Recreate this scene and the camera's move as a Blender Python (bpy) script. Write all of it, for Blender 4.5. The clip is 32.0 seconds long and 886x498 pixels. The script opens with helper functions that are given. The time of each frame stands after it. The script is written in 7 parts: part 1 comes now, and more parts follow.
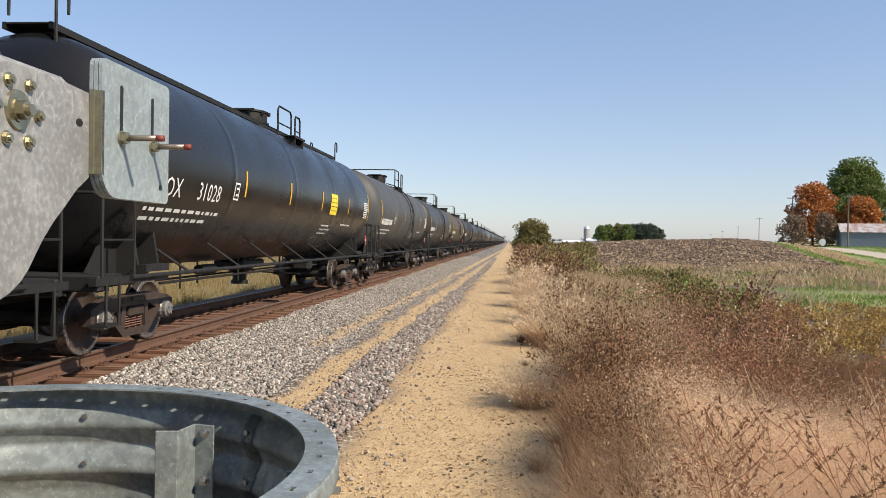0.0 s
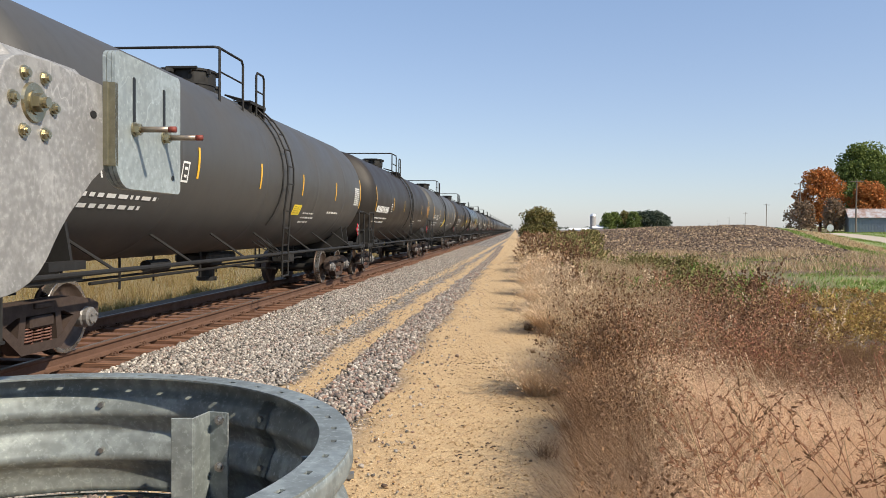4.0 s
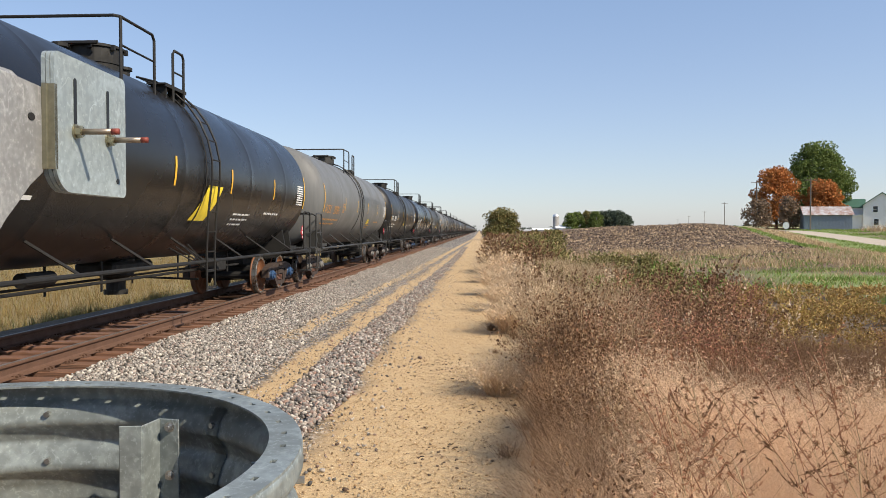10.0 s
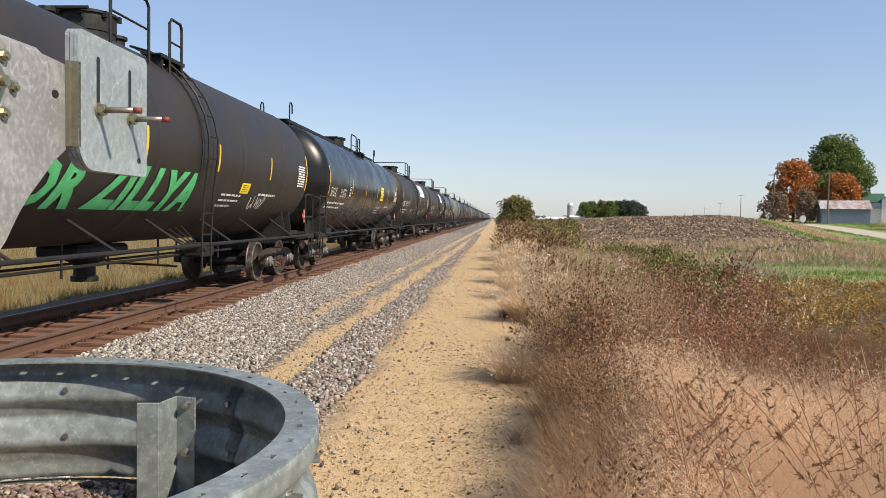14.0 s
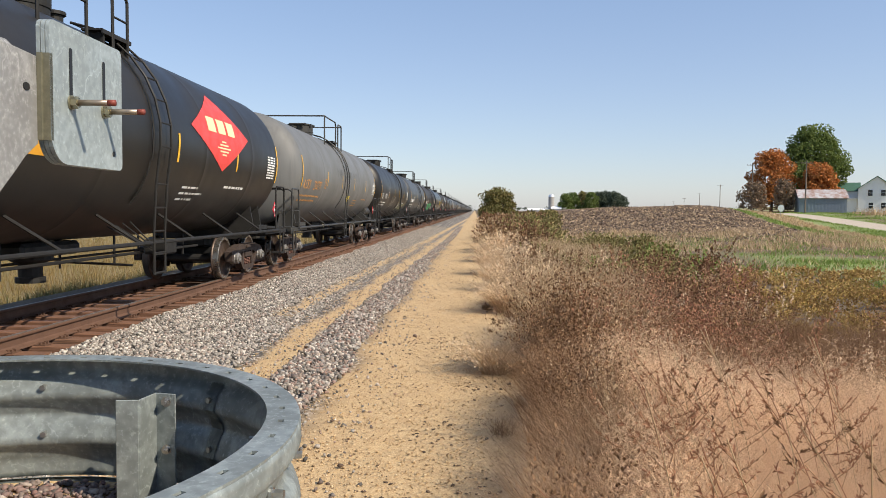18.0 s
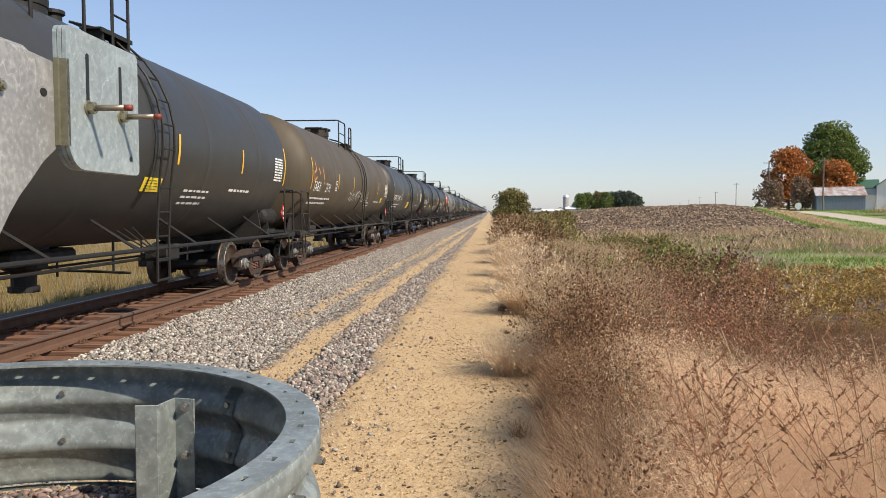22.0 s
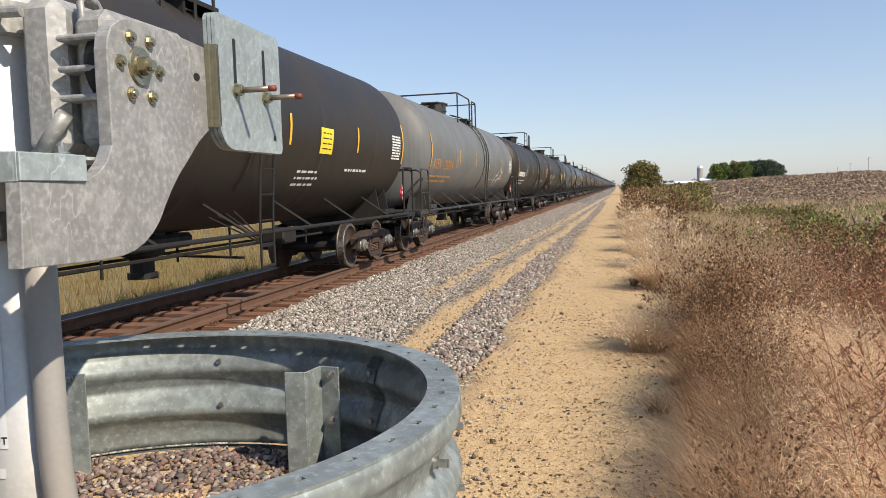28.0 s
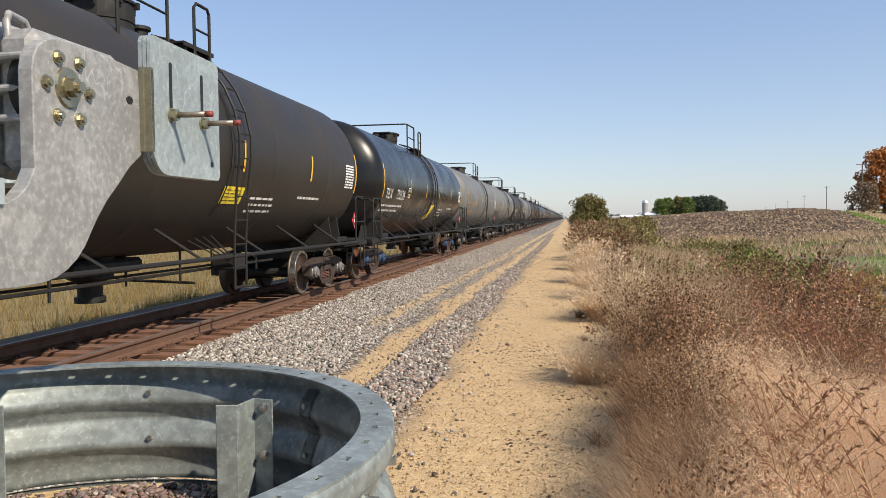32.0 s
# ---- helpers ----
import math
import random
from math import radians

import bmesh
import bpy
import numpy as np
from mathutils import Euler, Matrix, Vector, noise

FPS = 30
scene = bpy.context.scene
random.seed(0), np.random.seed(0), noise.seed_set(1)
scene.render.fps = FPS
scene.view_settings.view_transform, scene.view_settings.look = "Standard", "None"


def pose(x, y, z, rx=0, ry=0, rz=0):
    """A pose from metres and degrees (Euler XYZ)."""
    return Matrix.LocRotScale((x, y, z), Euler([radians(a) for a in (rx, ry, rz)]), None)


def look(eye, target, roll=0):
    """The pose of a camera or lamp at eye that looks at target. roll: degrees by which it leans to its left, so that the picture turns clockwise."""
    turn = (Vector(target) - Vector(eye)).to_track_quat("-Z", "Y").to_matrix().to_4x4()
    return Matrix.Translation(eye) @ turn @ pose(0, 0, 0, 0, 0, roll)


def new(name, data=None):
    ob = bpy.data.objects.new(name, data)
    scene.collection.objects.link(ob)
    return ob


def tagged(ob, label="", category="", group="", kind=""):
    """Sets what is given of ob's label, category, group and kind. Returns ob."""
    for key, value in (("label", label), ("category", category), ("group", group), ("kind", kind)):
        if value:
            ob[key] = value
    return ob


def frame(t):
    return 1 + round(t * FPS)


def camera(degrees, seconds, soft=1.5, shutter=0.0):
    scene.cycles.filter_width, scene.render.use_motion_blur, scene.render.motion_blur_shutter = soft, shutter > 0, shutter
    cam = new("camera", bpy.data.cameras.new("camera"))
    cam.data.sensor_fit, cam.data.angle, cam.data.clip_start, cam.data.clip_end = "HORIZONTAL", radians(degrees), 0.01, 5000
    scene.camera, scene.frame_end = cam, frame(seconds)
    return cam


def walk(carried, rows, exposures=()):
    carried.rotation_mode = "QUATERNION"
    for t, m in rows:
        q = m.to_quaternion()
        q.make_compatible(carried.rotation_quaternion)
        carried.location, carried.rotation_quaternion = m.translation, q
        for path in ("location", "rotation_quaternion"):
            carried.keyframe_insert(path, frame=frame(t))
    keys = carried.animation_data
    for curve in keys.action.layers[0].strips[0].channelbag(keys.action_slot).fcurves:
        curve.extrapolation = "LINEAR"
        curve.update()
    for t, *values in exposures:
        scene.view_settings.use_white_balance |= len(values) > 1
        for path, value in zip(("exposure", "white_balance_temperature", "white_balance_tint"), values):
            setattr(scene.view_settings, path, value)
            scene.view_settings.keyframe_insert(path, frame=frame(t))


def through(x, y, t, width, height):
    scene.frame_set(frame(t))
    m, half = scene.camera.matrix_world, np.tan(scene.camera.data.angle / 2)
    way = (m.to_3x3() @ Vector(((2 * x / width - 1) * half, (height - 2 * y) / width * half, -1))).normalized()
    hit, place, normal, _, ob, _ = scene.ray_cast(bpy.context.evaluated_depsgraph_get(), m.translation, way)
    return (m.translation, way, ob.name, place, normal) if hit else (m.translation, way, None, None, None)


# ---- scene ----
cam = camera(60.0, 32.0, soft=0.8)
PATH = [
    (0, (-0.232, 0.28, 1.788), (-0.404, 2.273, 1.765), 1.0),
    (0.5, (-0.222, 0.287, 1.788), (-0.338, 2.283, 1.757), 0.1),
    (1, (-0.225, 0.277, 1.796), (-0.336, 2.273, 1.758), 0.1),
    (1.5, (-0.232, 0.282, 1.796), (-0.37, 2.277, 1.754), 0.0),
    (2, (-0.24, 0.266, 1.793), (-0.38, 2.261, 1.752), 0.3),
    (2.5, (-0.235, 0.265, 1.792), (-0.373, 2.259, 1.753), 0.9),
    (4.5, (-0.243, 0.256, 1.784), (-0.459, 2.243, 1.721), -0.2),
    (5, (-0.235, 0.271, 1.784), (-0.484, 2.254, 1.713), -1.1),
    (5.5, (-0.241, 0.303, 1.788), (-0.529, 2.281, 1.727), -1.1),
    (6, (-0.243, 0.311, 1.787), (-0.562, 2.284, 1.724), -0.9),
    (6.5, (-0.24, 0.292, 1.781), (-0.567, 2.263, 1.699), -1.0),
    (7, (-0.222, 0.276, 1.779), (-0.508, 2.253, 1.69), -0.8),
    (7.5, (-0.214, 0.277, 1.784), (-0.427, 2.264, 1.708), 0.1),
    (8, (-0.213, 0.265, 1.785), (-0.383, 2.257, 1.735), 0.6),
    (8.5, (-0.217, 0.263, 1.787), (-0.37, 2.256, 1.763), 0.7),
    (9, (-0.213, 0.268, 1.785), (-0.339, 2.264, 1.767), 0.6),
    (9.5, (-0.208, 0.268, 1.781), (-0.312, 2.265, 1.754), 0.5),
    (10, (-0.204, 0.267, 1.783), (-0.299, 2.264, 1.735), -0.1),
    (10.5, (-0.204, 0.269, 1.78), (-0.291, 2.266, 1.72), -0.0),
    (11, (-0.205, 0.273, 1.777), (-0.296, 2.27, 1.717), 0.3),
    (11.5, (-0.202, 0.274, 1.777), (-0.283, 2.271, 1.724), 0.5),
    (12, (-0.208, 0.275, 1.777), (-0.287, 2.273, 1.729), 0.6),
    (12.5, (-0.215, 0.285, 1.781), (-0.306, 2.283, 1.732), 0.7),
    (13, (-0.214, 0.286, 1.78), (-0.308, 2.283, 1.715), 1.1),
    (13.5, (-0.221, 0.279, 1.775), (-0.332, 2.274, 1.697), 1.3),
    (14, (-0.217, 0.264, 1.777), (-0.346, 2.258, 1.694), 1.0),
    (14.5, (-0.211, 0.258, 1.777), (-0.333, 2.252, 1.69), 0.7),
    (16.5, (-0.222, 0.267, 1.775), (-0.342, 2.261, 1.682), 0.6),
    (17, (-0.22, 0.267, 1.775), (-0.346, 2.261, 1.687), 0.4),
    (17.5, (-0.215, 0.271, 1.774), (-0.318, 2.266, 1.677), 0.4),
    (18, (-0.217, 0.28, 1.775), (-0.299, 2.276, 1.673), 0.5),
    (18.5, (-0.215, 0.27, 1.777), (-0.306, 2.266, 1.689), 0.3),
    (19, (-0.22, 0.276, 1.783), (-0.325, 2.271, 1.706), 0.2),
    (19.5, (-0.224, 0.267, 1.78), (-0.338, 2.263, 1.704), -0.0),
    (20, (-0.235, 0.277, 1.771), (-0.409, 2.268, 1.709), 0.2),
    (20.5, (-0.256, 0.272, 1.778), (-0.536, 2.252, 1.735), 0.5),
    (21, (-0.228, 0.281, 1.78), (-0.442, 2.269, 1.728), 1.1),
    (21.5, (-0.229, 0.27, 1.778), (-0.351, 2.265, 1.702), 0.6),
    (22, (-0.229, 0.301, 1.775), (-0.349, 2.295, 1.677), -0.1),
    (22.5, (-0.223, 0.319, 1.768), (-0.386, 2.31, 1.665), -1.3),
    (23, (-0.208, 0.339, 1.77), (-0.352, 2.331, 1.671), -2.3),
    (23.5, (-0.207, 0.32, 1.756), (-0.335, 2.314, 1.67), -0.8),
    (24, (-0.215, 0.323, 1.763), (-0.377, 2.315, 1.691), -0.2),
    (24.5, (-0.221, 0.325, 1.768), (-0.392, 2.317, 1.698), 0.2),
    (25, (-0.239, 0.321, 1.764), (-0.467, 2.306, 1.695), 0.0),
    (25.5, (-0.255, 0.332, 1.757), (-0.561, 2.307, 1.682), -0.6),
    (27.5, (-0.236, 0.3, 1.759), (-0.6, 2.262, 1.623), -1.1),
    (28, (-0.253, 0.299, 1.754), (-0.7, 2.243, 1.602), -1.7),
    (28.5, (-0.266, 0.308, 1.751), (-0.796, 2.229, 1.582), -1.6),
    (29, (-0.261, 0.314, 1.749), (-0.804, 2.23, 1.567), -1.7),
    (29.5, (-0.254, 0.321, 1.751), (-0.775, 2.242, 1.564), -1.5),
    (30, (-0.231, 0.322, 1.747), (-0.662, 2.267, 1.569), -1.1),
    (30.5, (-0.218, 0.319, 1.753), (-0.537, 2.288, 1.599), -0.9),
    (31, (-0.216, 0.313, 1.754), (-0.511, 2.286, 1.613), -1.3),
    (31.5, (-0.216, 0.315, 1.754), (-0.513, 2.289, 1.643), -0.9),
    (32, (-0.225, 0.323, 1.758), (-0.542, 2.296, 1.68), -0.6),
]
walk(cam, [(t, look(eye, target, roll)) for t, eye, target, roll in PATH])

# ---- world, sun, exposure ----
SUN_AZ, SUN_EL = radians(-29), radians(41)
SUN_DIR = Vector((math.cos(SUN_AZ) * math.cos(SUN_EL), math.sin(SUN_AZ) * math.cos(SUN_EL), math.sin(SUN_EL)))
world = bpy.data.worlds.new("sky")
scene.world = world
world.use_nodes = True
wn = world.node_tree.nodes
sky = wn.new("ShaderNodeTexSky")
sky.sky_type = "NISHITA"
sky.sun_disc = False
sky.sun_elevation, sky.sun_rotation = SUN_EL, radians(119)
sky.air_density, sky.dust_density, sky.ozone_density = 1.0, 0.5, 2.6
haze = wn.new("ShaderNodeMix")
haze.data_type = "RGBA"
haze.inputs["Factor"].default_value = 0.33
place = wn.new("ShaderNodeTexCoord")
height = wn.new("ShaderNodeSeparateXYZ")
climb = wn.new("ShaderNodeMapRange")
climb.interpolation_type = "SMOOTHSTEP"
climb.inputs[2].default_value = 0.42
tint = wn.new("ShaderNodeMix")
tint.data_type = "RGBA"
tint.inputs[6].default_value = (4.9, 5.2, 7.0, 1)
tint.inputs[7].default_value = (3.0, 4.4, 7.1, 1)
world.node_tree.links.new(place.outputs["Generated"], height.inputs[0])
world.node_tree.links.new(height.outputs[2], climb.inputs[0])
world.node_tree.links.new(climb.outputs[0], tint.inputs["Factor"])
world.node_tree.links.new(tint.outputs[2], haze.inputs[7])
world.node_tree.links.new(sky.outputs[0], haze.inputs[6])
world.node_tree.links.new(haze.outputs[2], wn["Background"].inputs[0])
wn["Background"].inputs[1].default_value = 0.108
sun_data = bpy.data.lights.new("sun", "SUN")
sun_data.energy, sun_data.angle, sun_data.color = 5.0, radians(0.53), (1.0, 0.885, 0.715)
sun = new("sun", sun_data)
sun.matrix_world = look(SUN_DIR * 60, (0, 0, 0))
scene.view_settings.exposure = 0.32

# ---- materials ----


class Mat:
    """A principled material whose colour, roughness and relief come from nodes."""

    def __init__(self, name, colour, rough=0.6, metal=0.0, spec=0.5):
        self.m = bpy.data.materials.new(name)
        self.m.use_nodes = True
        self.t = self.m.node_tree
        self.b = self.t.nodes["Principled BSDF"]
        self.b.inputs["Base Color"].default_value = (*colour, 1)
        self.b.inputs["Roughness"].default_value = rough
        self.b.inputs["Metallic"].default_value = metal
        self.b.inputs["Specular IOR Level"].default_value = spec
        self.colour = None
        self.base = colour

    def node(self, kind):
        return self.t.nodes.new(kind)

    def link(self, a, b):
        self.t.links.new(a, b)

    def coords(self, scale=(1, 1, 1), space="Object"):
        tc = self.node("ShaderNodeTexCoord")
        mp = self.node("ShaderNodeMapping")
        mp.inputs["Scale"].default_value = scale
        self.link(tc.outputs[space], mp.inputs[0])
        return mp.outputs[0]

    def noise(self, scale, detail=4.0, stretch=(1, 1, 1), space="Object", rough=0.55):
        n = self.node("ShaderNodeTexNoise")
        n.inputs["Scale"].default_value = scale
        n.inputs["Detail"].default_value = detail
        n.inputs["Roughness"].default_value = rough
        self.link(self.coords(stretch, space), n.inputs["Vector"])
        return n.outputs["Fac"]

    def cells(self, scale, feature="F1", stretch=(1, 1, 1)):
        """Voronoi cells: a random value and the distance output."""
        v = self.node("ShaderNodeTexVoronoi")
        v.feature = feature
        v.inputs["Scale"].default_value = scale
        self.link(self.coords(stretch), v.inputs["Vector"])
        return v.outputs["Color"], v.outputs["Distance"]

    def ramp(self, fac, *stops):
        r = self.node("ShaderNodeValToRGB")
        els = r.color_ramp.elements
        while len(els) < len(stops):
            els.new(0.5)
        for e, (p, c) in zip(els, stops):
            e.position = p
            e.color = (*c, 1) if not isinstance(c, (int, float)) else (c, c, c, 1)
        self.link(fac, r.inputs[0])
        return r.outputs[0]

    def mix(self, fac, a, b, mode="MIX"):
        x = self.node("ShaderNodeMix")
        x.data_type, x.blend_type = "RGBA", mode
        for sock, v in ((x.inputs["Factor"], fac), (x.inputs[6], a), (x.inputs[7], b)):
            if hasattr(v, "is_linked"):
                self.link(v, sock)
            elif isinstance(v, (int, float)):
                sock.default_value = v
            else:
                sock.default_value = (*v, 1)
        return x.outputs[2]

    def paint(self, col):
        self.link(col, self.b.inputs["Base Color"])
        self.colour = col
        return self

    def rough(self, fac, lo, hi):
        self.link(self.ramp(fac, (0.3, lo), (0.7, hi)), self.b.inputs["Roughness"])
        return self

    def bump(self, fac, strength=0.3, distance=0.01):
        bm_ = self.node("ShaderNodeBump")
        bm_.inputs["Strength"].default_value = strength
        bm_.inputs["Distance"].default_value = distance
        self.link(fac, bm_.inputs["Height"])
        old = self.b.inputs["Normal"].links
        if old:
            self.link(old[0].from_socket, bm_.inputs["Normal"])
        self.link(bm_.outputs[0], self.b.inputs["Normal"])
        return self

    def island(self):
        return self.node("ShaderNodeNewGeometry").outputs["Random Per Island"]

    def chance(self):
        return self.node("ShaderNodeObjectInfo").outputs["Random"]


def mul(c, k):
    return tuple(min(1.0, v * k) for v in c)


def tank_paint(name, colour, rough, streak=0.35, dust=(0.13, 0.11, 0.09), grime=0.25):
    m = Mat(name, colour, rough, spec=0.33)
    broad = m.noise(0.8, 3)
    runs = m.noise(1.0, 5, (9, 9, 0.5))
    fine = m.noise(38, 3)
    c = m.mix(m.ramp(broad, (0.35, 0.0), (0.75, 1.0)), colour, m.mix(grime, colour, dust))
    c = m.mix(m.ramp(runs, (0.5, 0.0), (0.8, streak)), c, mul(colour, 0.55))
    c = m.mix(m.ramp(fine, (0.58, 0.0), (0.8, 0.14)), c, dust)
    return m.paint(c).rough(broad, max(0.12, rough - 0.07), rough + 0.1).bump(fine, 0.04, 0.003).m


BLACK_GLOSS = tank_paint("black_gloss_paint", (0.009, 0.009, 0.010), 0.27, 0.1, grime=0.05)
BLACK_SATIN = tank_paint("black_satin_paint", (0.014, 0.0135, 0.0135), 0.40, 0.2, grime=0.1)
BROWN_BLACK = tank_paint("weathered_brown_black_paint", (0.024, 0.020, 0.017), 0.5, 0.3, grime=0.12)
DARK_GREY = tank_paint("dark_grey_paint", (0.036, 0.036, 0.035), 0.45, 0.25, grime=0.08)
BLUE_GREY = tank_paint("blue_grey_streaked_paint", (0.045, 0.050, 0.056), 0.42, 0.7, (0.16, 0.16, 0.16))
MID_GREY = tank_paint("mid_grey_paint", (0.062, 0.062, 0.061), 0.5, 0.35, grime=0.1)
LIGHT_GREY = tank_paint("light_grey_weathered_paint", (0.145, 0.148, 0.148), 0.5, 0.6, (0.08, 0.07, 0.06))
OLIVE = tank_paint("olive_brown_paint", (0.075, 0.060, 0.040), 0.55, 0.4, (0.10, 0.07, 0.045))


def simple(name, colour, rough=0.6, metal=0.0, var=0.35, scale=6.0, bump=0.0, scale2=60.0):
    m = Mat(name, colour, rough, metal)
    a, b = m.noise(scale, 4), m.noise(scale2, 3)
    c = m.mix(m.ramp(a, (0.3, 0.0), (0.75, 1.0)), colour, mul(colour, 1 - var))
    c = m.mix(m.ramp(b, (0.45, 0.0), (0.8, 0.5)), c, mul(colour, 1 + var))
    m.paint(c).rough(a, max(0.05, rough - 0.1), min(1.0, rough + 0.1))
    if bump:
        m.bump(b, bump, 0.004)
    return m.m


def galvanised(name, colour, rough=0.42, metal=0.75, scale=26, mottle=0.12, marks=0.5, patchy=0.4):
    """Weathered zinc: soft spangle, darker stains, pale blooms and thin wandering scratches."""
    m = Mat(name, colour, rough, metal)
    spang = m.ramp(m.noise(scale, 2, rough=0.4), (0.38, mul(colour, 1 - mottle)), (0.62, mul(colour, 1 + mottle)))
    stain = m.noise(4, 6)
    bloom = m.noise(7, 7, rough=0.7)
    line = m.ramp(m.noise(7, 3, (1, 1, 0.55), rough=0.6), (0.49, 0.0), (0.5, 1.0), (0.51, 0.0))
    where = m.ramp(m.noise(3.1, 4), (0.5, 0.0), (0.62, marks))
    speck = m.ramp(m.noise(60, 3, rough=0.7), (0.57, 0.0), (0.66, marks * 0.8))
    c = m.mix(m.ramp(stain, (0.45, 0.0), (0.62, patchy)), spang, mul(colour, 0.62))
    c = m.mix(m.ramp(bloom, (0.53, 0.0), (0.62, patchy)), c, mul(colour, 1.35))
    c = m.mix(m.mix(1.0, line, where, "MULTIPLY"), c, mul(colour, 2.3))
    c = m.mix(speck, c, mul(colour, 1.9))
    return m.paint(c).rough(stain, rough - 0.08, rough + 0.16).bump(bloom, 0.12, 0.004).bump(m.noise(140, 2), 0.06, 0.002).m


GALV_RING = galvanised("galvanised_corrugated_steel", (0.255, 0.285, 0.28), 0.46, 0.35, 30, 0.15, 0.45, 0.7)
GALV_PLATE = galvanised("bright_galvanised_plate", (0.37, 0.42, 0.425), 0.42, 0.35, 45, 0.12, 0.35, 0.45)
ALU_CAST = galvanised("cast_aluminium", (0.32, 0.315, 0.305), 0.48, 0.3, 60, 0.12, 0.4, 0.55)
ALU_PAINT = simple("silver_painted_pipe", (0.60, 0.59, 0.57), 0.42, 0.25, 0.15, 5, 0.05)
GREY_PVC = simple("grey_plastic_conduit", (0.33, 0.31, 0.29), 0.55, 0, 0.12)
AGED_ZINC = simple("stained_yellow_zinc", (0.20, 0.19, 0.135), 0.55, 0.4, 0.4, 9, 0.1)
STUD_STEEL = simple("dull_stud_steel", (0.30, 0.25, 0.20), 0.45, 0.7, 0.25, 30)
ZINC = simple("yellow_zinc_bolt", (0.40, 0.36, 0.25), 0.32, 0.9, 0.3, 30)
BOLT_STEEL = simple("steel_bolt", (0.45, 0.45, 0.44), 0.35, 0.9, 0.25, 40)
RED_TIP = simple("red_painted_thread", (0.23, 0.045, 0.03), 0.6, 0.1, 0.3, 40)
BLACK_RUBBER = simple("black_cable", (0.012, 0.012, 0.012), 0.5)
SIGN_WHITE = simple("white_sign_sheet", (0.74, 0.75, 0.76), 0.4, 0, 0.06)
SIGN_BLACK = simple("black_sign_letter", (0.01, 0.01, 0.01), 0.5)
RUNNING_GEAR = simple("dusty_black_running_gear", (0.012, 0.011, 0.010), 0.7, 0.0, 0.4, 5, 0.15)
TRUCK_RUST = simple("rust_brown_cast_truck", (0.055, 0.036, 0.028), 0.8, 0.1, 0.45, 6, 0.2)
WHEEL_STEEL = simple("worn_wheel_steel", (0.10, 0.07, 0.055), 0.5, 0.45, 0.4, 8)
WHEEL_RUST = simple("fresh_rust_wheel", (0.19, 0.075, 0.032), 0.7, 0.1, 0.5, 8)
TREAD = simple("polished_wheel_tread", (0.42, 0.40, 0.38), 0.28, 0.9, 0.2, 8)
BLUE_CAP = simple("blue_bearing_cap", (0.03, 0.075, 0.17), 0.5, 0.1, 0.3, 20)
GREY_CAP = simple("grey_bearing_cap", (0.22, 0.21, 0.2), 0.5, 0.3, 0.3, 20)
SPRING_RUST = simple("rusty_spring", (0.15, 0.07, 0.05), 0.7, 0.3, 0.3, 20)
LETTER_WHITE = simple("white_stencil_paint", (0.78, 0.78, 0.76), 0.5, 0, 0.1, 8)
LETTER_ORANGE = simple("faded_orange_stencil_paint", (0.62, 0.30, 0.08), 0.6, 0, 0.3, 8)
STRIPE_YELLOW = simple("yellow_reflective_tape", (0.85, 0.47, 0.03), 0.4, 0, 0.15, 8)
PATCH_YELLOW = simple("yellow_decal", (0.88, 0.66, 0.04), 0.45, 0, 0.12, 8)
PATCH_ORANGE = simple("orange_decal", (0.75, 0.36, 0.03), 0.45, 0, 0.12, 8)
PLACARD_RED = simple("red_placard", (0.62, 0.03, 0.05), 0.5, 0, 0.12, 8)
LOGO_RED = simple("red_logo_paint", (0.72, 0.06, 0.05), 0.5, 0, 0.12, 4)
LOGO_CREAM = simple("cream_logo_paint", (0.82, 0.66, 0.38), 0.5, 0, 0.12, 4)
LOGO_BLUE = simple("pale_blue_logo_paint", (0.35, 0.55, 0.72), 0.5, 0, 0.12, 4)
SPRAY_GREEN = simple("green_spray_paint", (0.10, 0.52, 0.20), 0.6, 0, 0.4, 5)
SPRAY_WHITE = simple("white_spray_paint", (0.62, 0.62, 0.58), 0.6, 0, 0.4, 5)
SPRAY_ORANGE = simple("orange_spray_paint", (0.66, 0.30, 0.10), 0.6, 0, 0.4, 5)
SPRAY_OLIVE = simple("pale_yellow_spray_paint", (0.62, 0.60, 0.30), 0.6, 0, 0.4, 5)
RAIL_SIDE = simple("rusty_rail_side", (0.13, 0.068, 0.042), 0.8, 0.15, 0.3, 4, 0.15)
RAIL_TOP = simple("worn_rail_head", (0.24, 0.19, 0.15), 0.5, 0.7, 0.25, 10)


def wood_tie_material():
    m = Mat("weathered_creosote_tie", (0.13, 0.07, 0.045), 0.85)
    grain = m.noise(6, 5, (0.6, 14, 14))
    c = m.ramp(grain, (0.3, (0.055, 0.035, 0.026)), (0.55, (0.17, 0.085, 0.05)), (0.8, (0.26, 0.15, 0.10)))
    c = m.mix(m.ramp(m.chance(), (0.0, 0.0), (1.0, 0.55)), c, (0.20, 0.09, 0.05))
    return m.paint(c).bump(grain, 0.6, 0.01).m


TIE_WOOD = wood_tie_material()


def stone_material(name, *tones):
    m = Mat(name, tones[0], 0.85)
    stops = [((i + 0.5) / len(tones), c) for i, c in enumerate(tones)]
    ramp = m.ramp(m.island(), *stops)
    speck = m.noise(90, 3)
    c = m.mix(m.ramp(speck, (0.4, 0.0), (0.7, 0.5)), ramp, mul(tones[0], 0.5))
    return m.paint(c).bump(speck, 0.3, 0.004).m


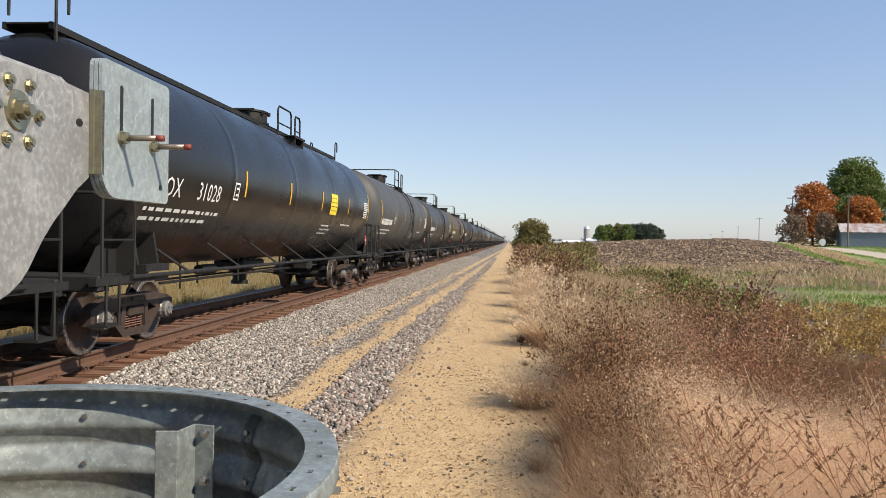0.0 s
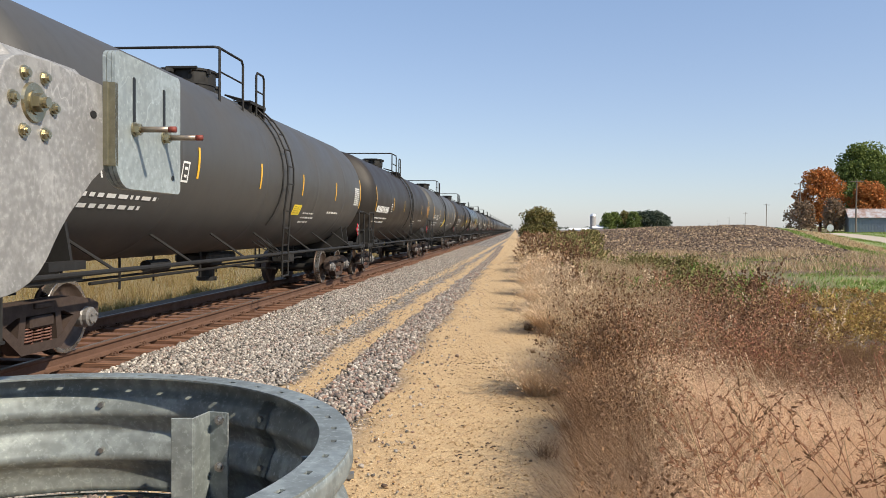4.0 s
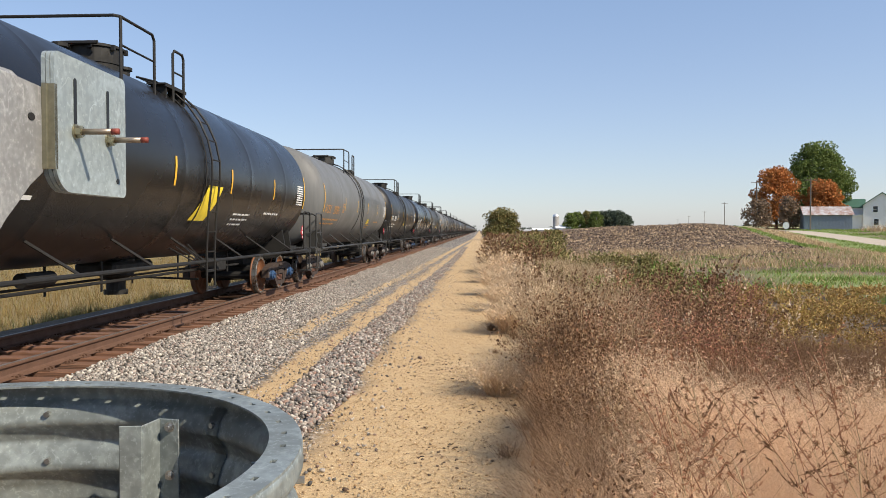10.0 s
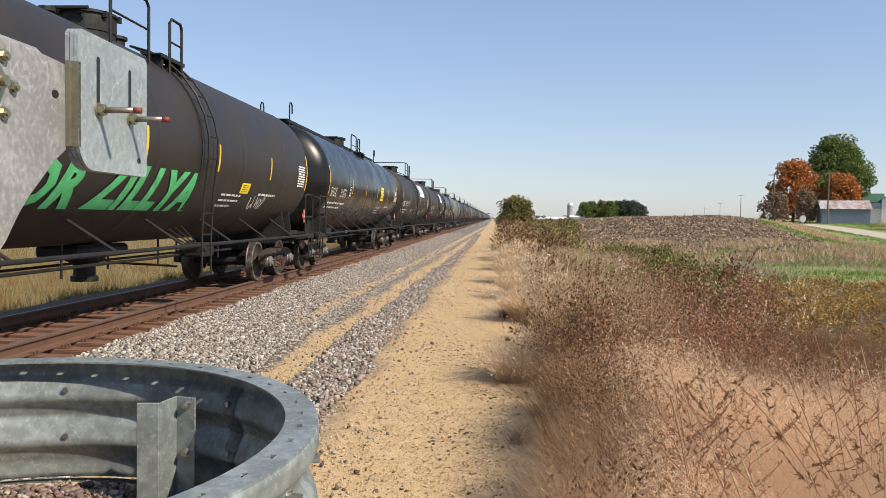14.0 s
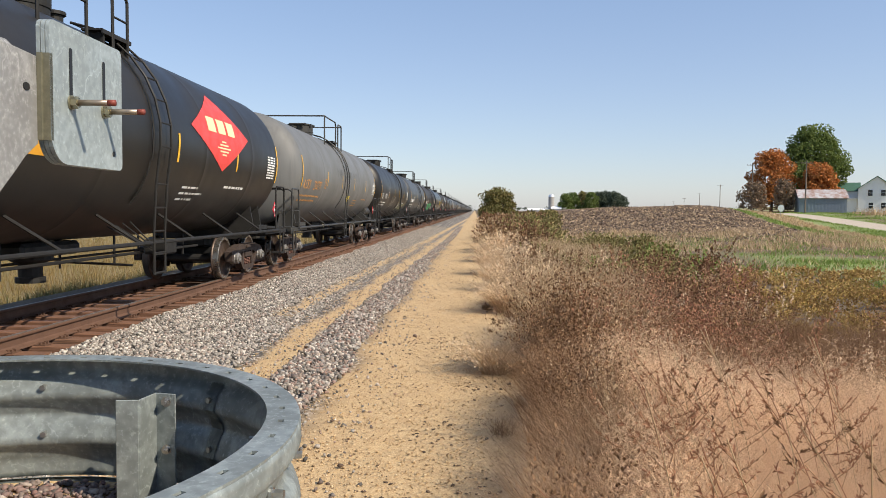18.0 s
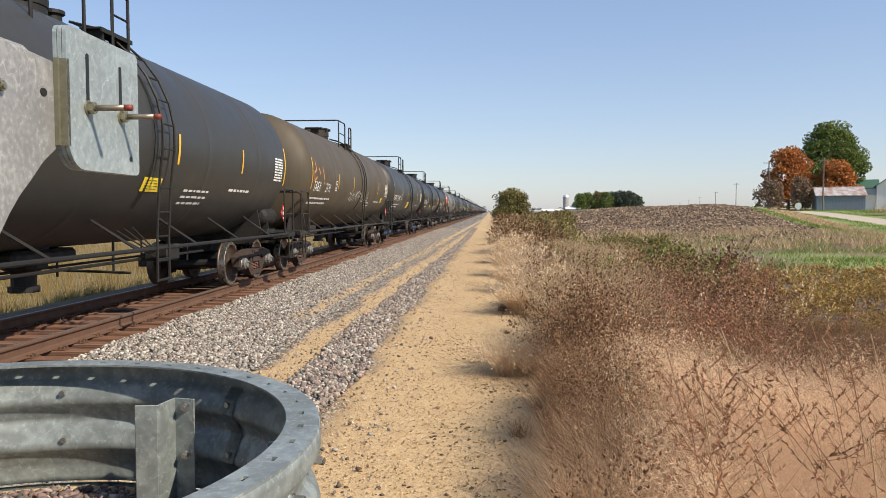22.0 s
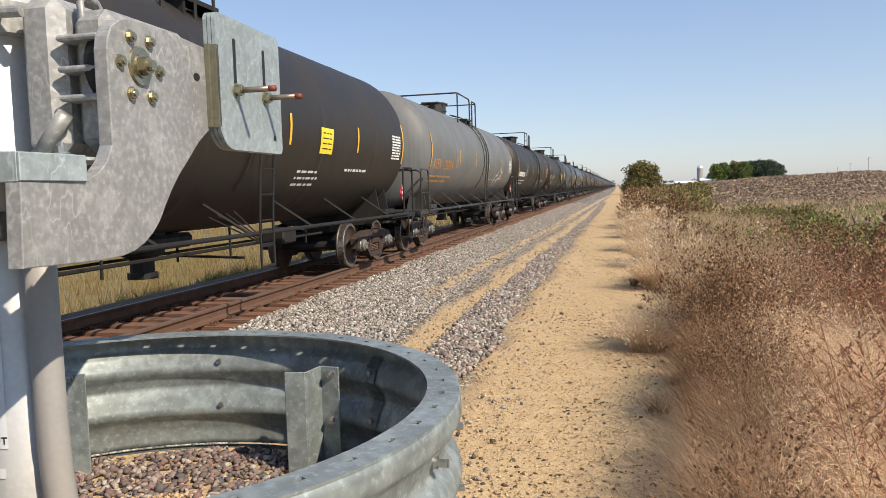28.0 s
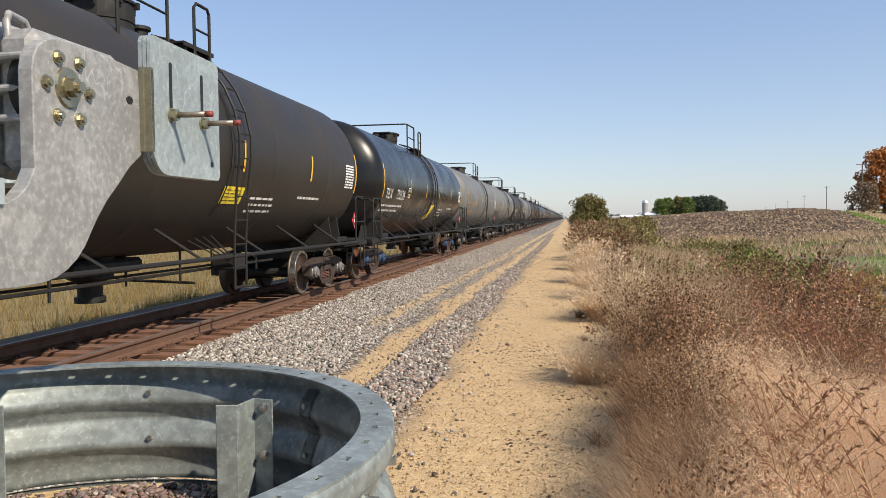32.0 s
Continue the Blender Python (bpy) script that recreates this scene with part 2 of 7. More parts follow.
STONE_GREY = stone_material("grey_pink_ballast", (0.23, 0.205, 0.18), (0.42, 0.375, 0.325), (0.055, 0.052, 0.047), (0.52, 0.455, 0.39), (0.31, 0.225, 0.185), (0.11, 0.104, 0.093), (0.68, 0.62, 0.54), (0.33, 0.30, 0.26))
STONE_PINK = stone_material("pink_brown_ballast", (0.20, 0.175, 0.15), (0.30, 0.19, 0.15), (0.055, 0.053, 0.05), (0.42, 0.34, 0.275), (0.11, 0.107, 0.10), (0.36, 0.22, 0.165), (0.52, 0.46, 0.39))
STONE_RING = stone_material("pink_and_dark_ring_stones", (0.17, 0.12, 0.105), (0.27, 0.175, 0.15), (0.06, 0.058, 0.055), (0.33, 0.25, 0.21), (0.10, 0.095, 0.09), (0.22, 0.12, 0.105), (0.42, 0.36, 0.31))
STONE_BED = stone_material("oily_ballast_bed", (0.12, 0.10, 0.09), (0.18, 0.15, 0.13), (0.07, 0.065, 0.06), (0.22, 0.18, 0.15))
STONE_TAN = stone_material("tan_pebbles", (0.50, 0.345, 0.18), (0.61, 0.44, 0.25), (0.39, 0.255, 0.13), (0.70, 0.55, 0.36), (0.26, 0.175, 0.10))
CLOD = stone_material("dark_soil_clods", (0.11, 0.07, 0.045), (0.18, 0.12, 0.075), (0.07, 0.048, 0.032))


def foliage(name, *tones, rough=0.8, through=0.25):
    m = Mat(name, tones[0], rough, spec=0.25)
    stops = [((i + 0.5) / len(tones), c) for i, c in enumerate(tones)]
    c = m.ramp(m.island(), *stops)
    big = m.noise(1.1, 3)
    c = m.mix(m.ramp(big, (0.38, 0.0), (0.66, 0.6)), c, mul(tones[-1], 0.75))
    m.paint(c)
    tr = m.node("ShaderNodeBsdfTranslucent")
    m.link(c, tr.inputs[0])
    mx = m.node("ShaderNodeMixShader")
    mx.inputs[0].default_value = through
    m.link(m.b.outputs[0], mx.inputs[1])
    m.link(tr.outputs[0], mx.inputs[2])
    m.link(mx.outputs[0], m.t.nodes["Material Output"].inputs[0])
    return m.m


STRAW = foliage("pale_straw_grass", (0.62, 0.46, 0.28), (0.78, 0.62, 0.42), (0.46, 0.33, 0.19), (0.40, 0.27, 0.15), through=0.35)
TAN_HAZE = foliage("tan_pink_seed_grass", (0.73, 0.52, 0.34), (0.79, 0.58, 0.39), (0.65, 0.44, 0.28), (0.78, 0.54, 0.345), through=0.4)
SEED_BROWN = foliage("red_brown_seed_husk", (0.40, 0.20, 0.115), (0.52, 0.29, 0.17), (0.30, 0.14, 0.08), (0.44, 0.24, 0.14), through=0.35)
PALE_STRAW = foliage("bleached_straw_plumes", (0.72, 0.555, 0.37), (0.80, 0.64, 0.45), (0.62, 0.46, 0.295), (0.76, 0.585, 0.395), through=0.4)
BROWN_WEED = foliage("brown_dead_weed", (0.245, 0.136, 0.072), (0.365, 0.222, 0.122), (0.11, 0.06, 0.035), (0.20, 0.112, 0.058), through=0.2)
RUST_WEED = foliage("red_brown_weed", (0.38, 0.16, 0.10), (0.50, 0.27, 0.17), (0.24, 0.09, 0.06), (0.34, 0.21, 0.11), through=0.2)
OLIVE_WEED = foliage("olive_green_weed", (0.22, 0.21, 0.07), (0.34, 0.31, 0.12), (0.13, 0.135, 0.045), (0.30, 0.22, 0.10), through=0.2)
BANK_GRASS = foliage("tan_olive_bank_grass", (0.29, 0.20, 0.08), (0.23, 0.19, 0.07), (0.36, 0.25, 0.11), (0.19, 0.125, 0.05))
GREEN_GRASS = foliage("mown_green_grass", (0.22, 0.31, 0.07), (0.30, 0.38, 0.10), (0.17, 0.24, 0.06))
YELLOW_WEED = foliage("yellow_green_weed", (0.46, 0.30, 0.09), (0.34, 0.28, 0.08), (0.52, 0.36, 0.13), (0.30, 0.17, 0.07))
CORN_STUBBLE = foliage("pale_corn_stubble", (0.58, 0.43, 0.27), (0.66, 0.51, 0.33), (0.44, 0.31, 0.19))
LEAF_GREEN = foliage("dark_green_tree_leaves", (0.13, 0.18, 0.045), (0.18, 0.235, 0.06), (0.095, 0.14, 0.035), (0.14, 0.175, 0.05))
# needle tones are lightened, so distance haze is part of the colour
LEAF_CONIFER = foliage("blue_green_needles", (0.075, 0.10, 0.07), (0.10, 0.125, 0.085), (0.06, 0.08, 0.055), through=0.2)
LEAF_ORANGE = foliage("orange_autumn_leaves", (0.50, 0.18, 0.05), (0.60, 0.24, 0.07), (0.42, 0.14, 0.04), (0.34, 0.15, 0.05))
LEAF_BUSH = foliage("olive_bush_leaves", (0.14, 0.15, 0.05), (0.19, 0.18, 0.06), (0.11, 0.12, 0.045), (0.26, 0.19, 0.07))
LEAF_GREY = foliage("grey_brown_thin_leaves", (0.24, 0.17, 0.11), (0.30, 0.21, 0.14), (0.18, 0.13, 0.09))
BARK = simple("grey_brown_bark", (0.14, 0.11, 0.085), 0.9, 0, 0.4, 5, 0.5, 30)
POLE_WOOD = simple("grey_pole_wood", (0.17, 0.14, 0.115), 0.9, 0, 0.3, 4, 0.2)
WHITE_SIDING = simple("white_siding", (0.78, 0.79, 0.80), 0.6, 0, 0.06, 2)
GREEN_ROOF = simple("dark_green_shingles", (0.05, 0.13, 0.09), 0.7, 0, 0.25, 3)
GREY_SIDING = simple("blue_grey_siding", (0.23, 0.27, 0.31), 0.6, 0, 0.12, 2)
TIN_ROOF = Mat("rusty_tin_roof", (0.5, 0.47, 0.45), 0.5, 0.3)
_r = TIN_ROOF.noise(0.9, 6, (1, 1, 1), rough=0.7)
TIN_ROOF = TIN_ROOF.paint(TIN_ROOF.ramp(_r, (0.42, (0.55, 0.53, 0.52)), (0.56, (0.40, 0.28, 0.23)), (0.7, (0.30, 0.16, 0.11)))).m
GLASS_DARK = Mat("dark_window_glass", (0.02, 0.025, 0.03), 0.08).m
SILO_STAVE = simple("concrete_silo_staves", (0.34, 0.33, 0.32), 0.8, 0, 0.2, 0.4)
STEEL_DOME = simple("steel_dome", (0.7, 0.72, 0.74), 0.4, 0.5, 0.1, 0.4)


def ground_material():
    """Bare earth with the sandy path, the fine strip along the ballast, the mown strip, the ploughed field and the gravel road."""
    m = Mat("earth_path_and_field", (0.4, 0.3, 0.2), 0.95)
    sep = m.node("ShaderNodeSeparateXYZ")
    m.link(m.coords(), sep.inputs[0])

    def maths(op, a, b=0.0, c=None):
        n = m.node("ShaderNodeMath")
        n.operation = op
        for i, v in enumerate((a, b) if c is None else (a, b, c)):
            if isinstance(v, (int, float)):
                n.inputs[i].default_value = v
            else:
                m.link(v, n.inputs[i])
        return n.outputs[0]

    wob = m.noise(0.5, 4)
    x = maths("MULTIPLY_ADD", wob, 0.9, maths("ADD", sep.outputs[0], -0.45))
    y = sep.outputs[1]

    def band(v, lo, hi, soft):
        a = m.node("ShaderNodeMapRange")
        a.interpolation_type = "SMOOTHSTEP"
        for i, val in ((1, lo - soft), (2, lo + soft)):
            a.inputs[i].default_value = val
        m.link(v, a.inputs[0])
        b = m.node("ShaderNodeMapRange")
        b.interpolation_type = "SMOOTHSTEP"
        for i, val in ((1, hi - soft), (2, hi + soft), (3, 1.0), (4, 0.0)):
            b.inputs[i].default_value = val
        m.link(v, b.inputs[0])
        return maths("MULTIPLY", a.outputs[0], b.outputs[0])

    fine, coarse, pit = m.noise(70, 3), m.noise(7, 5), m.noise(22, 4)
    grain = m.cells(95)[0]
    sand = m.mix(m.ramp(coarse, (0.35, 0.0), (0.7, 1.0)), (0.53, 0.375, 0.20), (0.44, 0.30, 0.155))
    sand = m.mix(m.ramp(grain, (0.15, 0.55), (0.5, 0.0)), sand, (0.31, 0.20, 0.10))
    sand = m.mix(m.ramp(grain, (0.6, 0.0), (0.95, 0.6)), sand, (0.66, 0.50, 0.30))
    sand = m.mix(m.ramp(pit, (0.62, 0.0), (0.72, 0.4)), sand, (0.27, 0.175, 0.10))
    grit = m.mix(m.ramp(fine, (0.4, 0.0), (0.6, 1.0)), (0.06, 0.052, 0.046), (0.15, 0.125, 0.105))
    soil = m.mix(m.ramp(coarse, (0.35, 0.0), (0.7, 1.0)), (0.085, 0.058, 0.036), (0.16, 0.11, 0.065))
    rows = m.node("ShaderNodeTexWave")
    rows.wave_type, rows.bands_direction = "BANDS", "X"
    rows.inputs["Scale"].default_value = 0.42
    rows.inputs["Distortion"].default_value = 5.0
    rows.inputs["Detail"].default_value = 3.0
    m.link(m.coords(), rows.inputs["Vector"])
    clod = m.noise(1.6, 6, rough=0.7)
    field = m.mix(m.ramp(clod, (0.42, 0.0), (0.62, 1.0)), (0.045, 0.025, 0.016), (0.17, 0.10, 0.055))
    field = m.mix(m.ramp(rows.outputs["Fac"], (0.4, 0.0), (0.8, 0.35)), field, (0.34, 0.24, 0.15))
    green = m.mix(m.ramp(clod, (0.35, 0.0), (0.7, 1.0)), (0.13, 0.19, 0.05), (0.24, 0.26, 0.09))
    col = m.mix(band(sep.outputs[0], -4000, -9.5, 0.8), soil, m.mix(m.ramp(coarse, (0.3, 0.0), (0.7, 1.0)), (0.17, 0.14, 0.055), (0.26, 0.19, 0.09)))
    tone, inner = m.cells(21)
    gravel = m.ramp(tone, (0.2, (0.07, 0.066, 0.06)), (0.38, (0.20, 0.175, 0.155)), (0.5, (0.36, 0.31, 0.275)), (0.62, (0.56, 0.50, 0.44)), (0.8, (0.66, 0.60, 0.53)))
    # dark rim round each cell: shade between stones put into the colour
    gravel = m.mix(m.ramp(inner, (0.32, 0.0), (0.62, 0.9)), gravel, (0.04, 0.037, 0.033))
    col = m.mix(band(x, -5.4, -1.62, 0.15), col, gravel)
    col = m.mix(band(sep.outputs[0], -8.4, -5.12, 0.12), col, grit)
    col = m.mix(band(x, -1.62, 0.35, 0.2), col, sand)
    drift = maths("MULTIPLY_ADD", y, -0.012, x)
    col = m.mix(band(drift, -2.92, -2.46, 0.10), col, sand)
    col = m.mix(maths("MULTIPLY", band(drift, -3.72, -3.30, 0.14), band(y, 12.5, 4000, 2.0)), col, sand)
    far = maths("MULTIPLY_ADD", sep.outputs[0], 0.55, y)
    col = m.mix(maths("MULTIPLY", band(far, 47, 400, 4.0), band(x, 3.0, 900, 1.5)), col, field)
    away = maths("SUBTRACT", sep.outputs[0], maths("MULTIPLY", y, 0.245))
    col = m.mix(band(away, 12.0, 30, 2.0), col, green)
    col = m.mix(band(away, 14.5, 19.5, 1.6), col, m.mix(0.65, green, (0.46, 0.33, 0.17)))
    col = m.mix(band(away, 34, 4000, 6.0), col, m.mix(0.5, green, (0.36, 0.29, 0.17)))
    lane = maths("SUBTRACT", sep.outputs[0], maths("MULTIPLY", y, 0.1))
    col = m.mix(maths("MULTIPLY", band(lane, 39.6, 44.7, 0.35), band(y, 10, 420, 5.0)), col, m.mix(m.ramp(coarse, (0.3, 0.0), (0.7, 1.0)), (0.48, 0.41, 0.33), (0.40, 0.33, 0.26)))
    mown = maths("MULTIPLY", band(far, 31, 44, 2.0), band(x, 12, 60, 2.0))
    col = m.mix(mown, col, green)
    m.paint(col)
    m.bump(clod, 0.8, 0.05).bump(pit, 0.5, 0.02).bump(grain, 0.6, 0.008)
    return m.m


GROUND = ground_material()

# ---- mesh helpers ----


def part(name, bm, material, parent=None, label="", smooth=False):
    me = bm if isinstance(bm, bpy.types.Mesh) else bpy.data.meshes.new(name)
    if me is not bm:
        bm.normal_update()
        bm.to_mesh(me)
        bm.free()
        me.materials.append(material)
        if smooth:
            me.shade_smooth()
    ob = new(name, me)
    ob.parent = parent
    return tagged(ob, label)


def thing(name, label, category, group="", at=None, kind=""):
    ob = new(name)
    ob.empty_display_size = 0.2
    if at is not None:
        ob.matrix_world = at
    return tagged(ob, label, category, group, kind)


def box(bm, cx, cy, cz, sx, sy, sz, rot=None, bevel=0.0):
    m = Matrix.Translation((cx, cy, cz)) @ (rot or Matrix.Identity(4)) @ Matrix.Diagonal((sx, sy, sz, 1))
    vs = bmesh.ops.create_cube(bm, size=1, matrix=m)["verts"]
    if bevel:
        es = list({e for v in vs for e in v.link_edges})
        bmesh.ops.bevel(bm, geom=es, offset=bevel, segments=1, affect="EDGES", profile=0.5)
    return bm


def rod(bm, a, b, r, seg=8, r2=None):
    a, b = Vector(a), Vector(b)
    d = b - a
    m = Matrix.Translation((a + b) / 2) @ d.to_track_quat("Z", "Y").to_matrix().to_4x4()
    bmesh.ops.create_cone(bm, cap_ends=True, segments=seg, radius1=r, radius2=r if r2 is None else r2, depth=d.length, matrix=m)
    return bm


def tube(bm, pts, r, seg=7):
    """A round bar bent along points."""
    pts = [Vector(p) for p in pts]
    rings = []
    for i, p in enumerate(pts):
        d = (pts[min(i + 1, len(pts) - 1)] - pts[max(i - 1, 0)]).normalized()
        side = d.cross(Vector((0.31, 0.17, 0.94)))
        if side.length < 0.05:
            side = d.cross(Vector((1, 0, 0)))
        side.normalize()
        up = side.cross(d)
        rings.append([bm.verts.new(p + r * (math.cos(a) * side + math.sin(a) * up)) for a in (2 * math.pi * j / seg for j in range(seg))])
    for a, b in zip(rings, rings[1:]):
        for j in range(seg):
            bm.faces.new((a[j], a[(j + 1) % seg], b[(j + 1) % seg], b[j]))
    bm.faces.new(rings[0][::-1])
    bm.faces.new(rings[-1])
    return bm


def lathe(bm, profile, seg=32, axis="z", m=None, closed=False):
    """Turns (radius, height) points round an axis."""
    m = m or Matrix.Identity(4)
    turn = {"z": Matrix.Identity(4), "y": Matrix.Rotation(-math.pi / 2, 4, "X"), "x": Matrix.Rotation(math.pi / 2, 4, "Y")}[axis]
    rings = []
    for r, h in profile:
        if r < 1e-6:
            rings.append([bm.verts.new(m @ turn @ Vector((0, 0, h)))])
        else:
            rings.append([bm.verts.new(m @ turn @ Vector((r * math.cos(a), r * math.sin(a), h))) for a in (2 * math.pi * j / seg for j in range(seg))])
    pairs = list(zip(rings, rings[1:])) + ([(rings[-1], rings[0])] if closed else [])
    for a, b in pairs:
        for j in range(seg):
            k = (j + 1) % seg
            if len(a) == 1 and len(b) > 1:
                bm.faces.new((a[0], b[k], b[j]))
            elif len(b) == 1 and len(a) > 1:
                bm.faces.new((a[j], a[k], b[0]))
            elif len(a) > 1:
                bm.faces.new((a[j], a[k], b[k], b[j]))
    return bm


def prism(bm, outline, depth, m=None):
    """A flat outline (x, z) given thickness along y."""
    m = m or Matrix.Identity(4)
    a = [bm.verts.new(m @ Vector((x, 0, z))) for x, z in outline]
    b = [bm.verts.new(m @ Vector((x, depth, z))) for x, z in outline]
    n = len(a)
    bm.faces.new(a[::-1])
    bm.faces.new(b)
    for i in range(n):
        bm.faces.new((a[i], a[(i + 1) % n], b[(i + 1) % n], b[i]))
    bmesh.ops.recalc_face_normals(bm, faces=bm.faces[:])
    return bm


def mesh_of(name, verts, faces, material, smooth=False):
    me = bpy.data.meshes.new(name)
    me.from_pydata(verts, [], faces)
    me.materials.append(material)
    if smooth:
        me.shade_smooth()
    me.update()
    return me


TEXT_CACHE = {}


def text_mesh(text, size, bold=0.0):
    """The triangles of a line of writing, set flat: (verts, faces), centred."""
    if (text, size, bold) not in TEXT_CACHE:
        cu = bpy.data.curves.new("writing", "FONT")
        cu.body, cu.size, cu.resolution_u = text, size, 2
        cu.align_x, cu.align_y = "CENTER", "CENTER"
        cu.offset = size * bold
        cu.space_character = 1.08
        ob = new("writing", cu)
        me = ob.to_mesh()
        vs = [tuple(v.co) for v in me.vertices]
        fs = [tuple(p.vertices) for p in me.polygons]
        ob.to_mesh_clear()
        bpy.data.objects.remove(ob)
        bpy.data.curves.remove(cu)
        TEXT_CACHE[(text, size, bold)] = vs, fs
    return TEXT_CACHE[(text, size, bold)]

# ---- ground ----
TRACK_X, RAIL_Z = -6.525, 0.22


def smooth(a, b, v):
    t = min(1.0, max(0.0, (v - a) / (b - a)))
    return t * t * (3 - 2 * t)


def ground_z(x, y):
    """Height of the ground: level by the track, a shallow ditch, a long swell in the field, falling away beyond it."""
    r = math.hypot(x, y)
    away = x - 0.245 * max(y, -40)
    swell = 2.45 * smooth(24, 150, r) * smooth(2, 30, x) * (1 - smooth(2, 22, away)) * (1 - 0.75 * smooth(190, 420, r))
    right = -0.75 * smooth(6, 24, away) * smooth(3, 20, x) * (1 - smooth(90, 190, r))
    ditch = -0.35 * smooth(1.0, 4.5, x) * (1 - smooth(20, 60, r))
    left = -1.25 * smooth(-8.6, -11.4, x) + 1.7 * smooth(-24, -70, x)
    road = 0.22 * (1 - smooth(-0.6, 1.2, y)) * (1 - smooth(5, 12, -y))
    side = x / max(y, 0.35 * abs(x) + 1.0)
    rise = smooth(0.2, 0.42, side) * (1.9 * smooth(80, 165, r) + 5.5 * smooth(165, 700, r))
    bed = -0.11 * smooth(-5.05, -5.3, x) * smooth(-8.25, -8.0, x) * (1 - smooth(70, 90, y))
    return swell + right + ditch + left + road + rise + bed


def build_ground():
    def steps(stops):
        out = []
        for (a, b, d) in stops:
            n = max(1, round((b - a) / d))
            out += [a + (b - a) * i / n for i in range(n)]
        return out + [stops[-1][1]]

    xs = steps([(-3000, -400, 260), (-400, -40, 36), (-40, -13, 3), (-13, -9, 0.5), (-9, -4.5, 0.125), (-4.5, 3, 0.5), (3, 45, 2), (45, 130, 5), (130, 400, 27), (400, 3000, 260)])
    ys = steps([(-2400, -200, 275), (-200, -16, 23), (-16, -3, 1.5), (-3, 22, 0.5), (22, 80, 2.5), (80, 260, 7.5), (260, 700, 44), (700, 4200, 350)])
    verts = [(x, y, ground_z(x, y) + (0.012 * noise.noise((x * 1.3, y * 1.3, 0)) if abs(x) < 8 and -3 < y < 40 else 0)) for y in ys for x in xs]
    n = len(xs)
    faces = [(j * n + i, j * n + i + 1, j * n + n + i + 1, j * n + n + i) for j in range(len(ys) - 1) for i in range(n - 1)]
    return tagged(new("ground", mesh_of("ground", verts, faces, GROUND, True)), "sandy service path, soil and ploughed field on level farmland", "ground", kind="structure")


build_ground()

# ---- railway track ----


def rail_outline():
    half = [(0.076, 0.0), (0.076, 0.011), (0.02, 0.03), (0.009, 0.05), (0.009, 0.125), (0.032, 0.14), (0.037, 0.15), (0.037, 0.168), (0.028, 0.178)]
    return half + [(-x, z) for x, z in reversed(half)]


def build_track():
    track = thing("railway_track", "rust-brown steel rails on weathered wooden ties in stone ballast", "railway track", kind="structure")
    for side in (0.7555, -0.7555):
        bm = bmesh.new()
        prism(bm, rail_outline(), 1700, Matrix.Translation((TRACK_X + side, -120, RAIL_Z - 0.178)))
        rail = part("rail", bm, RAIL_SIDE, track)
        bm = bmesh.new()
        box(bm, TRACK_X + side, 730, RAIL_Z + 0.0015, 0.052, 1700, 0.003)
        part("rail_head", bm, RAIL_TOP, rail, "worn shiny running surface")
    rng = random.Random(5)
    variants = []
    for i in range(5):
        bm = bmesh.new()
        box(bm, 0, 0, -0.089, 2.59, 0.225, 0.178, bevel=0.012)
        for v in bm.verts:
            v.co += Vector((rng.uniform(-0.012, 0.012), rng.uniform(-0.008, 0.008), rng.uniform(-0.006, 0.004)))
        me = bpy.data.meshes.new("tie")
        bm.to_mesh(me)
        bm.free()
        me.materials.append(TIE_WOOD)
        variants.append(me)
    plate = bmesh.new()
    for side in (0.7555, -0.7555):
        box(plate, side, 0, 0.006, 0.34, 0.19, 0.012)
        for dx in (-0.095, 0.095, 0.13):
            for dy in (-0.06, 0.06):
                box(plate, side + dx, dy * (1 if dx < 0.1 else 0.6), 0.026, 0.03, 0.028, 0.03)
    plate_me = bpy.data.meshes.new("tie_plate")
    plate.to_mesh(plate_me)
    plate.free()
    plate_me.materials.append(RAIL_SIDE)
    y, n = 3.0, 0
    while y < 75:
        tie = new("tie", variants[rng.randrange(5)])
        tie.parent = track
        tie.matrix_basis = pose(TRACK_X + rng.uniform(-0.06, 0.06), y + rng.uniform(-0.03, 0.03), RAIL_Z - 0.186 + rng.uniform(-0.006, 0.004), 0, 0, rng.uniform(-1.2, 1.2))
        if y < 40:
            fit_ = new("tie_plate", plate_me)
            fit_.parent, fit_.matrix_basis = tie, pose(0, 0, 0)
        y += 0.51
    bm = bmesh.new()
    while y < 420:
        box(bm, TRACK_X, y, RAIL_Z - 0.275, 2.59, 0.225, 0.178)
        y += 0.51
    part("tie_row", bm, TIE_WOOD, track)["kind"] = "stuff"


build_track()


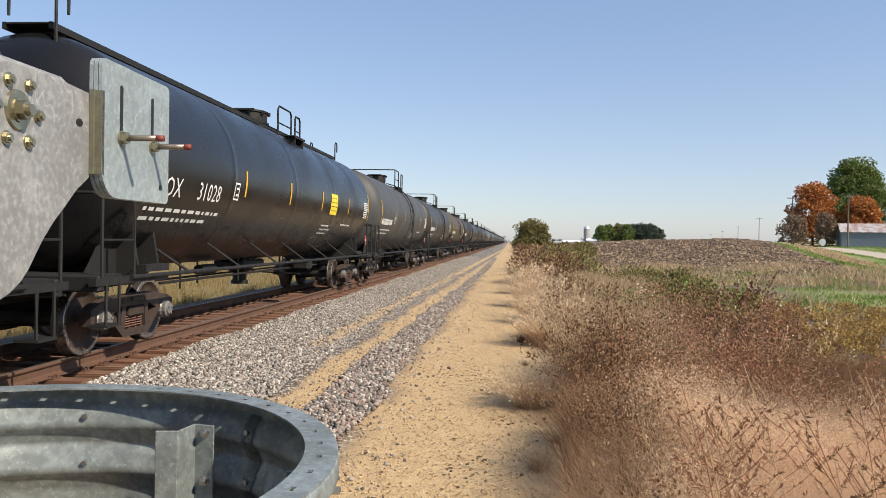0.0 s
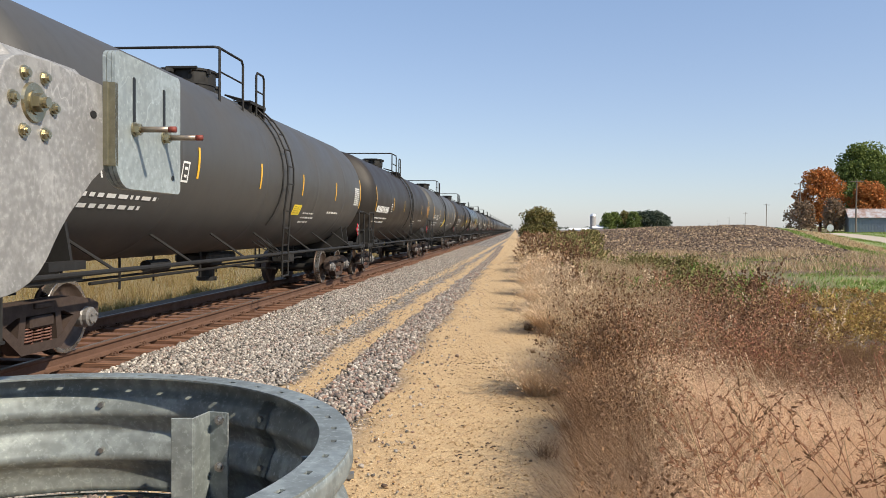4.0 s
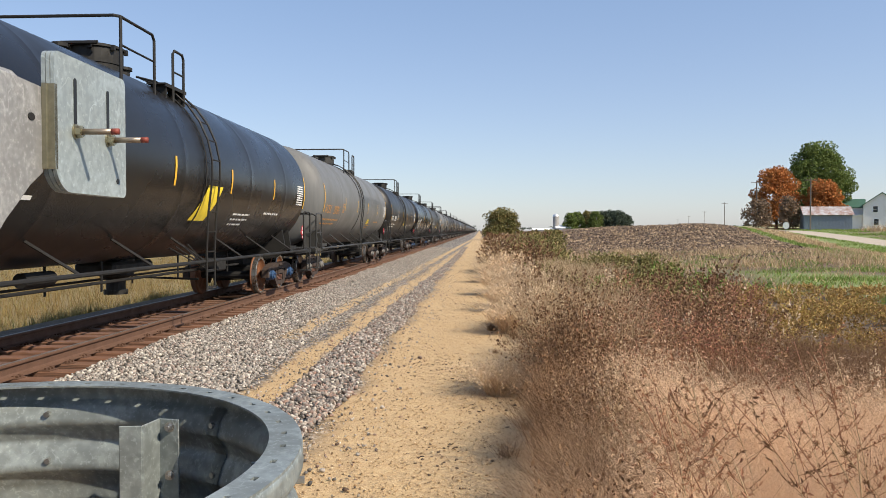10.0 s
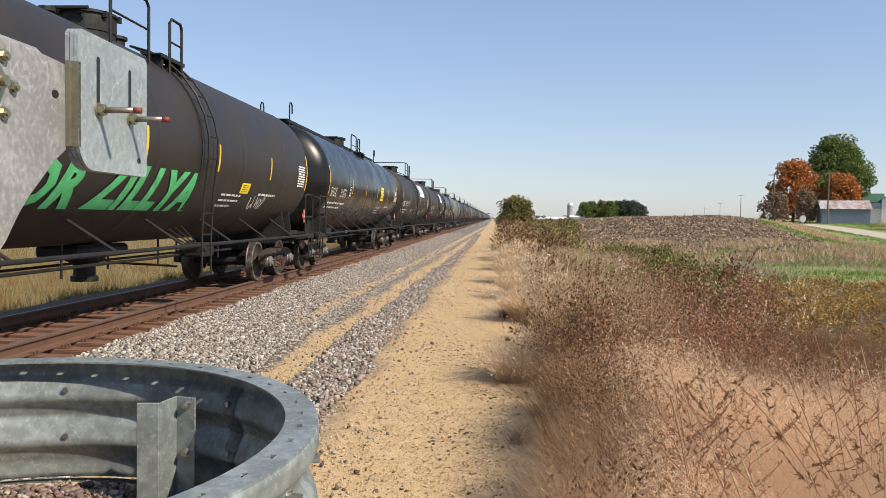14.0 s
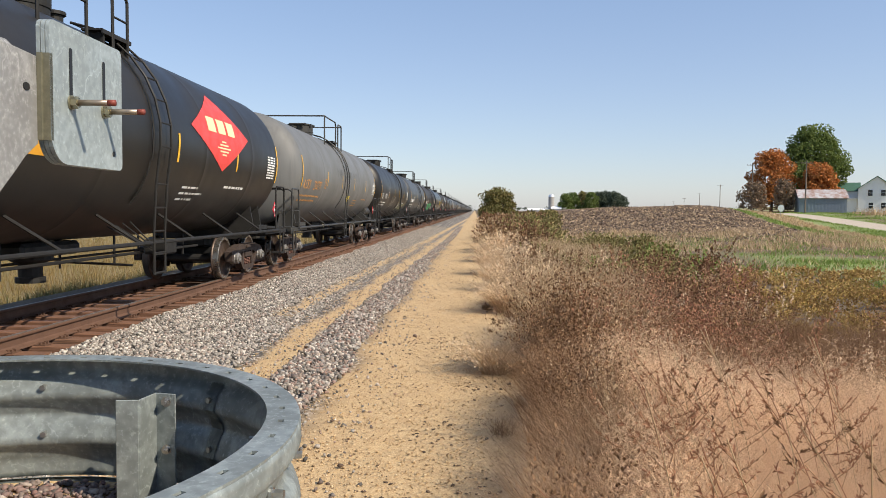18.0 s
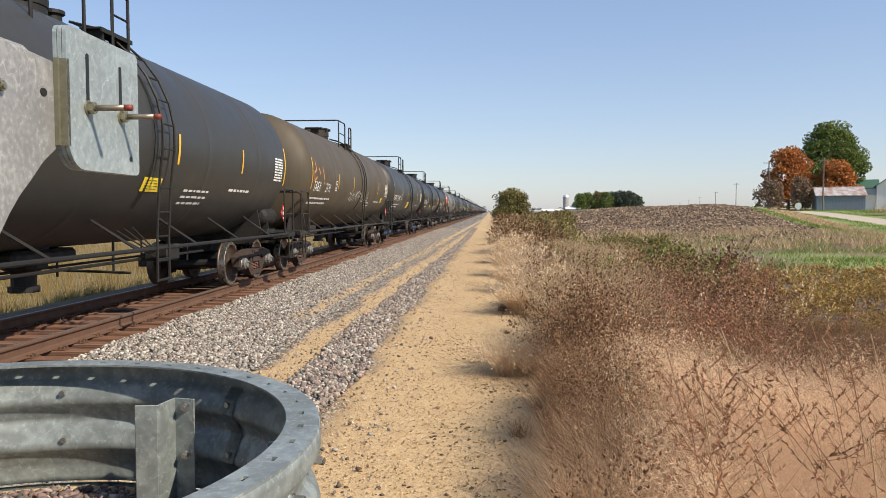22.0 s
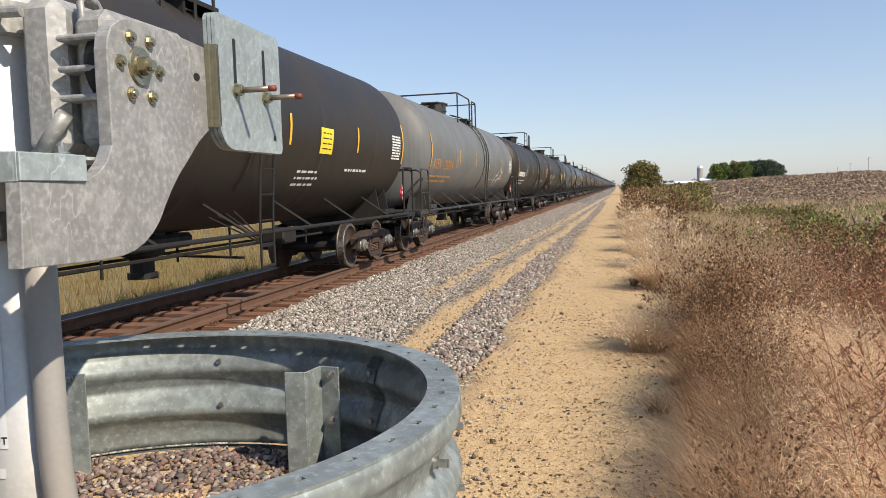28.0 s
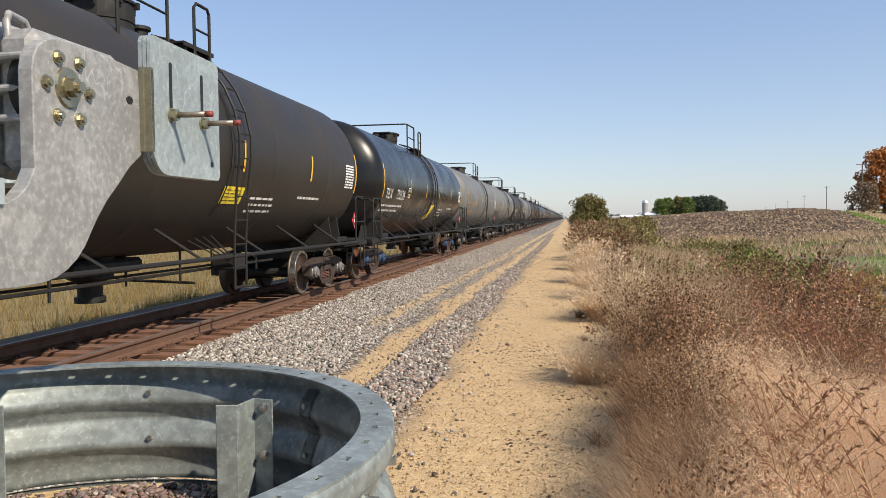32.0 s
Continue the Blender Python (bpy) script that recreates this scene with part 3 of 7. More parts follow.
def scatter_stones(name, label, spots, material, seed, flat=0.75, parent=None):
    """spots: array of x, y, z, size. Each stone is a rough, squashed, turned lump of 20 faces."""
    rng = np.random.default_rng(seed)
    g = (1 + 5 ** 0.5) / 2
    ico = np.array([(-1, g, 0), (1, g, 0), (-1, -g, 0), (1, -g, 0), (0, -1, g), (0, 1, g), (0, -1, -g), (0, 1, -g), (g, 0, -1), (g, 0, 1), (-g, 0, -1), (-g, 0, 1)]) / 1.9
    tri = np.array([(0, 11, 5), (0, 5, 1), (0, 1, 7), (0, 7, 10), (0, 10, 11), (1, 5, 9), (5, 11, 4), (11, 10, 2), (10, 7, 6), (7, 1, 8), (3, 9, 4), (3, 4, 2), (3, 2, 6), (3, 6, 8), (3, 8, 9), (4, 9, 5), (2, 4, 11), (6, 2, 10), (8, 6, 7), (9, 8, 1)])
    n = len(spots)
    v = ico[None] * (1 + rng.uniform(-0.48, 0.34, (n, 12, 1))) * rng.uniform(0.5, 1.25, (n, 1, 3))
    a = rng.uniform(0, 2 * np.pi, (n, 3))
    for i, (p, q) in enumerate(((0, 1), (1, 2), (0, 2))):
        c, s = np.cos(a[:, i])[:, None], np.sin(a[:, i])[:, None]
        vp, vq = v[:, :, p].copy(), v[:, :, q].copy()
        v[:, :, p], v[:, :, q] = c * vp - s * vq, s * vp + c * vq
    v[:, :, 2] *= flat
    v = v * spots[:, None, 3:4] * 0.5 + spots[:, None, :3]
    f = (tri[None] + (np.arange(n) * 12)[:, None, None]).reshape(-1, 3)
    me = bpy.data.meshes.new(name)
    me.vertices.add(n * 12)
    me.vertices.foreach_set("co", v.reshape(-1).astype(np.float32))
    me.loops.add(len(f) * 3)
    me.loops.foreach_set("vertex_index", f.reshape(-1).astype(np.int32))
    me.polygons.add(len(f))
    me.polygons.foreach_set("loop_start", np.arange(0, len(f) * 3, 3, dtype=np.int32))
    me.update(calc_edges=True)
    me.materials.append(material)
    ob = new(name, me)
    ob.parent = parent
    return tagged(ob, label, "gravel", kind="stuff")


def build_ballast():
    rng = np.random.default_rng(11)

    def along(n, near, far):
        u = rng.random(n)
        return near * (far / near) ** u

    def field(n, near, far, lo, hi, size, lift=0.0, wob=0.12):
        y = along(n, near, far)
        x = rng.uniform(lo, hi, n) + wob * np.sin(y * 0.9) + wob * 0.6 * np.sin(y * 2.3 + 1)
        s = rng.uniform(size[0], size[1], n) * (1 + 0.25 * (rng.random(n) < 0.12))
        return np.c_[x, y, lift + rng.uniform(-0.006, 0.014, n), s]

    a = field(64000, 3.2, 80, -5.12, -2.92, (0.022, 0.060), 0.02, 0.05)
    a[:, 2] += 0.05 * np.clip((-3.4 - a[:, 0]) / 1.5, 0, 1)
    worn = np.abs(a[:, 0] + 3.51 - 0.012 * a[:, 1]) < 0.2
    a = a[~(worn & (a[:, 1] > 12.5) & (rng.random(len(a)) < 0.8))]
    scatter_stones("ballast_shoulder", "pale grey and pink crushed ballast beside the rails", a, STONE_GREY, 1, 0.85)
    b = field(19000, 2.6, 80, -2.36, -1.66, (0.025, 0.068), 0.02, 0.05)
    b[:, 2] += 0.06 * np.clip(1 - np.abs(b[:, 0] + 2.0) / 0.35, 0, 1)
    spill = field(1500, 2.6, 60, 0.0, 1.0, (0.015, 0.048), 0.008, 0.0)
    spill[:, 0] = -1.72 + 0.75 * spill[:, 0] ** 2.8 + 0.06 * np.sin(spill[:, 1] * 1.7)
    b = np.r_[b, spill, field(1500, 4, 60, -2.95, -2.4, (0.015, 0.045), 0.006, 0.05)]
    b[:, 0] += 0.012 * np.clip(b[:, 1] - 10, 0, 40) * (b[:, 0] < -1.9)
    pick = rng.random(len(b)) < 0.4
    scatter_stones("ballast_ridge", "grey-brown crushed stone ridge beside the sandy path", b[pick], STONE_GREY, 2, 0.85)
    scatter_stones("ridge_stones", "darker pinkish stones of the ridge beside the path", b[~pick], STONE_PINK, 6, 0.85)
    c = field(14000, 4, 60, -8.5, -5.2, (0.03, 0.06), 0.0, 0.0)
    c[:, 2] = -0.095 + rng.uniform(-0.01, 0.03, len(c))
    scatter_stones("ballast_bed", "oily brown-grey crushed stone between and around the ties", c, STONE_BED, 3)
    d = field(26000, 2.2, 45, -1.7, 0.3, (0.008, 0.022), 0.002)
    d = np.r_[d, field(4500, 4, 50, -2.9, -2.35, (0.010, 0.024), 0.004, 0.05)]
    scatter_stones("path_pebbles", "small tan pebbles on the sandy path", d, STONE_TAN, 4)
    e = field(170, 2.6, 34, -1.7, 0.3, (0.015, 0.05), 0.006)
    for k in range(30):
        cy = 3.2 * (30 / 3.2) ** rng.random()
        cx, m = rng.uniform(-1.3, 0.1), rng.integers(6, 26)
        e = np.r_[e, np.c_[cx + rng.normal(0, 0.16, m), cy + rng.normal(0, 0.10 + 0.012 * cy, m), np.full(m, 0.006), rng.uniform(0.012, 0.042, m)]]
    scatter_stones("path_clods", "dark soil clods and chips strewn over the path", e, CLOD, 5, 0.5)


build_ballast()

# ---- train ----
TANK_R, TANK_Z = 1.58, 2.63
SPEED = 17.8


def shell(y, ang, lift=0.006):
    """A point on the tank's near side; ang: radians above the middle line."""
    return ((TANK_R + lift) * math.cos(ang), y, TANK_Z + (TANK_R + lift) * math.sin(ang))


def patch(bm, y0, y1, z0, z1, lift=0.006, lean=0.0, rows=6):
    """A decal laid on the tank's near side between two heights over the rail."""
    a0, a1 = (math.asin(max(-1, min(1, (z - TANK_Z) / TANK_R))) for z in (z0, z1))
    left, right = [], []
    for i in range(rows + 1):
        k = i / rows
        left.append(bm.verts.new(shell(y0 + lean * k, a0 + (a1 - a0) * k, lift)))
        right.append(bm.verts.new(shell(y1 + lean * k, a0 + (a1 - a0) * k, lift)))
    for i in range(rows):
        bm.faces.new((left[i], right[i], right[i + 1], left[i + 1]))
    return bm


def bar_line(bm, rng, y0, y1, z, h, lift=0.006, gap=0.05):
    """Unreadable small writing: a row of short bars."""
    y = y0
    while y < y1:
        w = rng.uniform(0.06, 0.26)
        patch(bm, y, min(y1, y + w), z - h / 2, z + h / 2, lift, 0.0, 1)
        y += w + gap
    return bm


def wrapped_text(text, size, y, z, lift=0.007):
    """Writing read from the near side (+x); the line runs along +y."""
    vs, fs = text_mesh(text, size)
    a0 = math.asin((z - TANK_Z) / TANK_R)
    out = [shell(y + vx * 0.86, a0 + vy / TANK_R, lift) for vx, vy, _ in vs]
    return out, fs


def stroke(bm, pts, w, lift=0.006):
    """A sprayed stroke along (y, z) points on the near side."""
    for (ya, za), (yb, zb) in zip(pts, pts[1:]):
        d = Vector((yb - ya, zb - za))
        if d.length < 1e-4:
            continue
        n = Vector((-d.y, d.x)).normalized() * w / 2
        e = d.normalized() * w * 0.3
        quad = []
        for yy, zz in ((ya - e.x + n.x, za - e.y + n.y), (ya - e.x - n.x, za - e.y - n.y), (yb + e.x - n.x, zb + e.y - n.y), (yb + e.x + n.x, zb + e.y + n.y)):
            quad.append(bm.verts.new(shell(yy, math.asin(max(-0.99, min(0.99, (zz - TANK_Z) / TANK_R))), lift)))
        bm.faces.new(quad)
        lift += 0.0004
    return bm


def scrawl(bm, rng, y0, y1, z, h, w):
    """An unreadable sprayed tag: zigzag strokes in letter-like groups."""
    y = y0
    while y < y1:
        k = rng.uniform(0.45, 0.8) * h
        pts = [(y + rng.uniform(-0.1, 1) * k, z + rng.uniform(-0.5, 0.5) * h) for _ in range(rng.randint(3, 6))]
        stroke(bm, pts, w, 0.006 + rng.uniform(0, 0.002))
        y += k * 1.15
    return bm


def drips(bm, rng, y0, y1, z, h):
    """A row of short leaning drip streaks down the tank's side."""
    y = y0
    while y < y1:
        top = z + h * rng.uniform(0.25, 0.5)
        lean = rng.uniform(-0.02, 0.05)
        patch(bm, y, y + rng.uniform(0.012, 0.024), top - h * rng.uniform(0.4, 1.0), top, 0.006, -lean, 4)
        y += rng.uniform(0.03, 0.10) if rng.random() < 0.9 else 0.35


def tank_profile(half):
    """Radius and place along the car: two shells with shallow domed heads."""
    pts = []
    depth = 0.62
    for i in range(9):
        a = math.pi / 2 * i / 8
        pts.append((TANK_R * math.sin(a), -half - 0.0 + depth * (1 - math.cos(a))))
    pts[0] = (0.0, -half)
    body = [(TANK_R, -half + depth + 0.04), (TANK_R, -half + depth + 0.3)]
    for s in (-half * 0.55, -half * 0.1, half * 0.34, half * 0.68):
        body += [(TANK_R, s - 0.2), (TANK_R, s - 0.03), (TANK_R + 0.0025, s - 0.016), (TANK_R + 0.0025, s + 0.016), (TANK_R, s + 0.03), (TANK_R, s + 0.2)]
    body += [(TANK_R, half - depth - 0.3), (TANK_R, half - depth - 0.04)]
    return pts + body + [(r, -h) for r, h in reversed(pts)]


CACHE = {}


def shared(key, make, material, smooth_=False):
    """A mesh made once and used by all cars."""
    if key not in CACHE:
        bm = bmesh.new()
        make(bm)
        me = bpy.data.meshes.new(key.split(":")[0])
        bm.to_mesh(me)
        bm.free()
        me.materials.append(material)
        if smooth_:
            me.shade_smooth()
        CACHE[key] = me
    return CACHE[key]


def put(name, me, parent, m=None, label=""):
    ob = new(name, me)
    ob.parent = parent
    if m is not None:
        ob.matrix_basis = m
    return tagged(ob, label)


WHEEL_R, AXLE_GAP = 0.457, 0.889


def make_wheel(bm):
    lathe(bm, [(0.0, 0.07), (0.11, 0.07), (0.13, 0.03), (0.30, 0.0), (0.385, 0.035), (0.40, 0.066), (WHEEL_R - 0.002, 0.062), (WHEEL_R - 0.002, -0.05), (0.482, -0.06), (0.482, -0.085), (0.38, -0.085), (0.36, -0.03), (0.2, -0.05), (0.12, -0.08), (0.0, -0.08)], 28, "x")


def make_tread(bm):
    lathe(bm, [(0.402, 0.070), (0.452, 0.070), (WHEEL_R + 0.001, 0.064), (WHEEL_R + 0.001, -0.048), (0.45, -0.048), (0.402, 0.064)], 28, "x", closed=True)


def make_sideframe(bm):
    """A cast three-piece truck side, seen from its outer face: arched top, drop to the spring seat, pedestal jaws."""
    upper = [(-1.16, 0.40), (-1.16, 0.60), (-0.98, 0.67), (-0.55, 0.74), (0.55, 0.74), (0.98, 0.67), (1.16, 0.60), (1.16, 0.40), (1.03, 0.40), (1.02, 0.55), (0.76, 0.55), (0.74, 0.46), (0.42, 0.58), (-0.42, 0.58), (-0.74, 0.46), (-0.76, 0.55), (-1.02, 0.55), (-1.03, 0.40)]
    turn = Matrix.Rotation(math.pi / 2, 4, "Z")
    prism(bm, upper, 0.16, Matrix.Translation((0.09, 0, 0)) @ turn)
    lower = [(-0.76, 0.50), (-0.36, 0.17), (0.36, 0.17), (0.76, 0.50), (0.60, 0.50), (0.30, 0.27), (-0.30, 0.27), (-0.60, 0.50)]
    prism(bm, lower, 0.17, Matrix.Translation((0.095, 0, 0)) @ turn)
    for s in (-1, 1):
        prism(bm, [(s * 0.30, 0.26), (s * 0.42, 0.26), (s * 0.36, 0.60), (s * 0.26, 0.60)][::s], 0.15, Matrix.Translation((0.085, 0, 0)) @ turn)
    box(bm, 0.0, 0, 0.50, 0.22, 0.42, 0.13, bevel=0.02)
    box(bm, 0.1, 0, 0.68, 0.05, 0.30, 0.06, bevel=0.01)


def make_springs(bm):
    for dy in (-0.17, 0.0, 0.17):
        pts = [(0.045 * math.cos(a) + 0.03, dy + 0.07 * math.sin(a), 0.27 + 0.17 * a / (2 * math.pi * 5)) for a in (2 * math.pi * 5 * i / 50 for i in range(51))]
        tube(bm, pts, 0.012, 4)


def make_cap(bm):
    lathe(bm, [(0.135, -0.12), (0.135, -0.02), (0.12, 0.0), (0.12, 0.05), (0.09, 0.065), (0.085, 0.085), (0.0, 0.085)], 14, "x")
    for i in range(3):
        a = 2.094 * i + 0.5
        rod(bm, (0.06, 0.06 * math.cos(a), 0.06 * math.sin(a)), (0.105, 0.06 * math.cos(a), 0.06 * math.sin(a)), 0.018, 6)


def make_axle(bm):
    rod(bm, (-1.02, 0, 0), (1.02, 0, 0), 0.085, 10)


def make_bolster(bm):
    box(bm, 0, 0, 0.55, 2.0, 0.4, 0.26, bevel=0.05)
    lathe(bm, [(0.0, 0.66), (0.28, 0.66), (0.28, 0.76), (0.0, 0.76)], 14)
    for s in (-1, 1):
        box(bm, 0, s * 0.55, 0.42, 1.9, 0.1, 0.12)
        rod(bm, (-0.6, s * 0.3, 0.30), (0.6, s * 0.3, 0.36), 0.035, 6)


def build_truck(car, y, cap, wheel_mat, full=True):
    truck = put("truck", shared("bolster", make_bolster, RUNNING_GEAR), car, pose(0, y, 0), "two-axle freight truck with cast side frames")
    sides = (1, -1)
    for s in sides:
        turn = pose(s * 0.99, 0, 0, 0, 0, 0 if s > 0 else 180)
        put("side_frame", shared("side_frame", make_sideframe, TRUCK_RUST), truck, turn)
        if s > 0:
            put("spring_nest", shared("spring_nest", make_springs, SPRING_RUST), truck, turn)
        for a in (-1, 1):
            put("wheel", shared("wheel:" + wheel_mat.name, make_wheel, wheel_mat, True), truck, pose(s * 0.76, a * AXLE_GAP, WHEEL_R, 0, 0, 0 if s > 0 else 180))
            if s > 0:
                put("wheel_rim", shared("wheel_rim", make_tread, TREAD), truck, pose(0.76, a * AXLE_GAP, WHEEL_R), "polished steel tread")
                put("bearing_cap", shared("bearing_cap:" + cap.name, make_cap, cap), truck, pose(1.09, a * AXLE_GAP, WHEEL_R))
    for a in (-1, 1):
        put("axle", shared("axle", make_axle, RUNNING_GEAR), truck, pose(0, a * AXLE_GAP, WHEEL_R))
    return truck


def make_dome(bm):
    top = TANK_Z + TANK_R
    lathe(bm, [(0.42, top - 0.12), (0.42, top + 0.06), (0.435, top + 0.07), (0.435, top + 0.31), (0.465, top + 0.32), (0.465, top + 0.355), (0.43, top + 0.37), (0.0, top + 0.39)], 28)
    for i in range(8):
        a = math.pi / 4 * i + 0.3
        box(bm, 0.47 * math.cos(a), 0.47 * math.sin(a), top + 0.31, 0.06, 0.06, 0.09)
    rod(bm, (-0.3, -0.5, top + 0.34), (0.3, -0.5, top + 0.34), 0.03, 6)


def make_valve(bm):
    top = TANK_Z + TANK_R
    lathe(bm, [(0.13, top - 0.1), (0.13, top + 0.16), (0.17, top + 0.17), (0.17, top + 0.22), (0.0, top + 0.24)], 12, m=Matrix.Translation((0.05, 0.85, 0)))


def make_filler(bm):
    top = TANK_Z + TANK_R
    lathe(bm, [(0.09, top - 0.1), (0.09, top + 0.2), (0.12, top + 0.2), (0.12, top + 0.26), (0.0, top + 0.28)], 10, m=Matrix.Translation((-0.15, -0.8, 0)))


def make_platform(bm):
    """Narrow grating beside the dome at the ladder's head."""
    z = TANK_Z + TANK_R - 0.17
    box(bm, 0.92, 0.7, z, 0.30, 0.9, 0.025)
    box(bm, 1.07, 0.7, z - 0.02, 0.02, 0.9, 0.06)
    for y in (0.35, 1.05):
        box(bm, 0.92, y, z - 0.14, 0.26, 0.05, 0.28)


def make_platform_far(bm):
    z = TANK_Z + TANK_R - 0.17
    box(bm, -0.92, -0.2, z, 0.30, 2.6, 0.025)
    box(bm, -1.07, -0.2, z - 0.02, 0.02, 2.6, 0.06)
    for y in (-1.4, -0.2, 1.0):
        box(bm, -0.92, y, z - 0.14, 0.26, 0.05, 0.28)


RAIL_H, RAIL_X = 0.50, 1.08
FOOT = TANK_Z + math.sqrt(TANK_R ** 2 - RAIL_X ** 2) - 0.03


def make_rail_near(bm):
    """Railing across the car and along the near side, with a gate loop at the ladder."""
    z, x = TANK_Z + TANK_R + RAIL_H, RAIL_X
    tube(bm, [(-x, -1.4, FOOT), (-x, -1.4, z - 0.08), (-x + 0.08, -1.4, z), (x - 0.08, -1.4, z), (x, -1.36, z - 0.01), (x, -0.28, z), (x, -0.2, z - 0.08), (x, -0.2, FOOT)], 0.024)
    tube(bm, [(x, -1.36, FOOT), (x, -1.36, z)], 0.024)
    tube(bm, [(x, -1.36, z - 0.42), (x, -0.2, z - 0.42)], 0.017)
    tube(bm, [(x, 0.55, FOOT), (x, 0.55, z - 0.12), (x, 0.62, z - 0.05), (x, 0.96, z - 0.05), (x, 1.02, z - 0.12), (x, 1.02, FOOT)], 0.024)
    tube(bm, [(x, 0.55, z - 0.42), (x, 1.02, z - 0.42)], 0.017)


def make_rail_wide(bm):
    """Long railing with a separate gate loop at the ladder."""
    z, x = TANK_Z + TANK_R + RAIL_H + 0.05, RAIL_X
    tube(bm, [(-x, -1.4, FOOT), (-x, -1.4, z - 0.08), (-x + 0.08, -1.4, z), (x - 0.04, -1.4, z), (x, -1.38, z), (x, 0.64, z), (x, 0.75, z - 0.1), (x, 0.75, FOOT)], 0.026)
    tube(bm, [(x, -1.38, FOOT), (x, -1.38, z)], 0.026)
    tube(bm, [(x, 1.2, FOOT), (x, 1.2, z - 0.1), (x, 1.27, z - 0.02), (x, 1.85, z - 0.02), (x, 1.92, z - 0.08), (x, 1.92, FOOT)], 0.026)
    tube(bm, [(x, 1.92, z - 0.05), (-x, 1.92, z - 0.05), (-x, 1.92, FOOT)], 0.022)


def make_rail_short(bm):
    z, x = TANK_Z + TANK_R + RAIL_H, 0.75
    low = TANK_Z + 1.34
    tube(bm, [(x, -0.1, low), (x, -0.1, z - 0.08), (x, 0.0, z), (x, 0.9, z), (x, 1.0, z - 0.09), (x, 1.0, low)], 0.024)
    tube(bm, [(x, 1.35, low), (x, 1.35, z - 0.1), (x, 1.42, z - 0.03), (x, 1.72, z - 0.03), (x, 1.8, z - 0.1), (x, 1.8, low)], 0.024)
    tube(bm, [(x, -0.1, z - 0.4), (x, 1.0, z - 0.4)], 0.017)
    tube(bm, [(x, 1.35, z - 0.4), (x, 1.8, z - 0.4)], 0.017)


def make_rail_far(bm):
    z, x = TANK_Z + TANK_R + RAIL_H, -RAIL_X
    tube(bm, [(x, -1.4, z - 0.02), (x, 0.94, z - 0.02), (x, 1.02, z - 0.1), (x, 1.02, FOOT)], 0.024)
    tube(bm, [(x, -1.4, z - 0.42), (x, 1.02, z - 0.42)], 0.017)
    tube(bm, [(x, -0.2, FOOT), (x, -0.2, z - 0.02)], 0.022)


def make_hanger(bm):
    box(bm, -1.53, 0, 1.14, 0.05, 0.05, 0.28)
    tube(bm, [(-1.53, 0, 1.2), (-1.1, 0, 1.4)], 0.02, 5)


def make_ladder(bm):
    """Two bars bent over the tank's side, with rungs, down to the step below the running bar."""
    y0, w = 0.97, 0.2
    pts = [(TANK_R + 0.08, 78)] + [(TANK_R + 0.1, a) for a in (66, 54, 42, 30, 18, 6, -6)]
    line = [(r * math.cos(radians(a)), TANK_Z + r * math.sin(radians(a))) for r, a in pts] + [(1.60, 1.9), (1.56, 1.2), (1.56, 0.55)]
    for s in (-w, w):
        tube(bm, [(x, y0 + s, z) for x, z in line], 0.02, 6)
    for i in range(len(line) - 1):
        for k in ((0.0, 0.5) if i >= 8 else (0.0,)):
            x, z = (line[i][j] * (1 - k) + line[i + 1][j] * k for j in (0, 1))
            rod(bm, (x, y0 - w, z), (x, y0 + w, z), 0.013, 5)
    rod(bm, (1.56, y0 - w, 0.57), (1.56, y0 + w, 0.57), 0.02, 5)
    rod(bm, (1.56, y0 - w, 0.85), (1.56, y0 + w, 0.85), 0.014, 5)
    for k in range(4):
        rod(bm, (1.54, y0 - w, 1.0 - 0.03 * k), (1.3 - 0.05 * k, y0 - w - 0.22 - 0.13 * k, 1.34 - 0.02 * k), 0.011, 5)


def make_hoop(bm):
    z = TANK_Z
    tube(bm, [((TANK_R + 0.02) * math.cos(a), 0.72, z + (TANK_R + 0.02) * math.sin(a)) for a in (radians(d) for d in range(-40, 75, 10))], 0.014, 5)


def make_saddle(bm):
    """Bolster saddle with sloping side plates under the tank's end."""
    prism(bm, [(-1.2, 1.62), (-1.28, 1.15), (-0.9, 0.85), (0.9, 0.85), (1.28, 1.15), (1.2, 1.62), (1.0, 1.5), (0.5, 1.26), (-0.5, 1.26), (-1.0, 1.5)], 0.05, Matrix.Translation((0, -0.32, 0)))
    prism(bm, [(-1.2, 1.62), (-1.28, 1.15), (-0.9, 0.85), (0.9, 0.85), (1.28, 1.15), (1.2, 1.62), (1.0, 1.5), (0.5, 1.26), (-0.5, 1.26), (-1.0, 1.5)], 0.05, Matrix.Translation((0, 0.28, 0)))
    box(bm, 0, 0, 0.82, 0.6, 1.5, 0.2)
    for s in (-1, 1):
        box(bm, s * 1.36, 0, 1.12, 0.12, 0.7, 0.1)


def make_brace(bm):
    """Sloping plate from the tank end down to the end sill."""
    prism(bm, [(0.0, 1.02), (0.8, 1.02), (0.28, 1.62), (0.0, 1.5)], 0.03, Matrix.Rotation(math.pi / 2, 4, "Z"))


def make_end_deck(bm):
    """End sill with its deck and side beams; +y is outward."""
    box(bm, 0, 0.35, 0.98, 3.0, 0.14, 0.2, bevel=0.02)
    box(bm, 0, 0.05, 1.06, 2.9, 0.50, 0.04)
    for s in (-1, 1):
        box(bm, s * 1.46, -0.45, 1.0, 0.10, 1.9, 0.09)


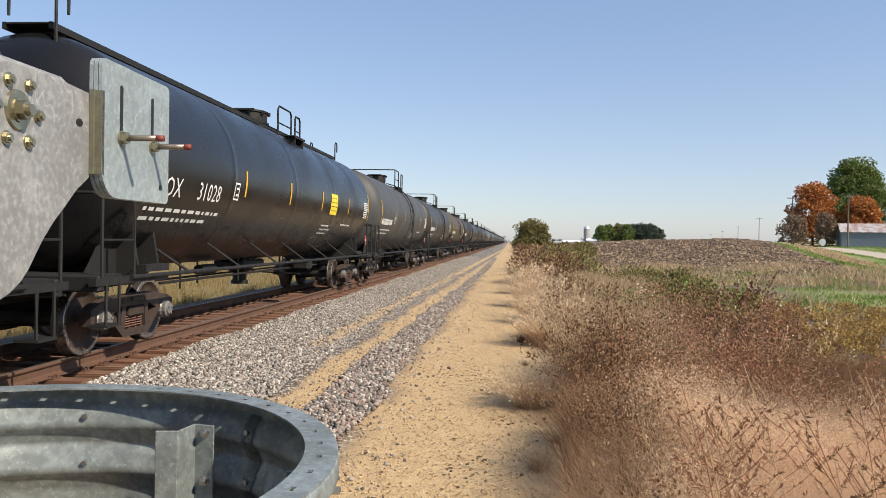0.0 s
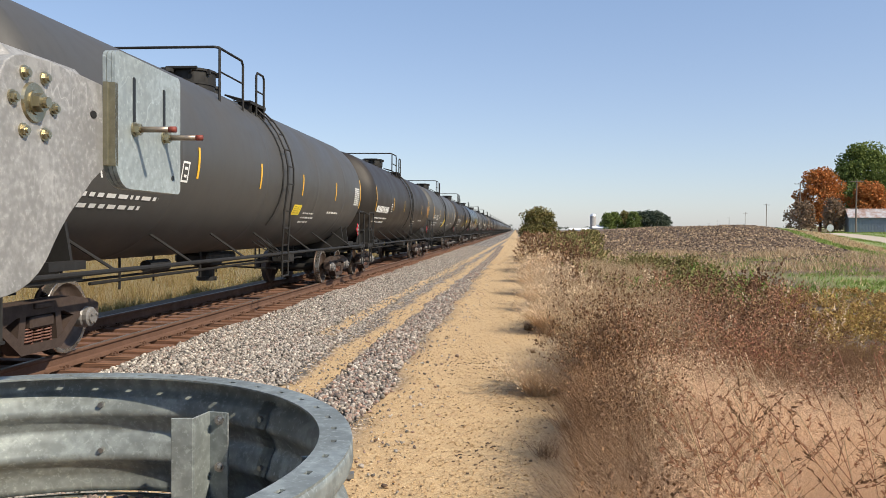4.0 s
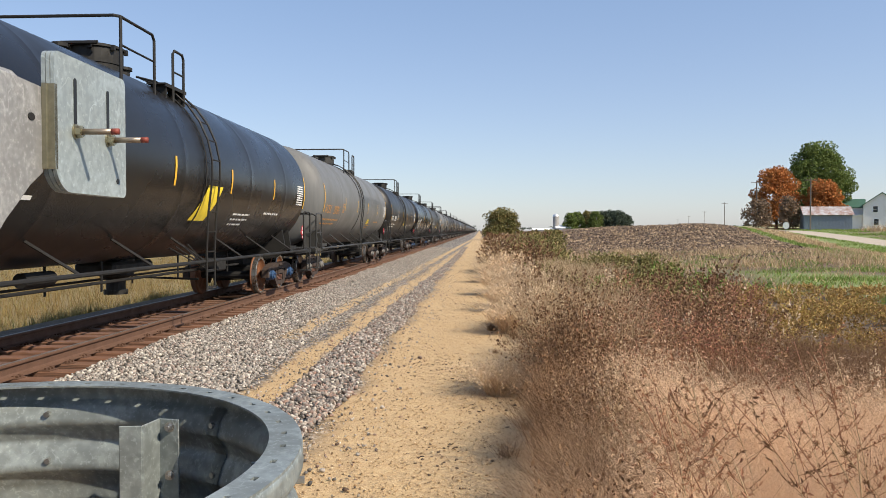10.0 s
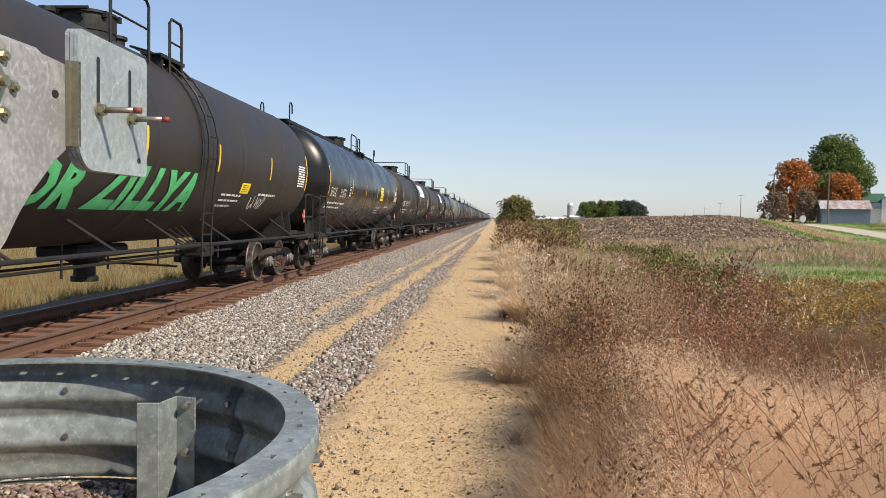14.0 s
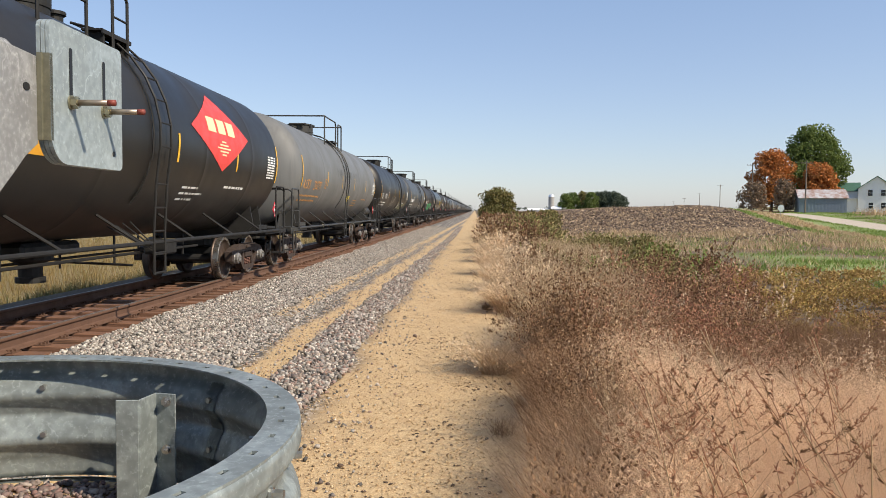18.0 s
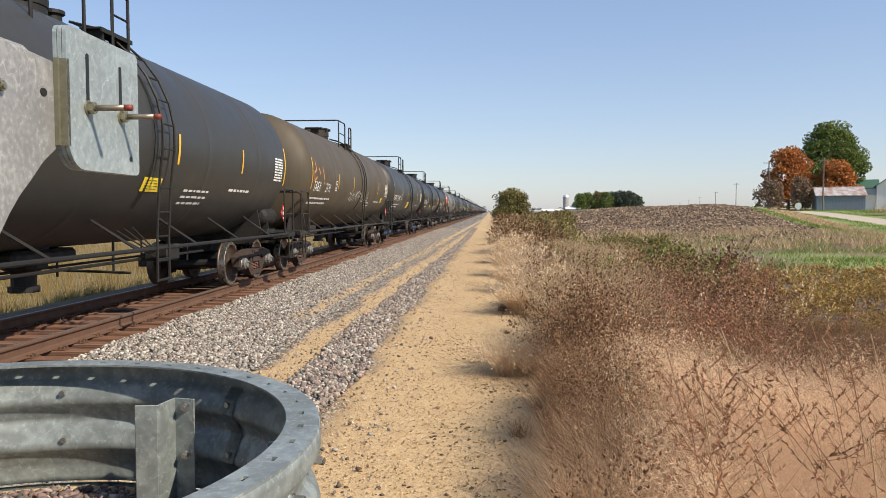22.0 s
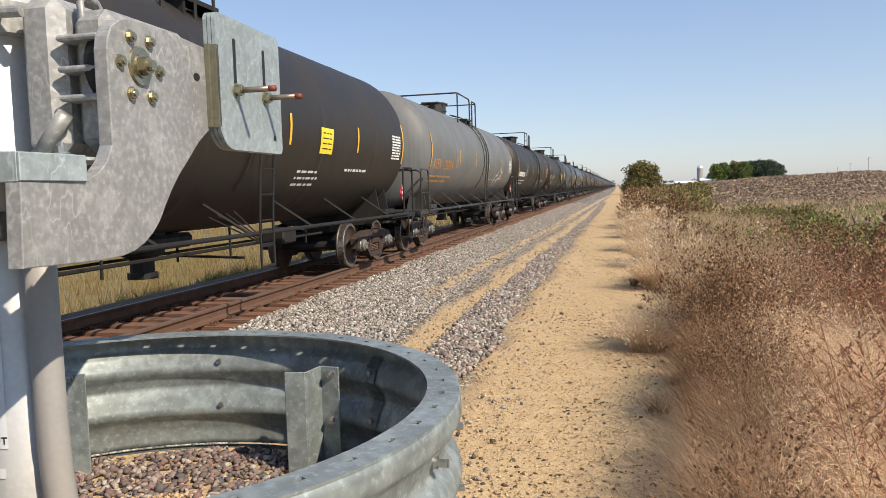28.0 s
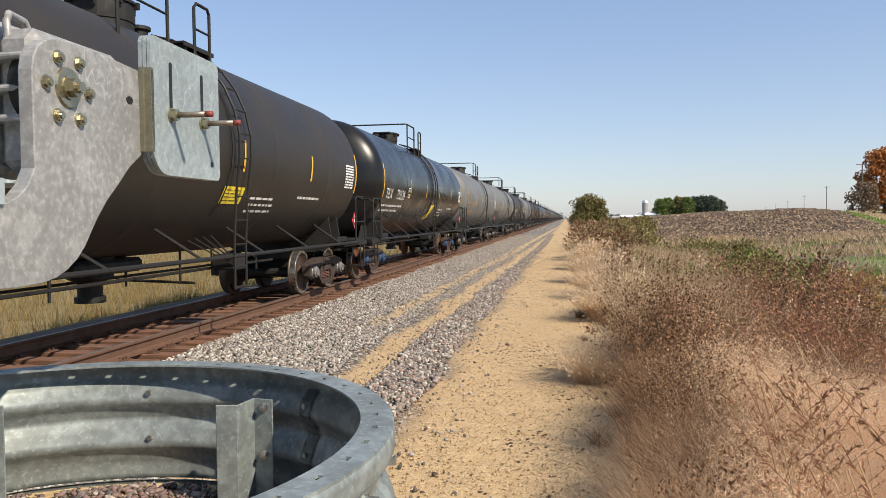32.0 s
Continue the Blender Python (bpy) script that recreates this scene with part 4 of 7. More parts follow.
def make_step(bm):
    box(bm, 1.4, 0.1, 0.46, 0.26, 0.34, 0.03)
    tube(bm, [(1.5, 0.25, 1.0), (1.5, 0.25, 0.46), (1.5, -0.05, 0.46), (1.5, -0.05, 1.0)], 0.02, 5)


def make_handrail(bm):
    tube(bm, [(1.5, 0.36, 1.05), (1.5, 0.36, 2.0), (1.5, 0.30, 2.08), (1.5, -0.34, 2.08), (1.5, -0.42, 2.0), (1.5, -0.42, 1.05)], 0.022, 6)
    tube(bm, [(1.5, 0.36, 1.5), (1.5, -0.42, 1.5)], 0.016, 5)


def make_end_rail(bm):
    tube(bm, [(1.5, 0.38, 2.0), (1.4, 0.38, 2.06), (-1.4, 0.38, 2.06), (-1.5, 0.38, 2.0)], 0.022, 6)


def make_lever(bm):
    tube(bm, [(1.5, 0.46, 0.9), (0.4, 0.5, 0.84), (0.3, 0.75, 0.8)], 0.016, 5)


def make_coupler(bm):
    box(bm, 0, -0.1, 0.86, 0.36, 1.1, 0.34, bevel=0.03)
    box(bm, 0.02, 0.62, 0.87, 0.2, 0.5, 0.2, bevel=0.03)
    box(bm, 0.05, 0.9, 0.87, 0.3, 0.24, 0.28, bevel=0.06)
    tube(bm, [(0.25, 0.3, 0.75), (0.3, 0.6, 0.5), (0.25, 0.85, 0.42), (0.15, 1.02, 0.5)], 0.03, 6)


def make_outlet(bm):
    z = TANK_Z - TANK_R
    lathe(bm, [(0.32, z + 0.1), (0.30, z - 0.25), (0.16, z - 0.32), (0.16, z - 0.5), (0.2, z - 0.5), (0.2, z - 0.58), (0.0, z - 0.58)], 14)
    box(bm, 0, 0, z - 0.1, 0.7, 1.5, 0.2, bevel=0.05)
    rod(bm, (0.2, 0.3, z - 0.3), (1.35, 0.3, z - 0.34), 0.02, 5)


def make_brake(bm):
    z = TANK_Z - TANK_R
    rod(bm, (0.5, -5.2, z - 0.28), (0.5, 5.2, z - 0.28), 0.025, 6)
    rod(bm, (-0.4, -5.0, z - 0.34), (-0.4, 5.0, z - 0.34), 0.022, 6)
    rod(bm, (0.5, -3.6, z - 0.12), (0.5, -2.9, z - 0.12), 0.10, 12)
    box(bm, 0.8, 2.6, z - 0.18, 0.4, 0.5, 0.26, bevel=0.03)
    for y in (-4.4, -1.5, 1.5, 4.4):
        rod(bm, (0.5, y, z + 0.05), (0.5, y, z - 0.42), 0.02, 5)
        rod(bm, (-0.4, y, z + 0.05), (-0.4, y, z - 0.5), 0.02, 5)


def make_placard(bm):
    for s, x in ((0.19, 0.0),):
        a = [bm.verts.new((x, 0, s)), bm.verts.new((x, -s, 0)), bm.verts.new((x, 0, -s)), bm.verts.new((x, s, 0))]
        b = [bm.verts.new(v.co + Vector((-0.012, 0, 0))) for v in a]
        bm.faces.new(a)
        bm.faces.new(b[::-1])
        for i in range(4):
            bm.faces.new((a[i], b[i], b[(i + 1) % 4], a[(i + 1) % 4]))


def make_placard_mark(bm):
    box(bm, 0.006, 0, 0.0, 0.004, 0.2, 0.075)
    box(bm, 0.006, 0, -0.12, 0.004, 0.05, 0.05)
    box(bm, 0.006, 0, 0.10, 0.004, 0.06, 0.06, Matrix.Rotation(0.785, 4, "X"))


def make_reservoir(bm):
    lathe(bm, [(0.0, -0.5), (0.14, -0.47), (0.2, -0.38), (0.2, 0.38), (0.14, 0.47), (0.0, 0.5)], 16, "y")


def make_tiny_truck(bm):
    for s in (-1, 1):
        for a in (-1, 1):
            rod(bm, (s * 0.7, a * AXLE_GAP, WHEEL_R), (s * 0.83, a * AXLE_GAP, WHEEL_R), WHEEL_R, 14)
        box(bm, s * 1.0, 0, 0.5, 0.16, 2.2, 0.26)
        box(bm, s * 1.0, 0, 0.3, 0.16, 0.8, 0.24)
    box(bm, 0, 0, 0.6, 1.9, 0.4, 0.3)


def build_car(spec, length, detail=True):
    """One tank car with its middle at the origin, rail top at z = 0, leading end at +y. spec: see CARS."""
    rng = random.Random(spec["seed"])
    paint = spec["paint"]
    car = thing("tank_car", spec["label"], "tank car", "tank cars of the freight train")
    half = length / 2 - 0.78
    key = "tank:%s:%.1f" % (paint.name, half)
    if key not in CACHE:
        bm = bmesh.new()
        lathe(bm, tank_profile(half), 56 if detail else 32, "y", Matrix.Translation((0, 0, TANK_Z)))
        bmesh.ops.recalc_face_normals(bm, faces=bm.faces[:])
        me = bpy.data.meshes.new("tank")
        bm.to_mesh(me)
        bm.free()
        me.materials.append(paint)
        me.shade_smooth()
        CACHE[key] = me
    put("tank", CACHE[key], car)
    trim = spec.get("trim", RUNNING_GEAR)
    tn = trim.name
    wide = spec.get("wide", False)
    mid = pose(0, spec.get("mid", 0.0), 0)
    ladder_at = pose(0, spec.get("ladder", spec.get("mid", 0.0) + 0.97) - 0.97, 0)
    put("dome", shared("dome:" + tn, make_dome, trim), car, pose(0, spec.get("mid", 0.0) - (0.3 if wide else 0.0), 0))
    if spec.get("walkway"):
        put("top_rail", shared("short_rail:" + tn, make_rail_short, trim), car, mid, "tubular safety rail beside the dome")
    else:
        put("top_rail", shared(("top_rail_wide:" if wide else "top_rail:") + tn, make_rail_wide if wide else make_rail_near, trim), car, mid, "tubular safety rail round the top platform")
        put("top_rail_back", shared("top_rail_back:" + tn, make_rail_far, trim), car, mid)
    put("platform", shared("platform:" + tn, make_platform, trim), car, mid)
    put("platform", shared("platform_far:" + tn, make_platform_far, trim), car, mid)
    centre = half - 1.32

    def bar(bm):
        tube(bm, [(1.53, -half + 0.3, 1.03), (1.53, half - 0.3, 1.03)], 0.032, 8)

    put("running_bar", shared("running_bar:%s:%.1f" % (tn, half), bar, trim), car, None, "long side pipe under the tank")
    put("running_bar", CACHE["running_bar:%s:%.1f" % (tn, half)], car, pose(0, 0, 0, 0, 0, 180), "long side pipe under the tank")
    if not detail:
        for s in (-1, 1):
            put("truck", shared("small_truck", make_tiny_truck, RUNNING_GEAR), car, pose(0, s * centre, 0))
            put("saddle", shared("saddle:" + tn, make_saddle, trim), car, pose(0, s * (centre + 0.05), 0))
            put("end_deck", shared("end_deck:" + tn, make_end_deck, trim), car, pose(0, s * (half + 0.0), 0, 0, 0, 0 if s > 0 else 180))
        bm = bmesh.new()
        for i in range(5):
            patch(bm, -half * 0.8 + half * 0.4 * i, -half * 0.8 + half * 0.4 * i + 0.06, 2.4, 2.8, rows=2)
        key = "stripes:%.1f" % half
        if key not in CACHE:
            me = bpy.data.meshes.new("reflective_stripe")
            bm.to_mesh(me)
            me.materials.append(STRIPE_YELLOW)
            CACHE[key] = me
        bm.free()
        put("reflective_stripe", CACHE[key], car)
        return car
    put("safety_valve", shared("safety_valve:" + tn, make_valve, trim), car, mid)
    put("filling_pipe", shared("filling_pipe:" + tn, make_filler, trim), car, mid)

    def strut(bm):
        rod(bm, (1.53, 0.17, 1.03), (1.04, -0.17, 1.45), 0.02, 6)

    for i in range(7):
        y = -half + 1.9 + (2 * half - 3.8) * i / 6
        put("strut", shared("strut:" + tn, strut, trim), car, pose(0, y, 0))
    for i in range(5):
        put("hanger", shared("hanger:" + tn, make_hanger, trim), car, pose(0, half * (-0.62 + 0.31 * i), 0))
    if not spec.get("walkway"):
        put("ladder", shared("ladder:" + tn, make_ladder, trim), car, ladder_at, "bent ladder over the tank side")
    if spec.get("hoop", True):
        put("hoop", shared("hoop:" + tn, make_hoop, trim), car, ladder_at)
    put("bottom_outlet", shared("bottom_outlet", make_outlet, RUNNING_GEAR), car)
    put("brake_gear", shared("brake_gear", make_brake, RUNNING_GEAR), car)
    for s in (-1, 1):
        build_truck(car, s * centre, spec.get("cap", GREY_CAP), spec.get("wheel", WHEEL_STEEL))
        put("saddle", shared("saddle:" + tn, make_saddle, trim), car, pose(0, s * (centre + 0.05), 0))
        flip = 0 if s > 0 else 180
        for q in (-0.95, 0.95):
            put("end_brace", shared("end_brace:" + tn, make_brace, trim), car, pose(q, s * (half - 0.95), 0, 0, 0, flip))
        put("end_deck", shared("end_deck:" + tn, make_end_deck, trim), car, pose(0, s * half, 0, 0, 0, flip))
        for q in (0, 1):
            m = pose(0, s * half, 0, 0, 0, flip) if q == 0 else pose(0, s * half, 0, 0, 0, flip) @ Matrix.Diagonal((-1, 1, 1, 1))
            put("handrail", shared("handrail:" + tn, make_handrail, trim), car, m)
            put("step", shared("step:" + tn, make_step, trim), car, m)
        put("end_rail", shared("end_rail:" + tn, make_end_rail, trim), car, pose(0, s * half, 0, 0, 0, flip))
        put("uncoupling_lever", shared("uncoupling_lever:" + tn, make_lever, trim), car, pose(0, s * half, 0, 0, 0, flip))
        put("coupler", shared("coupler", make_coupler, RUNNING_GEAR), car, pose(0, s * (length / 2 - 0.98), 0, 0, 0, flip))
    plac = put("placard", shared("placard", make_placard, PLACARD_RED), car, pose(1.44, half - 0.3, 1.52), "red diamond hazard placard")
    put("placard_mark", shared("placard_mark", make_placard_mark, LETTER_WHITE), plac)
    if spec.get("reservoir"):
        put("air_reservoir", shared("air_reservoir:" + tn, make_reservoir, trim), car, pose(1.1, half - 0.75, 1.45))
    # markings
    stripes = [-half + 0.62] + [-half + 0.62 + (2 * half - 1.24) * k for k in (0.24, 0.42, 0.6, 0.8)] + [half - 0.62]
    for i, y in enumerate(stripes):
        tall = i in (0, 5)

        def mk(bm, tall=tall):
            patch(bm, -0.035, 0.035, 2.16 if tall else 2.28, 3.02 if tall else 2.74)

        put("reflective_stripe", shared("stripe_tall" if tall else "stripe_short", mk, STRIPE_YELLOW), car, pose(0, y, 0))
    ink = spec.get("ink", LETTER_WHITE)
    ty = spec.get("text_y", -half + 2.1)
    if spec.get("text"):
        for word, off in zip(spec["text"].split(), (-0.75, 0.7)):
            vs, fs = wrapped_text(word, 0.40, ty + off, spec.get("text_z", 2.24))
            put("lettering", mesh_of("lettering", vs, fs, ink), car, None, "stencilled car lettering")
    bm = bmesh.new()
    if not spec.get("text"):
        bar_line(bm, rng, ty - 1.2, ty + 1.2, 2.24, 0.22, gap=0.07)
    for row, (w, z) in enumerate(((2.6, 1.93), (2.2, 1.80))):
        bar_line(bm, rng, ty - 1.3, ty - 1.3 + w, z, 0.05, gap=0.07)
    for row in range(3):
        bar_line(bm, rng, 0.25 * half, 0.25 * half + rng.uniform(0.7, 1.1), 1.9 - 0.1 * row, 0.035)
    bar_line(bm, rng, 0.5 * half, 0.5 * half + 1.2, 1.96, 0.045)
    part("small_lettering", bm, ink, car)["kind"] = "stuff"
    bm = bmesh.new()
    py = half - 1.45
    for row in range(9):
        bar_line(bm, rng, py, py + 0.62, 2.72 - 0.058 * row, 0.034, gap=0.03)
    part("data_panel", bm, spec.get("panel", LETTER_WHITE), car)["kind"] = "stuff"
    if spec.get("boxmark", True):
        bm = bmesh.new()
        by = ty + 1.75
        for y0, y1, z0, z1 in ((by, by + 0.03, 2.2, 2.5), (by + 0.2, by + 0.23, 2.2, 2.5), (by, by + 0.23, 2.2, 2.23), (by, by + 0.23, 2.47, 2.5), (by + 0.07, by + 0.16, 2.38, 2.42), (by + 0.07, by + 0.16, 2.27, 2.31)):
            patch(bm, y0, y1, z0, z1, 0.007, 0, 1)
        part("stencil_box", bm, ink, car)
    for (kind, y, z, w, h, mat) in spec.get("decals", ()):
        bm = bmesh.new()
        if kind == "lean":
            patch(bm, y, y + w, z, z + h, 0.008, 0.42)
        elif kind == "diamond":
            pts = [(y - w / 2, z), (y, z - h / 2), (y + w / 2, z), (y, z + h / 2)]
            a = [math.asin((zz - TANK_Z) / TANK_R) for _, zz in pts]
            rows = 10
            for i in range(rows):
                quad = []
                for k in (i / rows, (i + 1) / rows):
                    zz = z - h / 2 + h * k
                    hw = w / 2 * (1 - abs(2 * k - 1))
                    quad.append((zz, hw))
                (za, wa), (zb, wb) = quad
                aa, ab = (math.asin((q - TANK_Z) / TANK_R) for q in (za, zb))
                vs = [bm.verts.new(shell(y - wa - 0.001, aa, 0.008)), bm.verts.new(shell(y + wa + 0.001, aa, 0.008)), bm.verts.new(shell(y + wb + 0.001, ab, 0.008)), bm.verts.new(shell(y - wb - 0.001, ab, 0.008))]
                bm.faces.new(vs)
        else:
            patch(bm, y, y + w, z, z + h, 0.008)
        decal = part("decal", bm, mat, car)
        if kind in ("lined", "diamond", "sign"):
            bm = bmesh.new()
            if kind == "lined":
                for i in range(4):
                    bar_line(bm, rng, y + 0.08, y + w - 0.08, z + h * (0.2 + 0.2 * i), h * 0.04, 0.012, 0.05)
                part("decal_print", bm, SIGN_BLACK, decal)["kind"] = "stuff"
            elif kind == "sign":
                patch(bm, y + 0.15, y + 0.15 + w * 0.16, z + h * 0.2, z + h * 0.85, 0.012)
                bar_line(bm, rng, y + w * 0.28, y + w * 0.92, z + h * 0.7, h * 0.13, 0.012)
                bar_line(bm, rng, y + w * 0.28, y + w * 0.92, z + h * 0.38, h * 0.2, 0.012)
                part("decal_print", bm, LOGO_BLUE, decal)["kind"] = "stuff"
            else:
                for i in range(3):
                    patch(bm, y - 0.78 + 0.54 * i, y - 0.36 + 0.54 * i, z - 0.02, z + 0.24, 0.012)
                for i in range(5):
                    hw = 0.36 * (1 - abs(i - 2) / 3)
                    patch(bm, y - hw, y + hw, z - 0.42 + 0.06 * i, z - 0.39 + 0.06 * i, 0.012, 0, 1)
                part("decal_print", bm, LOGO_CREAM, decal)["kind"] = "stuff"
    for (y0, y1, z, h, w, mat) in spec.get("tags", ()):
        bm = bmesh.new()
        if "paint" in mat.name and "spray" not in mat.name:
            drips(bm, rng, y0, y1, z, h)
            part("drip_stain", bm, mat, car, "row of dark vertical drip streaks")["kind"] = "stuff"
        else:
            scrawl(bm, rng, y0, y1, z, h, w)
            part("graffiti", bm, mat, car, "sprayed graffiti tag")["kind"] = "stuff"
    for word, y, z, size, mat in spec.get("sprayed", ()):
        vs, fs = text_mesh(word, size, 0.05)
        a0 = math.asin((z - TANK_Z) / TANK_R)
        bm = bmesh.new()
        flat = [bm.verts.new(v) for v in vs]
        for f in fs:
            bm.faces.new([flat[k] for k in f])
        bmesh.ops.triangulate(bm, faces=bm.faces[:])
        bmesh.ops.subdivide_edges(bm, edges=bm.edges[:], cuts=3, use_grid_fill=True)
        for v in bm.verts:
            v.co = shell(y + v.co.x + 0.25 * v.co.y, a0 + v.co.y / TANK_R, 0.012)
        part("graffiti", bm, mat, car, "bold green sprayed letters")
    if spec.get("walkway"):
        bm = bmesh.new()
        z = TANK_Z + TANK_R + 0.06
        for s in (-1, 1):
            box(bm, s * 0.32, 0, z, 0.05, 2 * half - 0.9, 0.09)
        box(bm, 0, 0, z + 0.03, 0.62, 2 * half - 0.9, 0.02)
        for i in range(12):
            box(bm, 0, -half + 0.8 + (2 * half - 1.6) * i / 11, z - 0.06, 0.6, 0.06, 0.12)
        part("walkway", bm, RUNNING_GEAR, car, "full-length grating walkway on the tank top")
        for y in (-half + 0.55, half - 0.55):
            for x in (-0.42, 0.42):
                bm = bmesh.new()
                tube(bm, [(x, y - 0.14, z - 0.25), (x, y - 0.14, z + 0.42), (x, y - 0.08, z + 0.5), (x, y + 0.08, z + 0.5), (x, y + 0.14, z + 0.42), (x, y + 0.14, z + 0.2)], 0.022, 6)
                part("grab_iron", bm, RUNNING_GEAR, car)
    return car

# times at which each coupling passes the mark GAP_Y, first car ahead of the first one
GAP_Y = 14.9
GAP_T = [-0.683, 0.357, 1.37, 2.41, 3.451, 4.491, 5.507, 6.513, 7.56, 8.567, 9.583, 10.595, 11.608, 12.645, 13.664, 14.69, 15.702, 16.71, 17.72, 18.728, 19.737, 20.745, 21.754, 22.762, 23.763, 24.766, 25.772, 26.785, 27.803, 28.81, 29.803, 30.79, 31.785, 32.8, 33.815]

BLK, SAT, BRN = "glossy black", "satin black", "weathered brown-black"


def car_spec(colour, paint, **more):
    return dict(more, paint=paint, label="%s tank car with %s" % (colour, more.pop("has", "yellow side stripes")))


